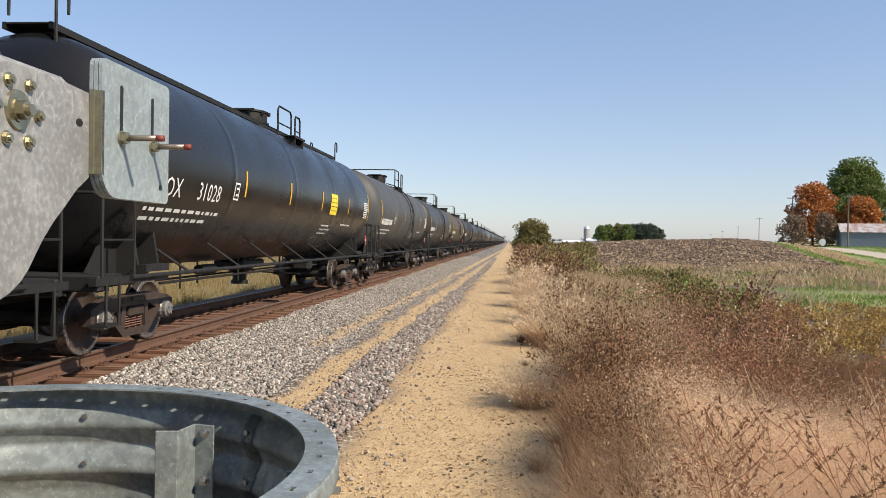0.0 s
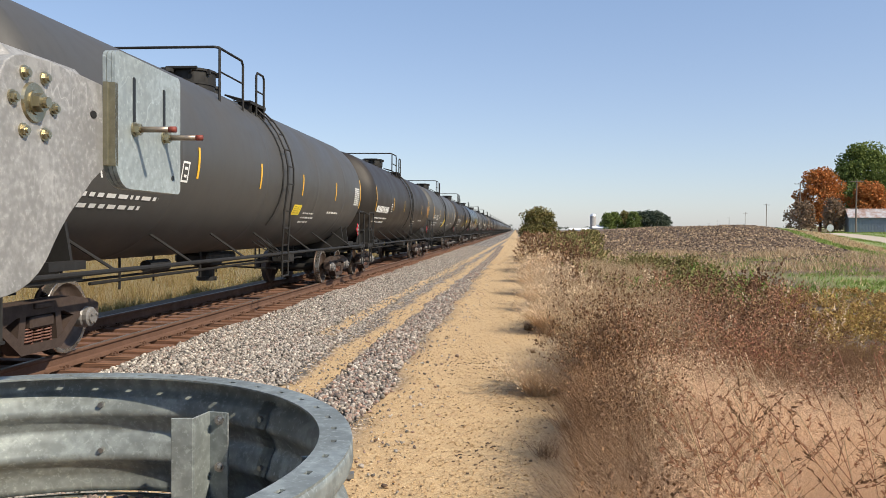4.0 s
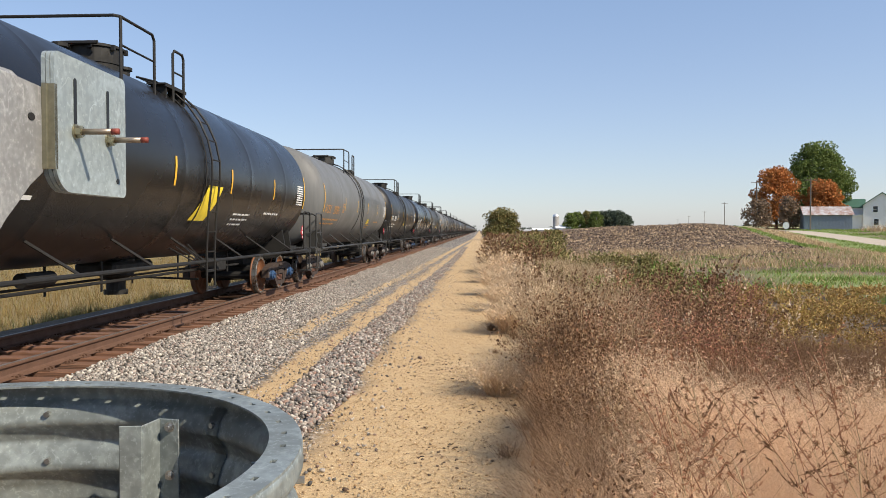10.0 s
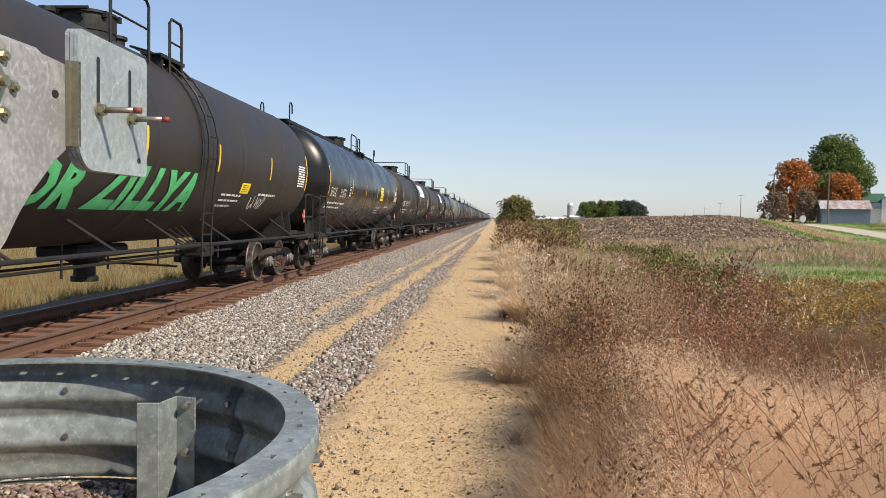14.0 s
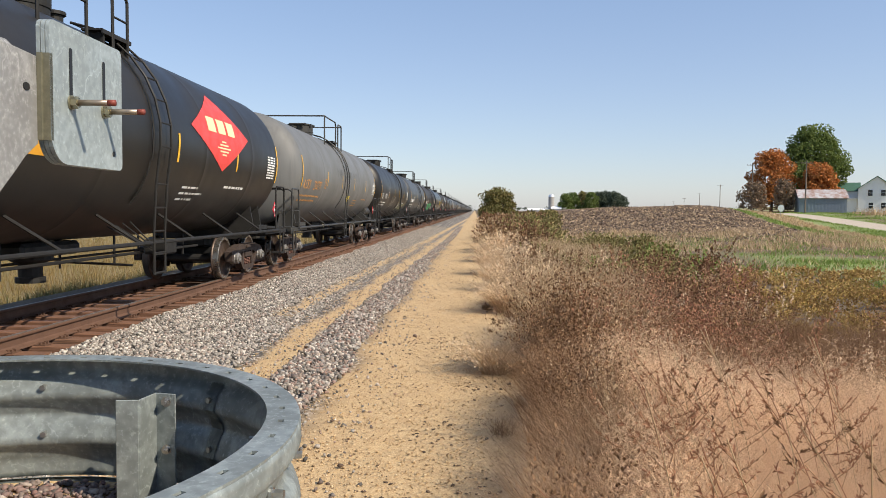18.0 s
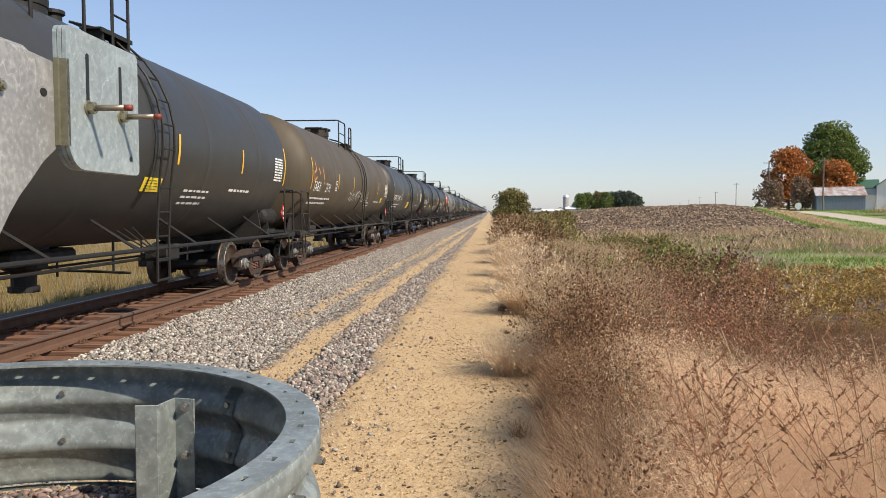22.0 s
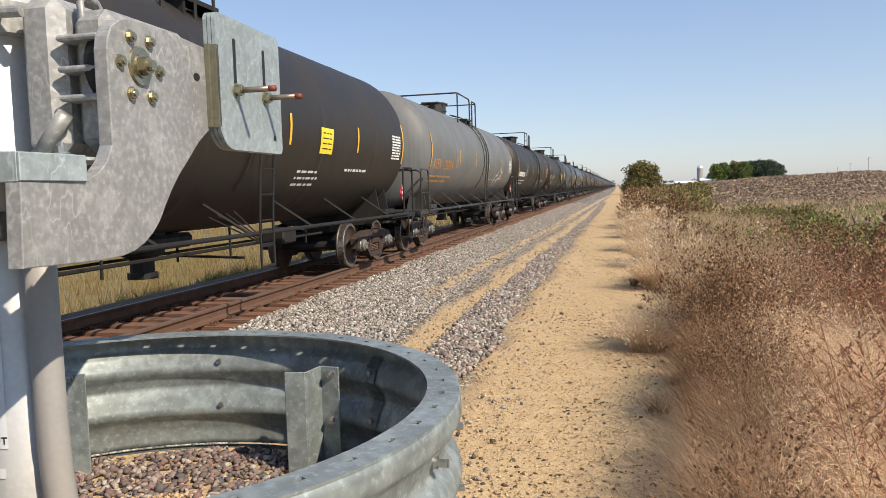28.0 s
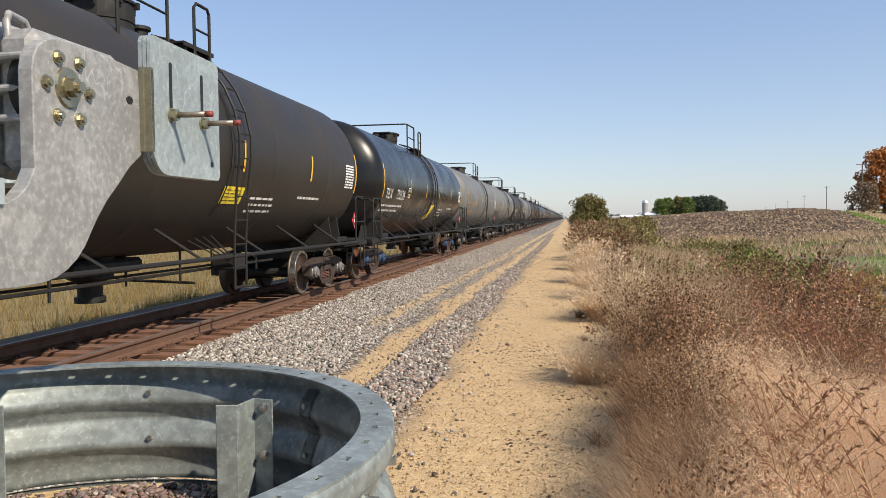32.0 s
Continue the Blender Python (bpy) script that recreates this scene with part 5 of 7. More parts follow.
CARS = [
    car_spec(BLK, BLACK_GLOSS, mid=0.48, text="SIOX 31028", walkway=True, hoop=False, has="full-length top walkway", decals=[("lined", 2.48, 2.2, 0.75, 0.55, PATCH_YELLOW)]),
    car_spec("dark grey", BROWN_BLACK, mid=-0.66, text="TILX 319513", decals=[("lined", 3.14, 2.1, 0.8, 0.28, PATCH_YELLOW), ("lean", -0.26, 1.75, 0.5, 0.5, PATCH_YELLOW)]),
    car_spec("mid grey", MID_GREY, mid=-0.80, ladder=-1.48, text="GATX 224820", decals=[("lean", -1.30, 1.7, 0.55, 0.55, PATCH_YELLOW)], tags=[(-3.00, 0.50, 1.95, 0.25, 0.03, SPRAY_WHITE)]),
    car_spec(BRN, BROWN_BLACK, mid=-0.35, panel=LETTER_ORANGE, reservoir=True),
    car_spec("mid grey", MID_GREY, mid=-0.69, text="GATX 224810", decals=[("lined", 1.21, 1.85, 0.6, 0.22, PATCH_YELLOW)]),
    car_spec("light grey streaked", LIGHT_GREY, mid=-0.45, ladder=0.34, text="ACFX 200800", wide=True, ink=LETTER_ORANGE, trim=DARK_GREY, decals=[("lined", 4.64, 1.85, 0.5, 0.2, PATCH_YELLOW)], tags=[(2.14, 6.14, 2.75, 0.5, 0.06, BLUE_GREY), (-3.56, -2.26, 2.0, 0.4, 0.03, SPRAY_WHITE)]),
    car_spec("dark grey", DARK_GREY, text="GATX 224945", mid=-0.15, ladder=0.87, reservoir=True, decals=[("lined", -0.25, 1.85, 0.6, 0.22, PATCH_YELLOW)]),
    car_spec(BLK, BLACK_GLOSS, text="TILX 732047", mid=-0.26, cap=BLUE_CAP, wheel=WHEEL_RUST, has="rust-red wheels and blue bearing caps"),
    car_spec(BLK, BLACK_SATIN, mid=-0.56, ladder=-0.78, text="CBTX 736830", decals=[("lined", -0.13, 1.9, 0.6, 0.24, PATCH_YELLOW)]),
    car_spec("light grey streaked", LIGHT_GREY, text="ACFX 200811", mid=-0.20, ladder=-0.51, ink=LETTER_ORANGE, trim=DARK_GREY, decals=[("lined", 1.92, 1.85, 0.5, 0.2, PATCH_YELLOW)], tags=[(-0.98, 7.52, 2.8, 0.5, 0.05, BLUE_GREY)]),
    car_spec(BLK, BLACK_GLOSS, text="GATX 229131", mid=-0.63, cap=BLUE_CAP, wheel=WHEEL_RUST, has="yellow slanted label and rust-red wheels", decals=[("lean", -0.13, 1.75, 0.75, 0.62, PATCH_YELLOW)]),
    car_spec(BRN, BROWN_BLACK, mid=-0.64, text="TCBX 197065", has="a white and pale blue sign", decals=[("sign", 1.46, 2.85, 2.9, 0.75, LETTER_WHITE), ("lined", 4.96, 1.95, 0.5, 0.2, PATCH_YELLOW)]),
    car_spec(BRN, BROWN_BLACK, mid=-1.56, ladder=-0.95, text="TCBX 196123", has="pale blue sign and white graffiti", decals=[("sign", 1.64, 2.85, 2.9, 0.75, LETTER_WHITE)], tags=[(-3.06, 0.34, 1.95, 0.6, 0.05, SPRAY_WHITE), (4.54, 5.54, 1.95, 0.4, 0.04, SPRAY_OLIVE)]),
    car_spec(BLK, BLACK_GLOSS, mid=0.02, text="SIOX 31071", walkway=True, hoop=False, has="full-length top walkway", reservoir=True, decals=[("lined", 2.44, 2.2, 0.75, 0.55, PATCH_YELLOW)]),
    car_spec(BRN, BROWN_BLACK, mid=0.07, ladder=0.98, text="CBTX 736021", has="large green graffiti", decals=[("lined", 2.97, 1.95, 0.5, 0.2, PATCH_YELLOW)], sprayed=[("THOR", -3.83, 1.82, 0.85, SPRAY_GREEN), ("ZILLYA", -0.68, 1.84, 0.9, SPRAY_GREEN)], tags=[(3.77, 4.77, 1.8, 0.3, 0.03, SPRAY_WHITE)]),
    car_spec("blue-grey", BLUE_GREY, mid=0.64, reservoir=True),
    car_spec(SAT, BLACK_SATIN, mid=0.82, text="TILX 199904", has="white and yellow graffiti", tags=[(-2.38, -0.78, 2.0, 0.6, 0.05, SPRAY_WHITE), (1.32, 5.82, 1.8, 0.5, 0.05, SPRAY_OLIVE)]),
    car_spec("light grey streaked", LIGHT_GREY, mid=-0.70, ladder=-0.54, text="ACFX 200797", wide=True, ink=LETTER_ORANGE, trim=DARK_GREY, reservoir=True, decals=[("lined", 0.40, 1.85, 0.5, 0.2, PATCH_YELLOW)], tags=[(-2.20, 2.80, 2.8, 0.35, 0.04, MID_GREY)]),
    car_spec(SAT, BLACK_SATIN, mid=-0.22, text="WWTX 112434", has="a large red diamond logo", decals=[("diamond", 3.70, 2.95, 3.2, 1.42, LOGO_RED), ("plain", -2.60, 2.12, 0.62, 0.46, PATCH_ORANGE)]),
    car_spec(SAT, BLACK_SATIN, mid=-1.82, text="CBTX 736826", decals=[("lined", -1.72, 1.8, 0.7, 0.25, PATCH_YELLOW)], tags=[(2.58, 3.58, 1.9, 0.3, 0.03, SPRAY_WHITE)]),
    car_spec("dark grey", DARK_GREY, mid=-0.40, ladder=0.47, text="GATX 226981", cap=BLUE_CAP, decals=[("lined", -1.10, 1.75, 0.95, 0.35, PATCH_YELLOW)]),
    car_spec("olive-brown", OLIVE, mid=-0.09, ladder=0.66, text="TAEX 2191", trim=BROWN_BLACK, has="white and orange graffiti", tags=[(-1.73, 2.37, 2.1, 0.4, 0.035, SPRAY_WHITE), (-7.33, -6.23, 2.6, 0.8, 0.06, SPRAY_ORANGE)], decals=[("lined", 5.77, 1.95, 0.4, 0.2, PATCH_YELLOW)]),
    car_spec("dark grey", DARK_GREY, mid=-0.08, text="GATX 222799", reservoir=True, decals=[("lined", 0.52, 1.85, 0.6, 0.2, PATCH_YELLOW)]),
    car_spec(BLK, BLACK_GLOSS, text="SIOX 31175", mid=-0.31, walkway=True, hoop=False, has="full-length top walkway", decals=[("lined", 2.49, 2.2, 0.75, 0.55, PATCH_YELLOW)]),
    car_spec("blue-grey streaked", BLUE_GREY, mid=-2.12, ladder=-0.89, text="TILX 190404", decals=[("lined", -0.22, 1.65, 0.7, 0.55, PATCH_YELLOW), ("lined", 2.88, 2.1, 0.6, 0.3, PATCH_YELLOW)], tags=[(-4.02, 0.48, 2.2, 0.7, 0.02, DARK_GREY)]),
    car_spec("brownish dark grey", BROWN_BLACK, mid=0.08, text="TILX 290431", decals=[("lined", 2.98, 2.1, 0.8, 0.5, PATCH_YELLOW)]),
    car_spec("dark red-brown", BROWN_BLACK, mid=0.42, panel=LETTER_ORANGE),
    car_spec("light grey", LIGHT_GREY, mid=-0.45, text="ACFX 200804", wide=True, ink=LETTER_ORANGE, trim=DARK_GREY, has="white graffiti and a faded orange number", tags=[(3.03, 5.03, 2.0, 0.6, 0.07, SPRAY_WHITE)]),
    car_spec("dark grey", BROWN_BLACK, mid=-0.71, ladder=0.59, text="TCBX 301075", decals=[("lined", 2.69, 2.2, 0.55, 0.42, PATCH_YELLOW)]),
    car_spec("light grey streaked", LIGHT_GREY, mid=-0.45, ladder=0.77, text="ACFX 200809", wide=True, ink=LETTER_ORANGE, trim=DARK_GREY, tags=[(0.79, 7.09, 2.8, 0.45, 0.04, DARK_GREY)]),
    car_spec("pale grey", LIGHT_GREY, mid=0.07, ladder=0.91, text="ITLC 30807", ink=LETTER_ORANGE, trim=DARK_GREY, reservoir=True, decals=[("lined", 2.27, 1.85, 0.5, 0.2, PATCH_YELLOW)]),
    car_spec(BLK, BLACK_GLOSS, mid=-0.70, text="TILX 732124", cap=BLUE_CAP, wheel=WHEEL_RUST, has="yellow slanted label and rust-red wheels", decals=[("lean", -0.19, 1.55, 0.6, 0.5, PATCH_YELLOW)]),
    car_spec(BRN, BROWN_BLACK, mid=0.43, ladder=1.31, decals=[("lined", 1.03, 1.8, 0.7, 0.25, PATCH_YELLOW)]),
    car_spec(SAT, BLACK_SATIN, mid=0.85),
]

AHEAD = [MID_GREY, DARK_GREY, OLIVE, BROWN_BLACK, BLACK_SATIN, BROWN_BLACK, DARK_GREY, BLACK_SATIN, LIGHT_GREY, BROWN_BLACK, BLACK_GLOSS, MID_GREY, DARK_GREY]
TRAIN = []


def build_train():
    """Every car with its place at 0 s: the near ones in full, those that stay far ahead in fewer parts."""
    for i, spec in enumerate(CARS):
        a, b = GAP_Y - SPEED * GAP_T[i], GAP_Y - SPEED * GAP_T[i + 1]
        spec["seed"] = 100 + i
        TRAIN.append((build_car(spec, a - b), (a + b) / 2))
    front = GAP_Y - SPEED * GAP_T[0]
    for k in range(44):
        paint = AHEAD[k % len(AHEAD)]
        words = paint.name.replace("_paint", "").replace("_", " ")
        spec = car_spec(words, paint, seed=300 + k, has="top platform")
        car = build_car(spec, 18.0, k < 4)
        TRAIN.append((car, front + 9.0 + 18.0 * k))


build_train()


def motions():
    """The train rolls past at a steady pace."""
    for car, y0 in TRAIN:
        walk(car, [(t, pose(TRACK_X, y0 + SPEED * t, RAIL_Z)) for t in (0.0, 8.0, 16.0, 24.0, 32.0)])
    # stalks nod in the wind, each with its own beat
    for dock, x, y, z, seed in SWAYING:
        beat, lag = 0.55 + 0.03 * (seed % 7), seed * 1.3
        rows = []
        for k in range(65):
            t = k * 0.5
            gust = 2.0 + 1.5 * math.sin(0.4 * t + 0.2 * x)
            rows.append((t, pose(x, y, z, 0.6 * gust * math.sin(6.28 * beat * t + lag + 1), gust * math.sin(6.28 * beat * t + lag), 0)))
        walk(dock, rows)


# ---- gate mechanism inside its steel ring ----
RING_C, RING_R, RING_TOP = (-1.527, 1.953), 0.896, 1.26
GRAVEL_Z = 0.855


def hexbolt(bm, m, r=0.014, head=0.012, washer=0.02, stud=0.012):
    def cyl(rr, z0, z1, seg):
        bmesh.ops.create_cone(bm, cap_ends=True, segments=seg, radius1=rr, radius2=rr, depth=z1 - z0, matrix=m @ Matrix.Translation((0, 0, (z0 + z1) / 2)))

    cyl(washer, 0, 0.004, 16)
    cyl(r, 0.004, 0.004 + head, 6)
    cyl(r * 0.58, 0.004 + head, 0.004 + head + stud, 10)


def build_ring():
    ring = thing("corrugated_steel_ring", "round galvanised corrugated steel retaining ring filled with gravel", "retaining ring", at=pose(RING_C[0], RING_C[1], 0))
    wave = []
    for k in range(3):
        top = RING_TOP - 0.42 * k
        wave += [(0.0, top), (0.008, top - 0.004), (0.010, top - 0.05), (-0.018, top - 0.085), (-0.032, top - 0.13), (0.0, top - 0.175), (0.008, top - 0.20), (-0.014, top - 0.235), (-0.032, top - 0.285), (0.0, top - 0.33), (0.010, top - 0.36), (0.008, top - 0.416)]
    seg = 112
    for k in range(3):
        rows = [(RING_R + o, z) for o, z in wave[12 * k:12 * k + 12]]
        fine = []
        for (r0, z0), (r1, z1) in zip(rows, rows[1:]):
            for q in range(3):
                u = q / 3
                u = u * u * (3 - 2 * u) if 1 < len(fine) < 27 else u
                fine.append((r0 + (r1 - r0) * u, z0 + (z1 - z0) * q / 3))
        fine.append(rows[-1])
        prof = fine + [(r - 0.005, z) for r, z in reversed(fine)]
        bm = bmesh.new()
        lathe(bm, prof, seg, closed=True)
        bmesh.ops.recalc_face_normals(bm, faces=bm.faces[:])
        part("ring_course", bm, GALV_RING, ring, smooth=True)
    # inward top flange with oblong holes
    bm = bmesh.new()
    n_hole = 44
    r_out, r_in, ra, rb = RING_R + 0.006, RING_R - 0.075, RING_R - 0.03, RING_R - 0.044
    z1, z0 = RING_TOP + 0.004, RING_TOP - 0.002
    cells = n_hole * 5

    def pt(r, a, z):
        return bm.verts.new((r * math.cos(a), r * math.sin(a), z))

    for i in range(cells):
        a0, a1 = 2 * math.pi * i / cells, 2 * math.pi * (i + 1) / cells
        spans = [(r_in, r_out)] if i % 5 else [(r_in, rb), (ra, r_out)]
        for lo, hi in spans:
            t = [pt(lo, a0, z1), pt(hi, a0, z1), pt(hi, a1, z1), pt(lo, a1, z1)]
            u = [pt(lo, a0, z0), pt(hi, a0, z0), pt(hi, a1, z0), pt(lo, a1, z0)]
            bm.faces.new(t)
            bm.faces.new(u[::-1])
            for p, q in ((0, 1), (1, 2), (2, 3), (3, 0)):
                bm.faces.new((t[q], t[p], u[p], u[q]))
    bmesh.ops.remove_doubles(bm, verts=bm.verts[:], dist=0.0002)
    part("flange", bm, GALV_RING, ring, "inward top flange with oblong holes")
    # lapped joint, bolts on the outside
    for a in (math.radians(57), math.radians(177), math.radians(297)):
        bm = bmesh.new()
        for k, (o, z) in enumerate(wave[2:12]):
            if k:
                po, pz = wave[1 + k]
                pts = [((RING_R + q - 0.012) * math.cos(a + d), (RING_R + q - 0.012) * math.sin(a + d), w) for d in (-0.03, 0.03) for q, w in ((po, pz), (o, z))]
                v = [bm.verts.new(p) for p in (pts[0], pts[1], pts[3], pts[2])]
                bm.faces.new(v)
        bmesh.ops.solidify(bm, geom=bm.faces[:], thickness=0.004)
        part("lap_joint", bm, GALV_RING, ring)
    for a in (-4, 13, 57, 100, 177, 240, 297):
        for z in (RING_TOP - 0.10, RING_TOP - 0.26):
            c, s = math.cos(radians(a)), math.sin(radians(a))
            bm = bmesh.new()
            rod(bm, ((RING_R - 0.045) * c, (RING_R - 0.045) * s, z), ((RING_R + 0.012) * c, (RING_R + 0.012) * s, z), 0.010, 6)
            rod(bm, ((RING_R - 0.02) * c, (RING_R - 0.02) * s, z), ((RING_R - 0.012) * c, (RING_R - 0.012) * s, z), 0.014, 12)
            part("ring_bolt", bm, BOLT_STEEL, ring)
    # folded posts bolted inside

    def post(name_label, plates, bolts):
        p = None
        for x0, y0, x1, y1 in plates:
            bm = bmesh.new()
            d = Vector((x1 - x0, y1 - y0, 0))
            rot = Matrix.Rotation(math.atan2(d.y, d.x), 4, "Z")
            box(bm, (x0 + x1) / 2 - RING_C[0], (y0 + y1) / 2 - RING_C[1], 0.93, d.length, 0.006, 0.50, rot, 0.002)
            q = part("post_flange" if p else "ring_post", bm, GALV_RING, p or ring, "" if p else name_label)
            p = p or q
        for bx, by, bz in bolts:
            bm = bmesh.new()
            hexbolt(bm, Matrix.Translation((bx - RING_C[0], by - RING_C[1], bz)) @ Matrix.Rotation(math.pi / 2, 4, "X"), 0.011, 0.012, 0.016, 0.008)
            part("post_bolt", bm, BOLT_STEEL, p)

    post("folded galvanised post bolted inside the ring", [(-1.318, 2.575, -1.25, 2.585), (-1.25, 2.585, -1.235, 2.68), (-1.235, 2.68, -1.165, 2.665)], [(-1.197, 2.668, 1.155), (-1.197, 2.668, 1.00)])
    post("folded galvanised post bolted inside the ring", [(-2.109, 2.46, -1.995, 2.49), (-2.109, 2.46, -2.13, 2.54)], [(-2.04, 2.47, 1.165)])
    post("folded galvanised post bolted inside the ring", [(-0.80, 2.23, -0.745, 2.25)], [])
    # fill
    bm = bmesh.new()
    lathe(bm, [(0.0, GRAVEL_Z - 0.02), (0.4, GRAVEL_Z - 0.015), (RING_R - 0.03, GRAVEL_Z - 0.02), (RING_R - 0.03, 0.0)], 40)
    fill = part("gravel_fill", bm, GROUND, None)
    fill.matrix_world = pose(RING_C[0], RING_C[1], 0)
    tagged(fill, "sand and gravel filling inside the steel ring", "gravel", kind="stuff")
    rng = np.random.default_rng(8)
    n = 6200
    r, a = (RING_R - 0.07) * np.sqrt(rng.random(n)), rng.uniform(0, 2 * np.pi, n)
    s = rng.uniform(0.014, 0.036, n)
    keep = (np.hypot(r * np.cos(a) - 0.02, r * np.sin(a)) > 0.38) | (rng.random(n) < 0.12)
    spots = np.c_[RING_C[0] + r * np.cos(a), RING_C[1] + r * np.sin(a), GRAVEL_Z - 0.012 + 0.3 * s * rng.random(n), s][keep]
    scatter_stones("ring_gravel", "mixed pink and grey stones inside the ring", spots, STONE_RING, 9)
    m = 3600
    r, a = 0.42 * np.sqrt(rng.random(m)), rng.uniform(0, 2 * np.pi, m)
    s = rng.uniform(0.006, 0.02, m)
    spots = np.c_[RING_C[0] + 0.02 + r * np.cos(a), RING_C[1] + r * np.sin(a), GRAVEL_Z - 0.014 + 0.05 * (1 - r / 0.42) + 0.3 * s, s]
    scatter_stones("ring_sand", "tan sand and grit heaped inside the ring", spots, STONE_TAN, 10)


build_ring()


def build_gate():
    """Crossing gate: mast, drive housing, arm plate with its slotted adapter."""
    gate = thing("crossing_gate_mechanism", "grey metal crossing gate drive on a silver mast", "crossing gate", at=pose(0, 0, 0))
    mx, my, mr = -1.755, 1.95, 0.086
    bm = bmesh.new()
    lathe(bm, [(0.0, GRAVEL_Z - 0.3), (mr + 0.006, GRAVEL_Z - 0.3), (mr + 0.006, 1.10), (mr, 1.115), (mr, 3.9), (0.0, 3.9)], 40, m=Matrix.Translation((mx, my, 0)))
    part("mast", bm, ALU_PAINT, gate, "silver-grey steel mast", True)

    def on_mast(vx, z, mid, lift):
        a = radians(mid) + vx / (mr + lift)
        return mx + (mr + lift) * math.cos(a), my + (mr + lift) * math.sin(a), z

    bm = bmesh.new()
    cols = [[bm.verts.new(on_mast(-0.046 + 0.092 * i / 10, z, -104, 0.002)) for z in (1.148, 1.635)] for i in range(11)]
    for a, b in zip(cols, cols[1:]):
        bm.faces.new((a[0], b[0], b[1], a[1]))
    sign = part("number_strip", bm, SIGN_WHITE, gate, "white vertical strip with black figures")
    z = 1.555
    for ch in "372 390 R":
        if ch == " ":
            z -= 0.020
            continue
        size = 0.070 if ch == "R" else 0.064
        vs, fs = text_mesh(ch, size, 0.035)
        put("figure", mesh_of("figure", [on_mast(vx * 1.1, z + vy, -104, 0.003) for vx, vy, _ in vs], fs, SIGN_BLACK), sign)
        z -= 0.049
    for txt, zz in (("DME", 1.604), ("USDOT", 1.168)):
        vs, fs = text_mesh(txt, 0.026, 0.02)
        put("figure", mesh_of("figure", [on_mast(vx, zz + vy, -104, 0.003) for vx, vy, _ in vs], fs, SIGN_BLACK), sign)
    bm = bmesh.new()
    cols = [[bm.verts.new(on_mast(-0.035 + 0.07 * i / 6, z, -100, 0.008)) for z in (1.075, 1.10)] for i in range(7)]
    for a, b in zip(cols, cols[1:]):
        bm.faces.new((a[0], b[0], b[1], a[1]))
    part("maker_label", bm, SIGN_WHITE, gate)
    bm = bmesh.new()
    lathe(bm, [(mr, 2.155), (mr + 0.03, 2.16), (mr + 0.03, 2.235), (mr, 2.24)], 32, m=Matrix.Translation((mx, my, 0)))
    rod(bm, (mx + 0.02, my - 0.105, 2.2), (mx + 0.17, my - 0.105, 2.195), 0.014, 10)
    rod(bm, (mx - 0.12, my - 0.10, 2.21), (mx + 0.10, my - 0.115, 2.205), 0.03, 12)
    part("mast_clamp", bm, ALU_CAST, gate, "cast clamp collar")
    # conduit and cable beside the mast
    bm = bmesh.new()
    cx, cy = mx + 0.118, my - 0.045
    tube(bm, [(cx, cy, 1.8), (cx, cy, 1.45), (cx + 0.002, cy, 1.22), (cx + 0.008, cy, 1.08), (cx + 0.022, cy, 0.96), (cx + 0.03, cy, 0.8)], 0.038, 20)
    part("conduit", bm, GREY_PVC, gate, "grey plastic conduit", True)
    bm = bmesh.new()
    tube(bm, [(mx + 0.05, my - 0.10, 1.80), (mx - 0.02, my - 0.125, 1.765), (mx - 0.07, my - 0.12, 1.72), (mx - 0.098, my - 0.10, 1.64), (mx - 0.118, my - 0.085, 1.5), (mx - 0.115, my - 0.085, 1.3), (mx - 0.125, my - 0.085, 0.85)], 0.006, 8)
    part("cable", bm, BLACK_RUBBER, gate, "black cable", True)
    bm = bmesh.new()
    box(bm, mx + 0.01, my - 0.085, 1.70, 0.12, 0.06, 0.07, bevel=0.008)
    part("cable_entry", bm, ALU_CAST, gate)
    # drive housing
    bm = bmesh.new()
    box(bm, -1.5575, 2.04, 2.045, 0.117, 0.38, 0.37, bevel=0.03)
    part("drive_housing", bm, ALU_CAST, gate, "cast aluminium drive housing")
    bm = bmesh.new()
    box(bm, -1.442, 2.06, 2.035, 0.114, 0.36, 0.33, bevel=0.03)
    for z in (1.99, 2.055, 2.125):
        box(bm, -1.442, 1.868, z, 0.112, 0.065, 0.014, bevel=0.005)
    part("housing_rib", bm, ALU_CAST, gate, "ribbed side casting")
    bm = bmesh.new()
    rod(bm, (-1.565, 1.84, 1.86), (-1.485, 1.84, 1.955), 0.018, 14)
    part("cast_boss", bm, ALU_CAST, gate, "sloping cast boss", True)
    bm = bmesh.new()
    lathe(bm, [(0.0, -0.05), (0.085, -0.05), (0.095, -0.02), (0.095, 0.0), (0.0, 0.0)], 28, "x", Matrix.Translation((-1.383, 1.93, 2.066)))
    part("shaft_seal", bm, RUNNING_GEAR, gate, "dark shaft flange")
    bm = bmesh.new()
    tube(bm, [(-1.47, 1.90, 2.12), (-1.47, 1.895, 2.215), (-1.475, 1.91, 2.235), (-1.49, 1.98, 2.235), (-1.49, 2.0, 2.21), (-1.49, 2.0, 2.15)], 0.009, 8)
    part("lift_handle", bm, ALU_CAST, gate, "bent bar handle on the housing", True)
    # bracket
    bm = bmesh.new()
    box(bm, -1.56, 1.524, 1.822, 0.44, 0.010, 0.058, bevel=0.002)
    box(bm, -1.56, 1.60, 1.846, 0.44, 0.15, 0.009, bevel=0.002)
    box(bm, -1.337, 1.612, 1.822, 0.008, 0.186, 0.055, bevel=0.002)
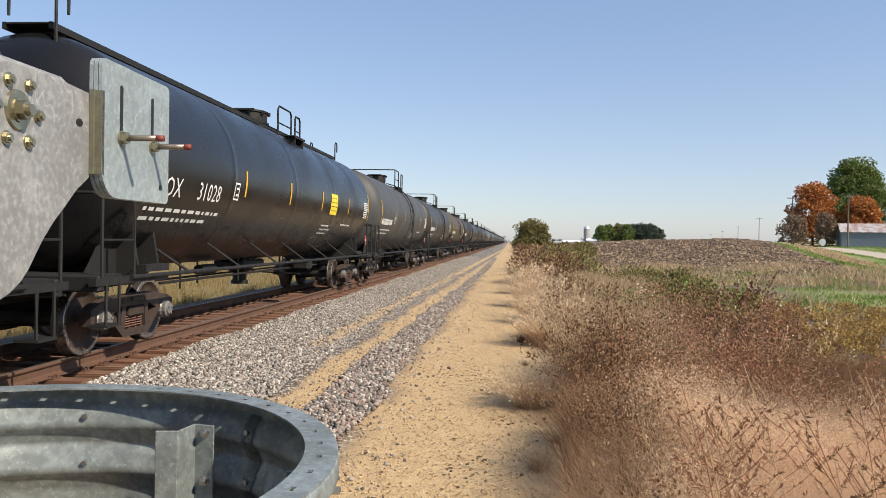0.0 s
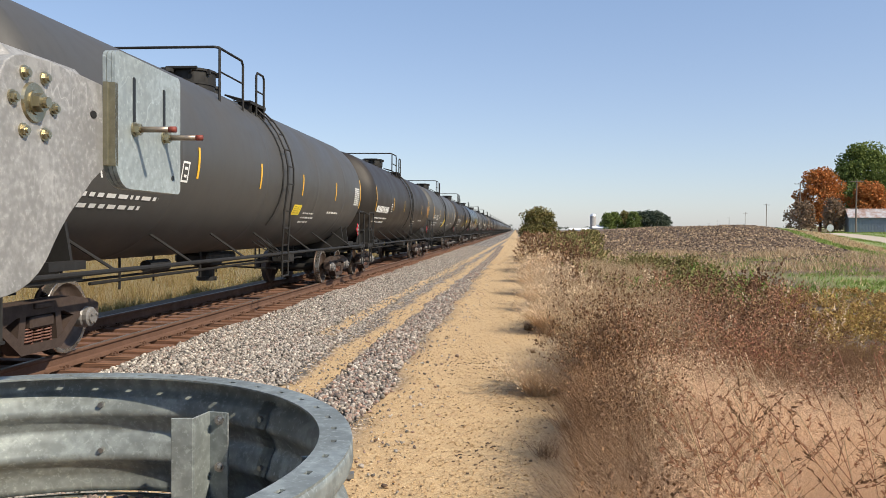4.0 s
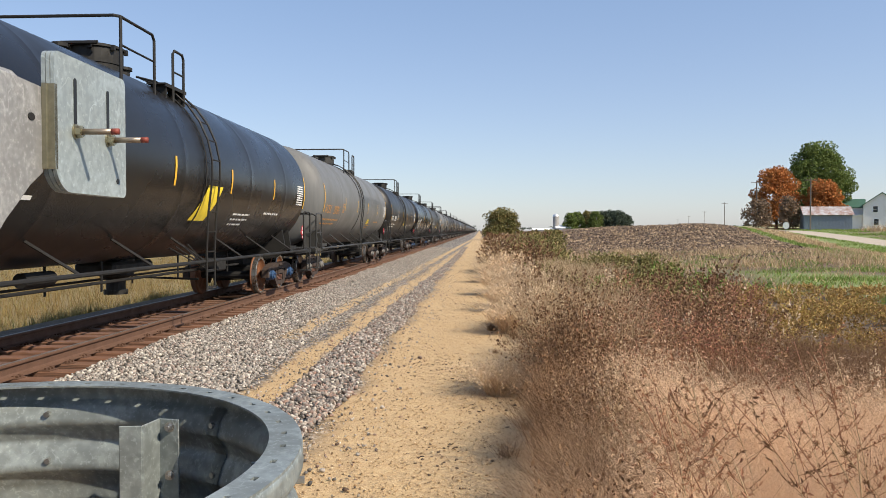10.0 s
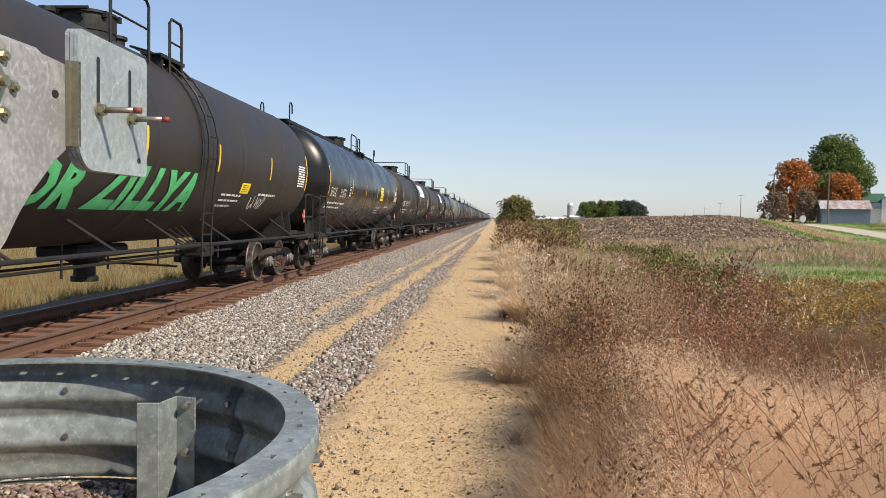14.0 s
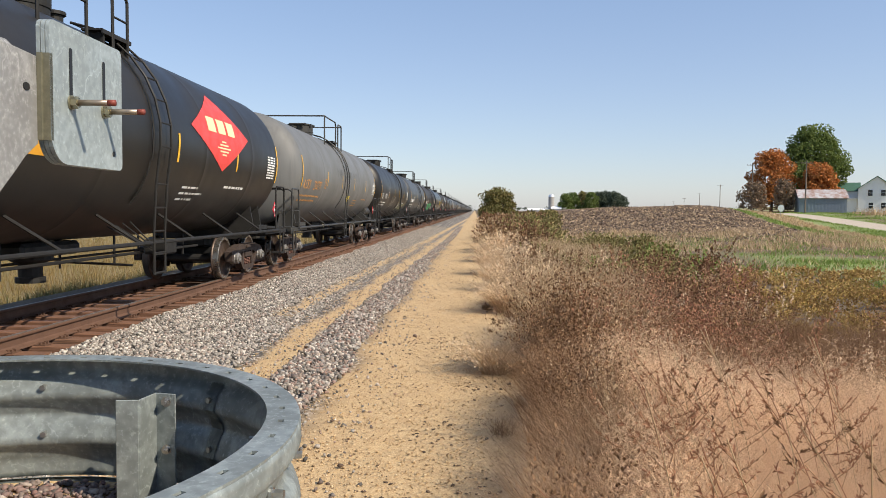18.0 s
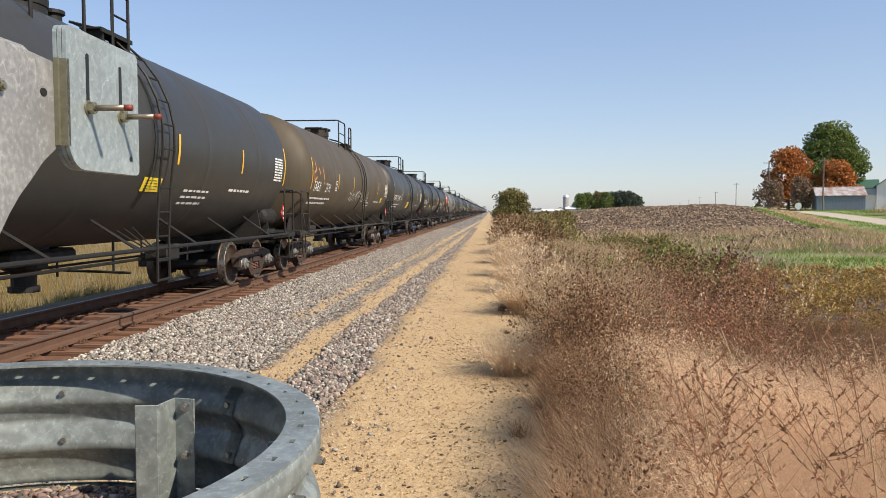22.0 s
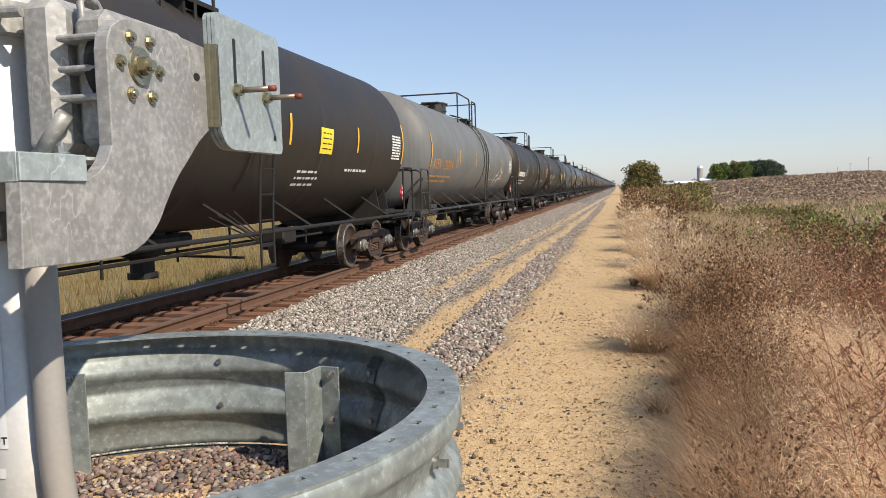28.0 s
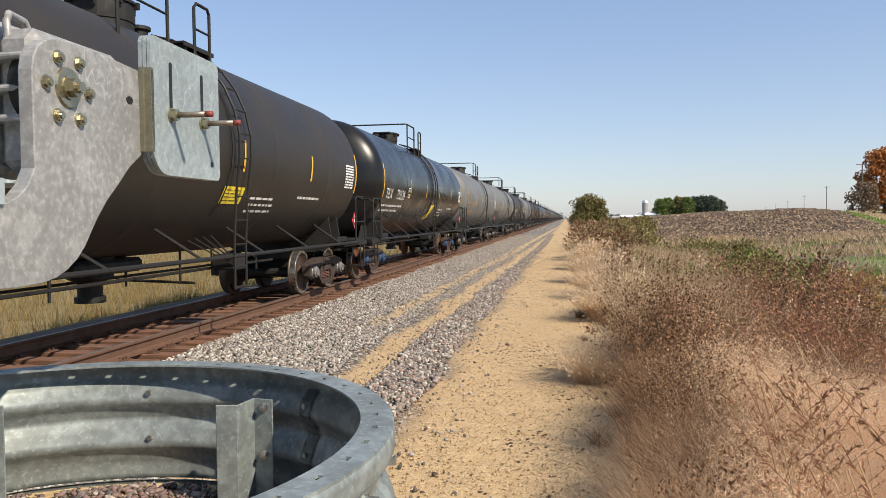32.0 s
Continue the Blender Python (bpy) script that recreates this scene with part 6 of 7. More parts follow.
    box(bm, -1.56, 1.80, 1.846, 0.36, 0.30, 0.009, bevel=0.002)
    part("bracket", bm, GALV_PLATE, gate, "bright galvanised angle bracket")
    for x, y in ((-1.43, 1.565), (-1.355, 1.66)):
        bm = bmesh.new()
        hexbolt(bm, Matrix.Translation((x, y, 1.851)), 0.010, 0.012, 0.015, 0.008)
        part("bracket_bolt", bm, BOLT_STEEL, gate)
    # arm plate: its face looks along +x
    hub = Vector((-1.347, 1.93, 2.066))
    m = Matrix.Translation(hub) @ Matrix.Rotation(radians(91.5), 4, "Z")
    outline = [(-0.122, -0.19), (-0.122, 0.02), (-0.115, 0.05), (-0.10, 0.075), (-0.07, 0.094), (-0.031, 0.104), (0.066, 0.109), (0.236, 0.102), (0.312, 0.098), (0.318, -0.127), (0.255, -0.165), (0.204, -0.209), (0.15, -0.252), (0.108, -0.294), (0.082, -0.325), (0.051, -0.364), (0.02, -0.392), (-0.019, -0.415), (-0.06, -0.430), (-0.105, -0.438), (-0.19, -0.441), (-0.417, -0.435), (-0.409, -0.271), (-0.25, -0.271), (-0.21, -0.265), (-0.175, -0.251), (-0.145, -0.227)]
    bm = bmesh.new()
    prism(bm, outline, 0.034, m)
    es = [e for e in bm.edges if abs((e.verts[0].co - e.verts[1].co).x) < 0.012]
    bmesh.ops.bevel(bm, geom=es, offset=0.0025, segments=2, affect="EDGES", profile=0.5)
    part("arm_plate", bm, ALU_CAST, gate, "thick weathered metal arm plate")
    face = m @ Matrix.Rotation(math.pi / 2, 4, "X")
    for dx, dz in ((-0.035, 0.062), (0.042, 0.063), (-0.079, 0.0), (0.078, -0.002), (-0.041, -0.068), (0.041, -0.068)):
        bm = bmesh.new()
        hexbolt(bm, face @ Matrix.Translation((dx, dz, 0)) @ Matrix.Rotation(dx * 40, 4, "Z"), 0.0125, 0.008, 0.0165, 0.004)
        part("circle_bolt", bm, ZINC, gate)
    bm = bmesh.new()
    bmesh.ops.create_cone(bm, cap_ends=True, segments=32, radius1=0.047, radius2=0.044, depth=0.006, matrix=face @ Matrix.Translation((0, 0, 0.003)))
    washer = part("hub_washer", bm, ZINC, gate, "large zinc hub washer")
    bm = bmesh.new()
    hexbolt(bm, face @ Matrix.Translation((0, 0, 0.006)), 0.022, 0.016, 0.028, 0.012)
    part("hub_nut", bm, ZINC, washer, "zinc hub nut")
    bm = bmesh.new()
    bmesh.ops.create_cone(bm, cap_ends=True, segments=16, radius1=0.010, radius2=0.010, depth=0.003, matrix=face @ Matrix.Translation((0.262, 0.012, 0.001)) @ Matrix.Diagonal((1.5, 1, 1, 1)))
    part("notch", bm, RUNNING_GEAR, gate, "dark oblong notch")
    bm = bmesh.new()
    prism(bm, [(0.312, -0.118), (0.327, -0.118), (0.327, 0.108), (0.312, 0.108)], -0.012, m)
    prism(bm, [(0.3205, -0.118), (0.336, -0.118), (0.336, 0.108), (0.3205, 0.108)], -0.030, m)
    part("joining_angle", bm, AGED_ZINC, gate, "stained angle joining plate and adapter")
    # slotted adapter: three plates bolted together

    def rounded(u0, u1, z0, z1, rbl, r):
        pts = []
        for cu, cz, rr, a0 in ((u0 + rbl, z0 + rbl, rbl, 180), (u1 - r, z0 + r, r, 270), (u1 - r, z1 - r, r, 0), (u0 + r, z1 - r, r, 90)):
            pts += [(cu + rr * math.cos(radians(a0 + 15 * k)), cz + rr * math.sin(radians(a0 + 15 * k))) for k in range(7)]
        return pts

    for k in range(3):
        bm = bmesh.new()
        prism(bm, rounded(0.322, 0.752, -0.177, 0.198, 0.085, 0.022), 0.0105, m @ Matrix.Translation((0, -0.030 + 0.0125 * k, 0)))
        part("adapter_plate", bm, GALV_PLATE, gate, "bright galvanised slotted plate")
    for us in (0.43, 0.628):
        bm = bmesh.new()
        prism(bm, rounded(us - 0.008, us + 0.008, -0.01, 0.142, 0.007, 0.007), 0.0016, m @ Matrix.Translation((0, -0.0316, 0)))
        part("slot", bm, BLACK_RUBBER, gate, "narrow dark slot")
        nut = bmesh.new()
        tip = face @ Matrix.Translation((us, -0.006, 0.031))
        hexbolt(nut, tip, 0.017, 0.016, 0.021, 0.002)
        stud_nut = part("stud_nut", nut, ZINC, gate)
        bm = bmesh.new()
        bmesh.ops.create_cone(bm, cap_ends=True, segments=14, radius1=0.0085, radius2=0.0085, depth=0.085, matrix=tip @ Matrix.Translation((0, 0, 0.062)))
        part("stud", bm, STUD_STEEL, stud_nut, "threaded stud", True)
        bm = bmesh.new()
        bmesh.ops.create_cone(bm, cap_ends=True, segments=14, radius1=0.0088, radius2=0.0088, depth=0.02, matrix=tip @ Matrix.Translation((0, 0, 0.112)))
        part("stud_tip", bm, RED_TIP, stud_nut, "red painted stud end", True)
    # small dark disc set on the adapter's front face
    bm = bmesh.new()
    bmesh.ops.create_cone(bm, cap_ends=True, segments=12, radius1=0.008, radius2=0.008, depth=0.002, matrix=face @ Matrix.Translation((0.69, -0.128, 0.0312)))
    part("hole", bm, BLACK_RUBBER, gate)
    return gate


build_gate()

# ---- far land ----


def leaf_cloud(centres, radii, n, size, seed, squash=0.8):
    """Small leaf quads in clumps: verts and faces."""
    rng = np.random.default_rng(seed)
    verts, faces = [], []
    k = len(centres)
    which = rng.integers(0, k, n)
    d = rng.normal(size=(n, 3))
    d /= np.linalg.norm(d, axis=1)[:, None]
    rad = rng.random(n) ** 0.35
    p = np.array(centres)[which] + d * np.array(radii)[which, None] * rad[:, None] * np.array((1, 1, squash))
    a, b = rng.normal(size=(n, 3)), rng.normal(size=(n, 3))
    a /= np.linalg.norm(a, axis=1)[:, None]
    b -= a * (a * b).sum(1)[:, None]
    b /= np.linalg.norm(b, axis=1)[:, None]
    s = rng.uniform(0.6, 1.3, (n, 1)) * size
    v = np.stack([p - a * s, p + b * s * 0.6, p + a * s, p - b * s * 0.6], 1).reshape(-1, 3)
    f = np.arange(4 * n).reshape(-1, 4)
    return v.tolist(), f.tolist()


def build_tree(name, label, x, y, height, spread, leaf_mat, seed, leaves=3500, leaf=0.28, base=0.25, clumps=26, category="tree"):
    rng = random.Random(seed)
    z0 = ground_z(x, y) - 0.1
    tree = thing(name, label, category, at=pose(x, y, z0))
    bm = bmesh.new()
    top = height * 0.62
    tube(bm, [(0, 0, 0), (0.1, 0.05, top * 0.4), (0.05, -0.1, top)], height * 0.022, 8)
    cs, rs = [], []
    for i in range(clumps):
        h = height * (base + (1 - base) * (i + 0.5) / clumps)
        k = (h / height - base) / (1 - base)
        w = spread / 2 * math.sin(math.pi * min(1, 0.22 + 0.72 * k)) ** 0.7
        a = i * 2.4 + rng.uniform(-0.4, 0.4)
        r = w * rng.uniform(0.35, 0.85)
        c = (r * math.cos(a), r * math.sin(a), h * rng.uniform(0.93, 1.0))
        cs.append(c)
        rs.append(spread * rng.uniform(0.10, 0.19))
        if i % 2 == 0:
            tube(bm, [(0, 0, min(top, h * 0.55)), (c[0] * 0.5, c[1] * 0.5, h * 0.8), c], height * 0.006, 5)
    part("trunk", bm, BARK, tree)
    v, f = leaf_cloud(cs, rs, leaves, leaf, seed)
    put("crown", mesh_of("crown", v, f, leaf_mat), tree)
    return tree


def at_px(az_deg, dist):
    return -0.2 + dist * math.sin(radians(az_deg)), 0.28 + dist * math.cos(radians(az_deg))


def build_far():
    x, y = at_px(1.7, 150)
    build_tree("bush", "rounded olive-green bush beside the railway", x, y, 5.6, 8.2, LEAF_BUSH, 3, 9000, 0.2, 0.06, 60, "bush")
    for az, d, h, w, mat, nm, lb, seed in ((20.75, 185, 13.6, 11.0, LEAF_ORANGE, "maple_tree", "orange autumn maple beside the farm road", 11), (23.3, 205, 19.8, 17.0, LEAF_GREEN, "green_tree", "large dark green broadleaf tree behind the farm", 12), (23.6, 184, 10.0, 9.6, LEAF_ORANGE, "maple_tree", "smaller orange maple beside the shed", 13), (19.6, 178, 6.6, 7.4, LEAF_GREY, "shrub_tree", "thin grey-brown small tree beside the maple", 14), (21.5, 172, 7.0, 5.5, LEAF_GREY, "shrub_tree", "thin pale small tree beside the shed", 15)):
        x, y = at_px(az, d)
        build_tree(nm, lb, x, y, h, w, mat, seed, (26000 if mat is LEAF_GREEN else 11000) if mat is not LEAF_GREY else 1600, 0.28, 0.14 if mat is not LEAF_GREEN else 0.2, 52)
    for i, (az, h, mat) in enumerate(((6.7, 16.5, LEAF_GREEN), (7.3, 17.5, LEAF_GREEN), (8.1, 19, LEAF_BUSH), (8.8, 18, LEAF_GREEN), (9.5, 18.5, LEAF_CONIFER), (10.1, 19.5, LEAF_CONIFER), (10.8, 18.5, LEAF_CONIFER), (11.3, 15, LEAF_CONIFER))):
        x, y = at_px(6.7 + 0.86 * (az - 6.7), 640 + (i % 3) * 9)
        build_tree("windbreak_tree", "dark tree of the distant farm windbreak", x, y, h * 0.92, 14.5, mat, 40 + i, 3600, 0.6, 0.03, 60)["group"] = "farm windbreak"
    # silo and low farm buildings
    x, y = at_px(5.64, 640)
    silo = thing("silo", "tall concrete stave silo with a steel dome", "silo", at=pose(x, y, 0))
    bm = bmesh.new()
    lathe(bm, [(2.4, 0.0)] + [(2.4 + 0.03 * (i % 2), 0.6 * i) for i in range(1, 23)] + [(0.0, 13.4)], 24)
    part("stave_wall", bm, SILO_STAVE, silo)
    bm = bmesh.new()
    lathe(bm, [(2.5, 13.2), (2.3, 14.2), (1.6, 15.1), (0.7, 15.5), (0.0, 15.6)], 24)
    part("dome", bm, STEEL_DOME, silo, "bright steel dome", True)
    for az, w, h, roof in ((4.9, 22, 3.6, WHITE_SIDING), (6.15, 12, 6.0, WHITE_SIDING)):
        x, y = at_px(az, 640)
        barn = thing("barn", "low white farm building with a pale roof", "barn", at=pose(x, y, 0))
        bm = bmesh.new()
        box(bm, 0, 0, h * 0.3, w, 9, h * 0.6)
        part("wall", bm, WHITE_SIDING, barn)
        bm = bmesh.new()
        prism(bm, [(-5.2, h * 0.6), (0, h), (5.2, h * 0.6)], w + 0.6, Matrix.Translation((w / 2 + 0.3, 0, 0)) @ Matrix.Rotation(math.pi / 2, 4, "Z"))
        part("roof", bm, roof, barn)
    # distant woods on the skyline
    rng = np.random.default_rng(3)
    cs, rs = [], []
    for i in range(300):
        az = rng.uniform(-42, 52)
        x, y = at_px(az, rng.uniform(2100, 2600))
        cs.append((x, y, ground_z(x, y) + rng.uniform(2, 9)))
        rs.append(rng.uniform(6, 22))
    v, f = leaf_cloud(cs, rs, 9000, 2.6, 5, 0.4)
    tagged(new("far_woods", mesh_of("far_woods", v, f, LEAF_CONIFER)), "hazy line of woods on the far horizon", "woods", kind="stuff")
    # utility poles along the farm road
    for i, (az, d, h) in enumerate(((19.49, 178, 10.8), (17.42, 330, 11.4), (16.07, 480, 11.2), (15.03, 640, 11.2), (14.29, 820, 11.2), (13.7, 1050, 11), (22.85, 164, 10.2))):
        x, y = at_px(az, d)
        pole = thing("utility_pole", "grey wooden utility pole with a crossarm beside the farm road", "utility pole", "poles along the farm road", pose(x, y, ground_z(x, y) - 0.1))
        bm = bmesh.new()
        rod(bm, (0, 0, 0), (0, 0, h), 0.16, 10, 0.11)
        part("post", bm, POLE_WOOD, pole)
        bm = bmesh.new()
        box(bm, 0, -0.12, h - 0.5, 2.4, 0.1, 0.12)
        part("crossarm", bm, POLE_WOOD, pole)
        for k in (-1.1, -0.45, 0.45, 1.1):
            bm = bmesh.new()
            lathe(bm, [(0.0, 0), (0.05, 0.0), (0.06, 0.08), (0.03, 0.12), (0.0, 0.16)], 8, m=Matrix.Translation((k, -0.12, h - 0.44)))
            part("insulator", bm, GLASS_DARK, pole)
    # shed and house
    x, y = at_px(23.75, 172)
    shed = thing("shed", "blue-grey shed with a rusty tin roof", "shed", at=pose(x, y, ground_z(x, y) - 0.1, 0, 0, -14))
    bm = bmesh.new()
    box(bm, 0, 0, 1.5, 8.6, 6.0, 3.0)
    part("wall", bm, GREY_SIDING, shed)
    for i in range(34):
        bm = bmesh.new()
        box(bm, -4.2 + 8.4 * i / 33, -3.02, 1.5, 0.05, 0.05, 3.0)
        part("batten", bm, GREY_SIDING, shed)
    for s in (-1, 1):
        bm = bmesh.new()
        box(bm, 0, s * 1.62, 3.85, 9.2, 3.95, 0.08, Matrix.Rotation(-s * radians(27), 4, "X"))
        part("roof_sheet", bm, TIN_ROOF, shed, "rusty tin roof sheet")
    bm = bmesh.new()
    prism(bm, [(-3, 3.0), (3, 3.0), (0, 4.6)], 8.6, Matrix.Translation((4.3, 0, 0)) @ Matrix.Rotation(math.pi / 2, 4, "Z"))
    part("gable", bm, GREY_SIDING, shed)
    x, y = at_px(26.55, 206)
    house = thing("farmhouse", "white two-storey farmhouse with a green roof", "house", at=pose(x, y, ground_z(x, y) - 0.1, 0, 0, -24))
    for nm, cx, cy, sx, sy, h in (("main", 1.5, 0, 7.5, 9, 5.6), ("wing", -5.0, 1.5, 6.5, 6, 5.0)):
        bm = bmesh.new()
        box(bm, cx, cy, h / 2, sx, sy, h)
        part("wall", bm, WHITE_SIDING, house)
    bm = bmesh.new()
    prism(bm, [(-2.25, 5.6), (5.25, 5.6), (1.5, 8.3)], 9.0, Matrix.Translation((0, -4.5, 0)))
    part("gable", bm, WHITE_SIDING, house)
    for s in (-1, 1):
        bm = bmesh.new()
        box(bm, 1.5 + s * 1.95, 0, 7.0, 4.85, 9.8, 0.16, Matrix.Rotation(s * radians(35.8), 4, "Y"))
        part("roof", bm, GREEN_ROOF, house, "green shingled roof slope")
    for s in (-1, 1):
        bm = bmesh.new()
        box(bm, -5.2, 1.5 + s * 1.7, 6.1, 7.2, 4.1, 0.16, Matrix.Rotation(-s * radians(30), 4, "X"))
        part("roof", bm, GREEN_ROOF, house, "green shingled roof slope")
    bm = bmesh.new()
    prism(bm, [(-1.6, 5.0), (4.6, 5.0), (1.5, 6.9)], 6.5, Matrix.Translation((-1.75, 0, 0)) @ Matrix.Rotation(math.pi / 2, 4, "Z"))
    part("gable", bm, WHITE_SIDING, house)
    bm = bmesh.new()
    box(bm, -3.6, -2.6, 1.6, 3.4, 2.4, 3.2)
    box(bm, -3.6, -2.7, 3.3, 3.8, 2.9, 0.2)
    part("porch", bm, WHITE_SIDING, house)
    for wx, wz in ((0.2, 4.6), (2.8, 4.6), (0.4, 1.7), (2.9, 1.7)):
        bm = bmesh.new()
        for q in ((-0.5, 0, 0.08, 1.5), (0.5, 0, 0.08, 1.5), (0, 0.72, 1.08, 0.1), (0, -0.72, 1.08, 0.1), (0, 0, 1.0, 0.06)):
            box(bm, wx + q[0], -4.53, wz + q[1], q[2], 0.08, q[3])
        win = part("window", bm, WHITE_SIDING, house)
        bm = bmesh.new()
        box(bm, wx, -4.51, wz, 0.95, 0.04, 1.4)
        part("pane", bm, GLASS_DARK, win)
    # sign seen from behind by the road
    x, y = at_px(21.35, 128)
    sg = thing("road_sign", "bare metal back of a road sign on a post", "road sign", at=pose(x, y, ground_z(x, y) - 0.1, 0, 0, 10))
    bm = bmesh.new()
    rod(bm, (0, 0, 0), (0, 0, 2.1), 0.04, 6)
    part("post", bm, BOLT_STEEL, sg)
    bm = bmesh.new()
    prism(bm, [(0.55 * math.cos(radians(22.5 + 45 * i)), 1.5 + 0.55 * math.sin(radians(22.5 + 45 * i))) for i in range(8)], 0.02, Matrix.Translation((0, -0.05, 0)))
    part("plate", bm, GALV_PLATE, sg)
    # dark board fence between the maples and the shed
    x, y = at_px(20.1, 182)
    x2, y2 = at_px(22.4, 176)
    span = math.hypot(x2 - x, y2 - y)
    fence = thing("board_fence", "dark weathered board fence under the maple", "fence", at=pose(x, y, ground_z((x + x2) / 2, (y + y2) / 2) - 0.1, 0, 0, math.degrees(math.atan2(y2 - y, x2 - x))))
    for i in range(5):
        bm = bmesh.new()
        box(bm, span * i / 4, 0, 0.65, 0.14, 0.14, 1.3)
        part("post", bm, TIE_WOOD, fence)
    for z in (0.45, 0.8, 1.12):
        bm = bmesh.new()
        box(bm, span / 2, -0.09, z, span, 0.04, 0.16)
        part("rail", bm, TIE_WOOD, fence)


build_far()


def blades(name, label, spots, material, seed, height, width, lean=0.35, seg=3, droop=0.25, category="grass"):
    """Thin tapering bent blades. spots: x, y, z, scale."""
    rng = np.random.default_rng(seed)
    n = len(spots)
    h = rng.uniform(*height, n) * spots[:, 3]
    w = rng.uniform(*width, n)
    a, b = rng.uniform(0, 2 * np.pi, n), rng.uniform(0, 2 * np.pi, n)
    tilt = rng.uniform(0, lean, n)
    verts = np.zeros((n, 2 * seg + 1, 3))
    for k in range(seg + 1):
        t = k / seg
        off = h * (tilt * t + droop * rng.uniform(0.3, 1.0, n) * t * t)
        cx, cy = spots[:, 0] + off * np.cos(a), spots[:, 1] + off * np.sin(a)
        cz = spots[:, 2] + h * t * (1 - 0.18 * t * (tilt + droop))
        ww = w * (1 - t) * (0.65 + 0.35 * (1 - t)) / 2
        if k < seg:
            verts[:, 2 * k] = np.c_[cx - ww * np.cos(b), cy - ww * np.sin(b), cz]
            verts[:, 2 * k + 1] = np.c_[cx + ww * np.cos(b), cy + ww * np.sin(b), cz]
        else:
            verts[:, 2 * seg] = np.c_[cx, cy, cz]
    tri = []
    for k in range(seg - 1):
        i = 2 * k
        tri += [(i, i + 1, i + 3), (i, i + 3, i + 2)]
    tri.append((2 * seg - 2, 2 * seg - 1, 2 * seg))
    f = (np.array(tri)[None] + (np.arange(n) * (2 * seg + 1))[:, None, None]).reshape(-1, 3)
    me = bpy.data.meshes.new(name)
    me.vertices.add(n * (2 * seg + 1))
    me.vertices.foreach_set("co", verts.reshape(-1).astype(np.float32))
    me.loops.add(len(f) * 3)
    me.loops.foreach_set("vertex_index", f.reshape(-1).astype(np.int32))
    me.polygons.add(len(f))
    me.polygons.foreach_set("loop_start", np.arange(0, len(f) * 3, 3, dtype=np.int32))
    me.update(calc_edges=True)
    me.materials.append(material)
    return tagged(new(name, me), label, category, kind="stuff")


GZ = np.vectorize(ground_z)


def wild(seed, n, xlo, xhi, ylo, yhi, patch_size=1.2, power=1.0, want=0.0, shift=0.0):
    """Ground spots strewn in patches, thinning with distance."""
    rng = np.random.default_rng(seed)
    m = n * 3
    u = rng.random(m)
    y = ylo * (yhi / ylo) ** (u ** power)
    x = xlo + (xhi - xlo) * rng.random(m)
    p = np.array([noise.noise((a / patch_size, b / patch_size, shift)) for a, b in zip(x, y)])
    keep = np.argsort(-(p + rng.normal(0, 0.25, m)) if want == 0 else -(want * p + rng.normal(0, 0.25, m)))[:n]
    x, y, p = x[keep], y[keep], p[keep]
    return np.c_[x, y, GZ(x, y) - 0.02, 0.85 + 0.35 * np.clip(p + 0.3, 0, 1)]


def flecks(name, label, pts, size, material, seed, category="weeds", long=1.6, face=None, along=None):
    """Small leaf or seed flecks at points, each a turned lozenge."""
    rng = np.random.default_rng(seed)
    n = len(pts)
    a, b = rng.normal(size=(n, 3)), rng.normal(size=(n, 3))
    if along is not None:
        a = along + 0.75 * a
    a /= np.linalg.norm(a, axis=1)[:, None]
    if face is not None:
        up = np.array(face) + 0.75 * rng.normal(size=(n, 3))
        up /= np.linalg.norm(up, axis=1)[:, None]
        a -= up * (a * up).sum(1)[:, None]
        a /= np.linalg.norm(a, axis=1)[:, None]
        b = np.cross(up, a)
    b -= a * (a * b).sum(1)[:, None]
    b /= np.linalg.norm(b, axis=1)[:, None]
    s = rng.uniform(0.6, 1.4, (n, 1)) * np.reshape(size, (-1, 1))
    v = np.stack([pts - a * s * long / 2, pts + b * s / 2, pts + a * s * long / 2, pts - b * s / 2], 1).reshape(-1, 3)
    me = bpy.data.meshes.new(name)
    me.vertices.add(4 * n)
    me.vertices.foreach_set("co", v.reshape(-1).astype(np.float32))
    me.loops.add(4 * n)
    me.loops.foreach_set("vertex_index", np.arange(4 * n, dtype=np.int32))
    me.polygons.add(n)
    me.polygons.foreach_set("loop_start", np.arange(0, 4 * n, 4, dtype=np.int32))
    me.update(calc_edges=True)
    me.materials.append(material)
    return tagged(new(name, me), label, category, kind="stuff")


def bushy(seed, plants, per, height, spread, low=0.25):
    """Points of flecks filling loose rounded weed plants. plants: x, y, z, scale."""
    rng = np.random.default_rng(seed)
    n = len(plants)
    h = rng.uniform(*height, n) * plants[:, 3]
    w = rng.uniform(*spread, n) * plants[:, 3]
    k = low + (1 - low) * rng.random((n, per)) ** 0.8
    ang, r = rng.uniform(0, 2 * np.pi, (n, per)), rng.random((n, per)) ** 0.5
    r = r * w[:, None] * np.sin(np.pi * np.clip(0.15 + 0.8 * k, 0, 1)) ** 0.6
    return np.stack([plants[:, 0, None] + r * np.cos(ang), plants[:, 1, None] + r * np.sin(ang), plants[:, 2, None] + h[:, None] * k], 2).reshape(-1, 3)


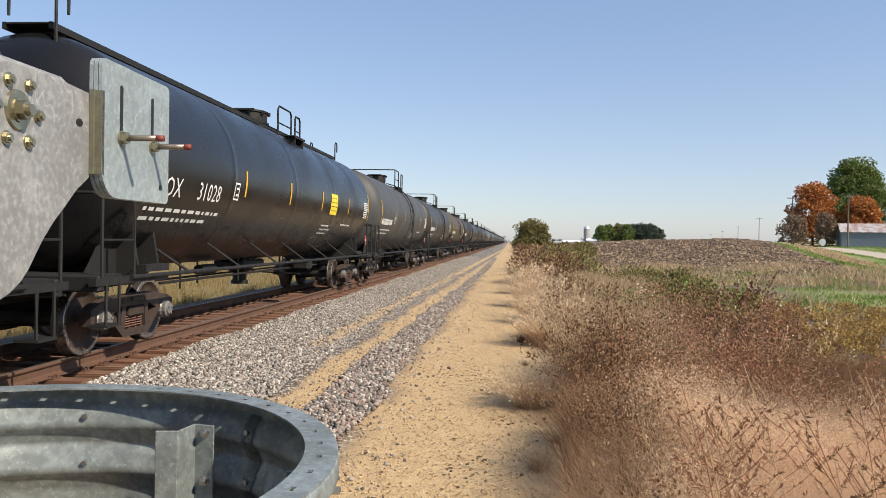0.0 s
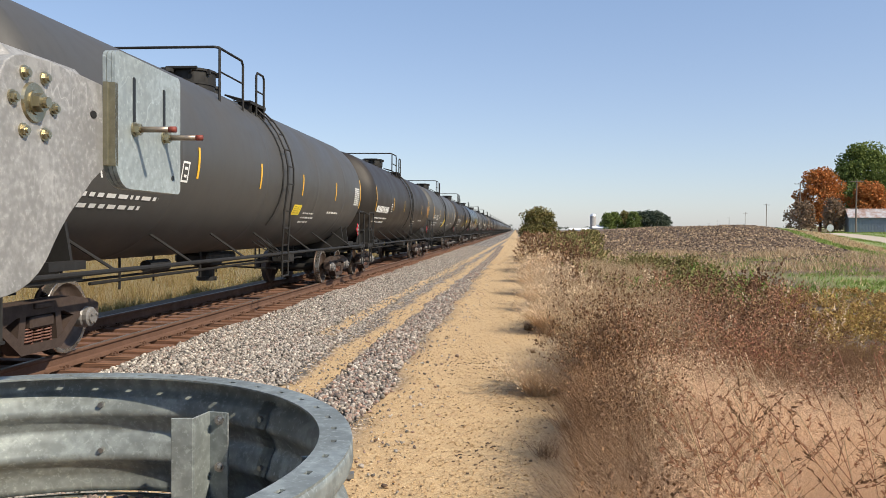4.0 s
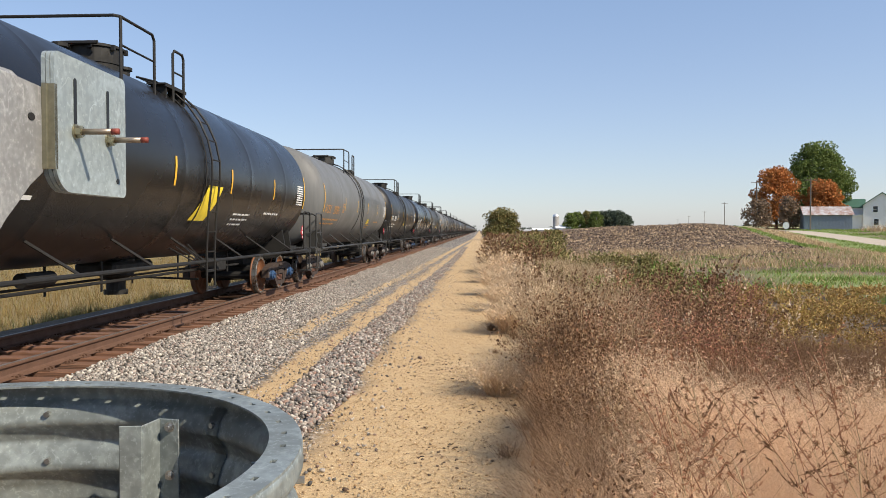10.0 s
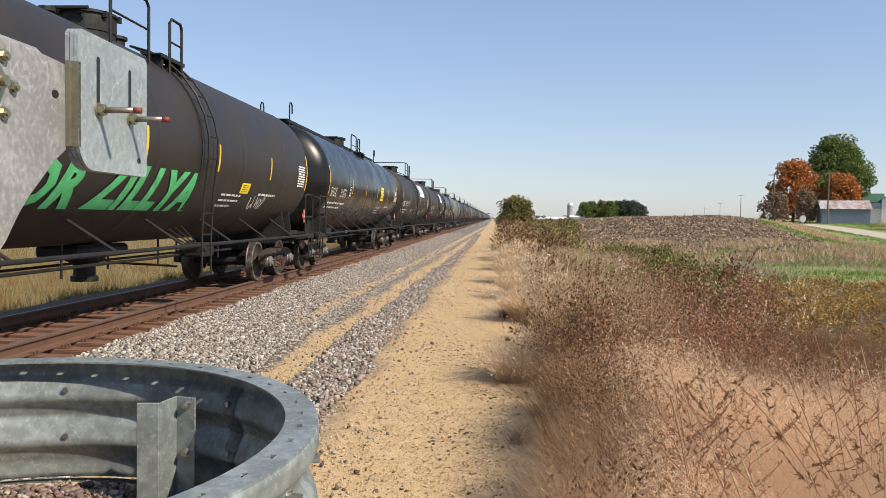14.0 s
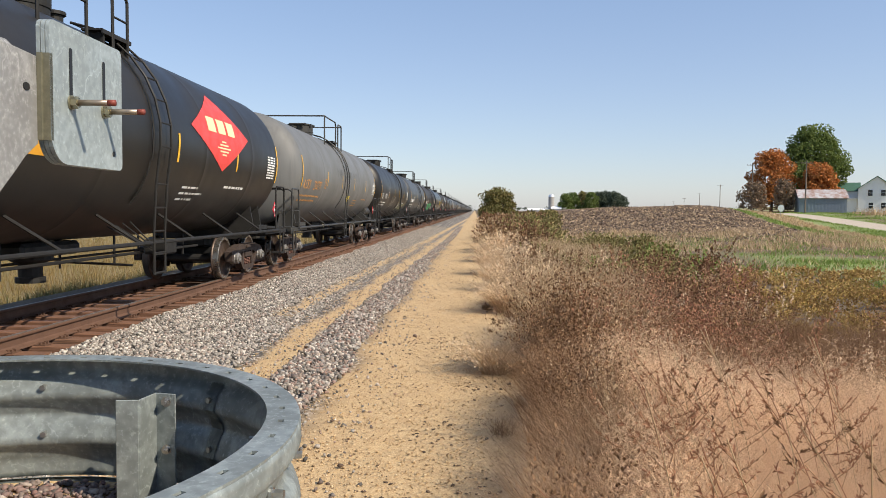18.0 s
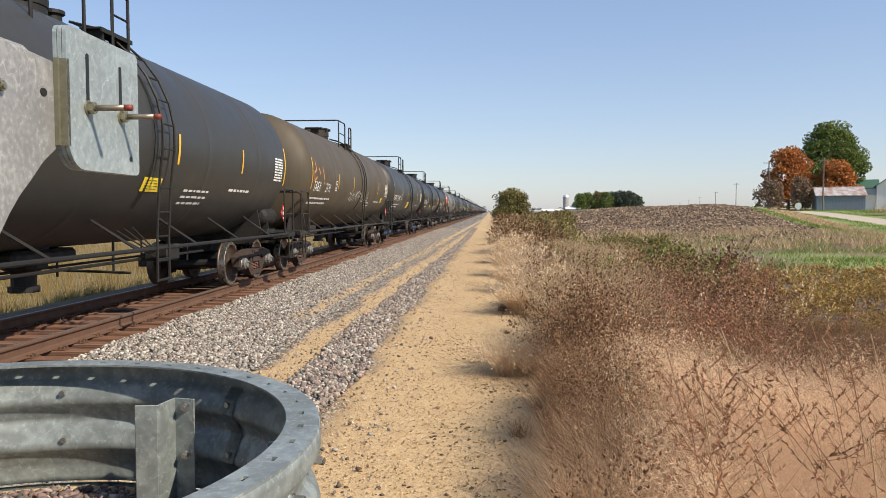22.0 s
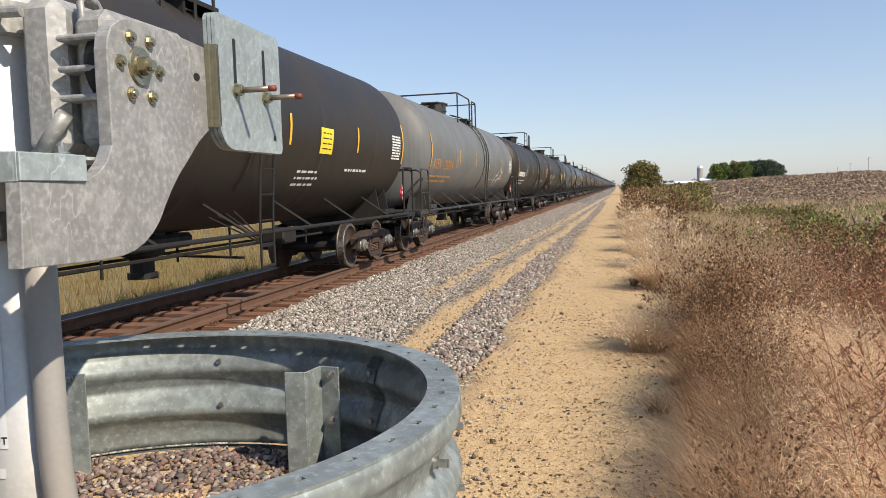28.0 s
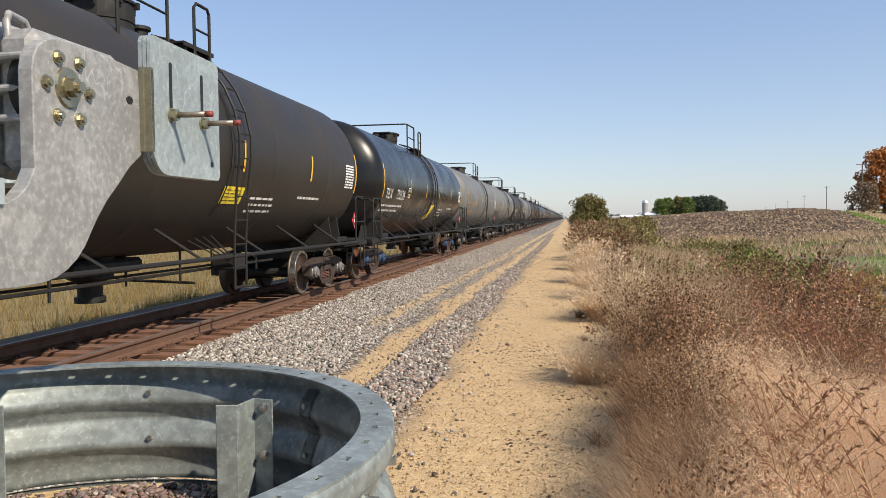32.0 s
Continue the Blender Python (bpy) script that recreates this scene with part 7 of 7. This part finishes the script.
def sector(seed, n, lo, hi, near, far, patch_size=1.2, hard=4, shift=0.0):
    """Ground spots in a wedge of the verge seen along the track, strewn in strong patches. lo, hi: sideways over ahead."""
    rng = np.random.default_rng(seed)
    m = n * hard
    y = near * (far / near) ** rng.random(m)
    x = (lo + (hi - lo) * rng.random(m)) * y
    p = np.array([noise.noise((a / patch_size, b / (1.6 * patch_size), shift)) for a, b in zip(x, y)])
    keep = np.argsort(-(p + rng.normal(0, 0.12, m)))[:n]
    x, y = x[keep], y[keep]
    swell = np.array([noise.noise((a * 0.8, b * 0.5, 9.0)) for a, b in zip(x, y)])
    return np.c_[x, y, GZ(x, y) - 0.02, np.clip(0.92 + 0.75 * swell, 0.55, 1.35) * rng.uniform(0.9, 1.1, n)]


def grow(name, label, seed, spots, per, height, spread, size, material, stems=None, low=0.25, flare=0.5, twigs=13, fluff=0.05):
    """Weed plants: leaning twigs from one foot, each dressed over its upper part with leaf and seed flecks that follow it. spots: x, y, z, scale."""
    rng = np.random.default_rng(seed)
    n, k = len(spots), twigs
    per = max(4, int(per / twigs))
    h = rng.uniform(*height, n)[:, None] * spots[:, 3:4] * rng.uniform(0.5, 1.0, (n, k))
    w = rng.uniform(*spread, n)[:, None] * rng.random((n, k)) ** 0.6
    ang = rng.uniform(0, 2 * np.pi, (n, k))
    foot = np.stack([spots[:, 0:1] + 0.25 * w * np.cos(ang), spots[:, 1:2] + 0.25 * w * np.sin(ang), np.repeat(spots[:, 2:3], k, 1)], 2)
    way = np.stack([w * np.cos(ang), w * np.sin(ang), h], 2)
    t = low + (1 - low) * rng.random((n, k, per)) ** 0.75
    pts = foot[:, :, None] + way[:, :, None] * np.stack([t ** 1.5, t ** 1.5, t], 3)
    pts += rng.normal(0, fluff, pts.shape) * (1.25 - t[..., None])
    along = (np.repeat(way[:, :, None], per, 2) / np.linalg.norm(way, axis=2)[:, :, None, None]).reshape(-1, 3)
    pts = pts.reshape(-1, 3)
    flecks(name, label, pts, np.maximum(size, 0.0019 * pts[:, 1]), material, seed + 2, "weeds", 1.6, None, along)
    if stems:
        at = foot.reshape(-1, 3)
        blades(name + "_stems", label + ", stems", np.c_[at, np.full(len(at), 1.0)], stems, seed + 4, (height[0] * 0.7, height[1]), (0.004, 0.009), flare, 3, 0.25, "weeds")


def mounds(name, label, seed, centres, per, height, material, width=(0.003, 0.006), flare=0.8, droop=0.5, core=0.12):
    """Rounded grass tussocks: blades fan out from a tight foot. centres: x, y, radius scale."""
    rng = np.random.default_rng(seed)
    rows = []
    for cx, cy, k in centres:
        n = int(per * k)
        a, r = rng.uniform(0, 2 * np.pi, n), core * k * rng.random(n) ** 0.5
        x, y = cx + r * np.cos(a), cy + r * np.sin(a)
        rows.append(np.c_[x, y, GZ(x, y) - 0.01, np.full(n, k)])
    spots = np.concatenate(rows)
    far = np.clip(spots[:, 1] / 9.0, 0.7, 4.0)
    for tier, (q0, q1) in enumerate(((0.0, 9.0), (9.0, 18.0), (18.0, 400.0))):
        pick = (spots[:, 1] >= q0) & (spots[:, 1] < q1)
        if pick.any():
            f = float(far[pick].mean())
            blades(name, label, spots[pick], material, seed + tier, height, (width[0] * f, width[1] * f), flare, 4, droop)


def build_weeds():
    rng = np.random.default_rng(5)
    # pale tussocks bulging over the path's edge, with dark gaps between
    edge = [(0.02, 8.6, 0.60), (0.18, 8.85, 0.58), (0.55, 9.7, 0.7), (0.38, 13.6, 0.9), (0.8, 14.5, 1.05), (0.42, 17.2, 0.95), (0.85, 18.2, 1.1), (0.4, 21.4, 1.0), (0.85, 22.6, 1.15), (0.45, 26.6, 1.1), (0.9, 28.8, 1.25), (0.5, 34.5, 1.2), (0.7, 41.0, 1.3), (0.7, 50.0, 1.4), (0.8, 64.0, 1.4), (0.8, 82.0, 1.5)]
    mounds("edge_tussock", "rounded tussocks of pale dry grass along the path's edge", 31, edge, 1500, (0.5, 0.95), PALE_STRAW, (0.005, 0.010), 0.85, 0.8, 0.24)
    heads = np.repeat(np.array([(a, b, ground_z(a, b), 0.8 * k) for a, b, k in edge]), 3, axis=0)
    heads[:, :2] += rng.normal(0, 0.10, (len(heads), 2))
    grow("edge_plumes", "pale feathery seed plumes of the edge tussocks", 300, heads, 460, (0.65, 1.05), (0.35, 0.6), 0.011, PALE_STRAW, None, 0.5, twigs=46, fluff=0.02)
    tiny = [(0.2 + 0.2 * math.sin(i * 2.1), 4.6 + 0.85 * i, 0.22 + 0.1 * math.sin(i * 1.3)) for i in range(12)]
    mounds("edge_sprigs", "small straw sprigs at the path's edge", 36, tiny, 500, (0.5, 0.9), BROWN_WEED, (0.004, 0.008), core=0.3)
    # dark brown brush that shades the path's edge close by
    mounds("brown_brush", "dark brown dead weeds beside the path", 100, [(float(a) + 0.05, float(b), 0.8) for a, b in sector(101, 60, 0.055, 0.13, 3.0, 9.0, 0.8, 2)[:, :2]], 420, (0.6, 1.0), BROWN_WEED, (0.006, 0.011), 0.55, 0.5, 0.25)
    grow("brush_leaves", "brown curled leaves on the dead weeds beside the path", 310, sector(311, 46, 0.06, 0.125, 3.0, 9.0, 0.8, 2, 3), 330, (0.6, 1.0), (0.2, 0.4), 0.012, BROWN_WEED, BROWN_WEED, 0.3, twigs=14, fluff=0.03)
    mounds("dark_gaps", "dark brown dead stems between the tussocks", 103, [(float(a), float(b), 0.8) for a, b in sector(104, 70, 0.045, 0.10, 9.5, 40, 0.8, 2)[:, :2]], 420, (0.6, 1.0), BROWN_WEED, (0.006, 0.012), 0.5, 0.4, 0.25)
    grow("brush_tips", "pale tips over the dark weeds", 105, sector(106, 18, 0.08, 0.17, 3.4, 9.5, 0.7, 3, 2), 110, (0.8, 1.1), (0.15, 0.3), 0.010, STRAW, STRAW, 0.6, twigs=9, fluff=0.015)
    # bright laid grass close by
    mats = [(float((0.135 + 0.6 * rng.random()) * d), float(d), 0.9) for d in 2.0 * (7.6 / 2.0) ** rng.random(260)]
    mounds("seed_grass", "bright tan fine grass laid over in the ditch", 40, mats, 620, (0.7, 1.0), TAN_HAZE, (0.0022, 0.004), 0.75, 0.9, 0.32)
    thatch = bushy(66, sector(65, 660, 0.135, 0.75, 2.2, 7.6, 1.5, 2), 300, (0.62, 0.98), (0.25, 0.45), 0.35)
    flecks("seed_thatch", "sunlit laid-over tan seed grass", thatch, 0.003, TAN_HAZE, 67, "grass", 11.0, (0.3, -0.35, 0.85))
    grow("seed_sprays", "tan seed sprays standing over the laid grass", 320, sector(321, 14, 0.14, 0.7, 3.4, 7.6, 0.9, 3, 4), 120, (0.8, 1.15), (0.12, 0.3), 0.008, PALE_STRAW, STRAW, 0.6, twigs=9, fluff=0.018)
    grow("brown_sprays", "brown seed sprays standing over the laid grass", 330, np.r_[sector(331, 10, 0.15, 0.7, 3.0, 7.2, 0.9, 3, 9), sector(332, 40, 0.36, 0.75, 2.4, 6.0, 0.9, 2, 9)], 130, (0.8, 1.1), (0.12, 0.3), 0.010, RUST_WEED, BROWN_WEED, 0.4, twigs=9, fluff=0.02)
    # grey-brown belt behind the bright grass
    belt = sector(181, 60, 0.13, 0.75, 7.9, 10.4, 1.0, 2, 6)
    mounds("grey_weeds", "grey-brown feathery dead weeds", 180, [(float(a), float(b), 0.9) for a, b in belt[:, :2]], 420, (0.75, 1.15), BROWN_WEED, (0.006, 0.010), 0.5, 0.5, 0.25)
    grow("grey_tops", "grey-brown seed tops of the dead weeds", 340, sector(341, 50, 0.12, 0.75, 7.9, 11, 1.0, 2, 7), 380, (0.8, 1.2), (0.25, 0.5), 0.016, BROWN_WEED, None, 0.45, twigs=16)
    grow("brown_weeds", "brown dead weeds in the ditch", 110, sector(111, 200, 0.05, 0.34, 8.0, 28, 1.3, 4, 5), 360, (0.6, 1.1), (0.3, 0.6), 0.018, BROWN_WEED, BROWN_WEED)
    grow("rust_weeds", "red-brown weeds in patches", 120, sector(121, 190, 0.12, 0.33, 8.2, 19, 1.4, 3, 8), 360, (0.6, 1.1), (0.3, 0.6), 0.017, RUST_WEED, RUST_WEED)
    tufty = sector(133, 60, 0.07, 0.17, 8.5, 32, 1.2, 4, 12)
    mounds("straw_grass", "pale straw-coloured tall grass tussocks", 134, [(float(a), float(b), 0.95) for a, b in tufty[:, :2]], 230, (0.8, 1.25), STRAW, (0.007, 0.012), 0.5, 0.5, 0.25)
    grow("straw_heads", "pale seed heads over the brown weeds", 350, sector(351, 26, 0.05, 0.40, 8.5, 22, 1.2, 3, 13), 90, (0.85, 1.2), (0.25, 0.5), 0.012, PALE_STRAW, STRAW, 0.7, twigs=10, fluff=0.02)
    grow("olive_weeds", "olive green weeds in patches", 140, sector(141, 170, 0.06, 0.25, 16, 42, 2.0, 4, 16), 330, (0.5, 0.95), (0.4, 0.75), 0.02, OLIVE_WEED, OLIVE_WEED)
    grow("green_weeds", "fresh green weed clumps", 145, sector(146, 46, 0.12, 0.31, 17, 34, 2.0, 6, 33), 330, (0.5, 0.9), (0.4, 0.7), 0.02, GREEN_GRASS)
    grow("yellow_weeds", "yellow-brown speckled weeds below the grass strip", 150, sector(151, 200, 0.28, 0.75, 9.0, 18, 1.4, 2, 20), 340, (0.4, 0.75), (0.3, 0.55), 0.02, YELLOW_WEED, BROWN_WEED)
    grow("rust_thicket", "red-brown thicket before the grass strip", 360, sector(361, 80, 0.26, 0.7, 8.0, 13, 1.2, 3, 23), 330, (0.5, 0.85), (0.25, 0.5), 0.018, RUST_WEED, BROWN_WEED)
    grow("low_weeds", "low yellow-green weeds before the mown strip", 155, sector(156, 330, 0.26, 0.75, 15, 27, 1.8, 2, 21), 150, (0.2, 0.42), (0.3, 0.6), 0.018, YELLOW_WEED)
    blades("green_grass", "short green grass strip beyond the weeds", wild(8, 30000, 8, 46, 22, 56, 3, 1.0, shift=20), GREEN_GRASS, 38, (0.1, 0.28), (0.03, 0.07), 0.9, 2, 0.3)
    blades("strip_tufts", "dry pale tufts in the mown strip", wild(19, 7000, 8, 44, 22, 46, 1.6, 1.0, shift=61), STRAW, 49, (0.15, 0.4), (0.02, 0.05), 0.8, 2, 0.4)
    verge = wild(220, 60000, 20, 75, 55, 175, 4, 1.0, shift=63)
    gone = verge[:, 0] - 0.245 * verge[:, 1]
    lane = verge[:, 0] - 0.1 * verge[:, 1]
    verge = verge[(gone > 11) & (gone < 40) & ((lane < 39.2) | (lane > 45.1))]
    dry = (verge[:, 0] - 0.245 * verge[:, 1] > 13.5) & (verge[:, 0] - 0.245 * verge[:, 1] < 19.5)
    blades("road_verge", "short green grass along the farm road", verge[~dry], GREEN_GRASS, 221, (0.12, 0.35), (0.08, 0.2), 0.8, 2, 0.4)
    blades("road_verge_dry", "dry tan grass along the field's edge by the road", verge[dry], STRAW, 222, (0.2, 0.5), (0.08, 0.2), 0.8, 2, 0.4)
    blades("strip_edge", "pale dry grass along the field's edge", wild(18, 12000, 3, 46, 38, 60, 3, 1.0, shift=22), STRAW, 48, (0.25, 0.6), (0.03, 0.07), 0.7, 2, 0.4)
    grow("verge_far", "straw and brown verge running on along the track", 160, sector(161, 160, 0.012, 0.05, 30, 150, 4, 2, 24), 160, (0.7, 1.2), (0.4, 0.9), 0.016, STRAW, STRAW)
    grow("verge_brown", "brown brush of the far verge", 165, sector(166, 300, 0.01, 0.085, 30, 150, 4, 2, 25), 200, (0.8, 1.4), (0.4, 0.9), 0.02, BROWN_WEED)
    grow("verge_green", "olive bushes of the far verge", 170, sector(171, 260, 0.02, 0.10, 34, 150, 5, 3, 26), 200, (0.8, 1.4), (0.4, 0.9), 0.02, OLIVE_WEED)
    residue = wild(10, 34000, 4, 60, 50, 170, 3, 0.8, shift=28)
    residue = residue[residue[:, 0] < 0.24 * residue[:, 1] + 11]
    blades("stubble", "pale crop residue on the ploughed field", residue, CORN_STUBBLE, 40, (0.08, 0.2), (0.07, 0.16), 1.2, 2, 0.6)
    litter = wild(210, 9000, 3, 62, 46, 170, 1.6, 0.8, shift=29)
    litter = litter[litter[:, 0] < 0.24 * litter[:, 1] + 11][:, :3] + np.array((0, 0, 0.05))
    flecks("field_litter", "pale flattened stalks strewn over the ploughed field", litter, 0.0017 * litter[:, 1], CORN_STUBBLE, 211, "crop residue", 2.6, (0.0, -0.5, 0.85))
    rng = np.random.default_rng(77)
    n = 34000
    y = 46 * (165 / 46) ** rng.random(n)
    x = rng.uniform(3, 75, n)
    keep = x < 0.24 * y + 11
    spots = np.c_[x, y, GZ(x, y) + 0.02, rng.uniform(0.0015, 0.005, n) * y][keep]
    scatter_stones("field_clods", "dark turned clods of the ploughed field", spots, CLOD, 78, 0.7)
    blades("far_bank_grass", "tall tan and green grass beyond the track", wild(11, 32000, -34, -10.9, 6, 110, 1.4, 0.9, shift=32), BANK_GRASS, 41, (0.6, 1.3), (0.012, 0.026), 0.4, 3, 0.4)
    blades("far_bank_weeds", "olive weeds beyond the track", wild(12, 12000, -34, -10.6, 6, 110, 1.8, 0.9, shift=36), OLIVE_WEED, 42, (0.3, 0.9), (0.014, 0.03), 0.6, 3, 0.3)
    blades("shade_weeds", "low dark weeds in the shade beyond the track", wild(14, 14000, -11.0, -8.9, 5, 60, 1.2, 0.9, shift=50), OLIVE_WEED, 45, (0.15, 0.35), (0.01, 0.02), 0.7, 2, 0.3)
    blades("corn_row", "standing pale corn stubble beside the farmhouse", wild(13, 5000, 66, 110, 118, 140, 4, 1.0, shift=40), CORN_STUBBLE, 43, (0.8, 1.6), (0.08, 0.16), 0.3, 2, 0.3)


build_weeds()

SWAYING = []


def husk(bm, c, d, long, wide, rng):
    """A curled dry husk: a folded lozenge bent along its length."""
    d = d.normalized()
    side = d.cross(Vector((rng.uniform(-1, 1), rng.uniform(-1, 1), rng.uniform(-0.4, 1)))).normalized()
    up = side.cross(d)
    bend = rng.uniform(0.1, 0.35) * long
    rows = []
    for k, w in ((0.0, 0.25), (0.35, 1.0), (0.7, 0.8), (1.0, 0.1)):
        mid = c + d * long * k - up * bend * k * k
        rows.append([bm.verts.new(mid + side * wide * w * 0.5 + up * wide * 0.3 * w), bm.verts.new(mid), bm.verts.new(mid - side * wide * w * 0.5 + up * wide * 0.3 * w)])
    for p, q in zip(rows, rows[1:]):
        for i in (0, 1):
            bm.faces.new((p[i], p[i + 1], q[i + 1], q[i]))


def build_dock(seed, x, y, height):
    """A dead weed stalk with side branches and curled brown husks."""
    rng = random.Random(seed)
    z = ground_z(x, y) - 0.02
    dock = thing("dock_plant", "dead brown weed stalk with curled seed clusters", "weed", "brown stalks in the ditch", pose(x, y, z))
    lean, way = rng.uniform(0.15, 0.55), rng.uniform(1.6, 4.2)
    dx, dy = lean * math.cos(way), lean * math.sin(way)

    def at(k):
        return Vector((dx * k * k * height, dy * k * k * height, k * height))

    bm = bmesh.new()
    tube(bm, [at(k / 6) for k in range(7)], 0.0022, 5)
    part("stalk", bm, STRAW if seed % 3 else RUST_WEED, dock)
    for j in range(rng.randint(6, 9)):
        k = 0.5 + 0.5 * j / 8
        a = j * 2.4 + rng.uniform(-0.5, 0.5)
        reach = rng.uniform(0.09, 0.2) * (1.3 - 0.6 * k)
        p0, p1 = at(k), at(k) + Vector((reach * math.cos(a), reach * math.sin(a), reach * rng.uniform(0.5, 1.3)))
        mid = (p0 + p1) / 2 + Vector((0, 0, -0.015))
        bm = bmesh.new()
        tube(bm, [p0, mid, p1], 0.0014, 4)
        branch = part("branch", bm, BROWN_WEED, dock)
        bm = bmesh.new()
        for q in range(12):
            t = rng.uniform(0.2, 1.05)
            c = p0.lerp(mid, t * 2) if t < 0.5 else mid.lerp(p1, t * 2 - 1)
            d = (p1 - p0).normalized() * 0.8 + Vector((rng.gauss(-0.25, 0.5), rng.gauss(0, 0.5), rng.gauss(0.1, 0.5)))
            husk(bm, c, d, rng.uniform(0.014, 0.032), rng.uniform(0.006, 0.011), rng)
        part("seed_head", bm, SEED_BROWN if seed % 4 else BROWN_WEED, branch)["kind"] = "stuff"
    SWAYING.append((dock, x, y, z, seed))
    return dock


def build_docks():
    rng = random.Random(9)
    for i in range(40):
        d = rng.uniform(2.1, 4.6)
        x = -0.2 + d * math.tan(radians(14 + 19 * rng.random() ** 0.7))
        build_dock(200 + i, x, 0.28 + d, rng.uniform(0.85, 1.2) + 0.25 * smooth(1.0, 2.2, x))


build_docks()


motions()
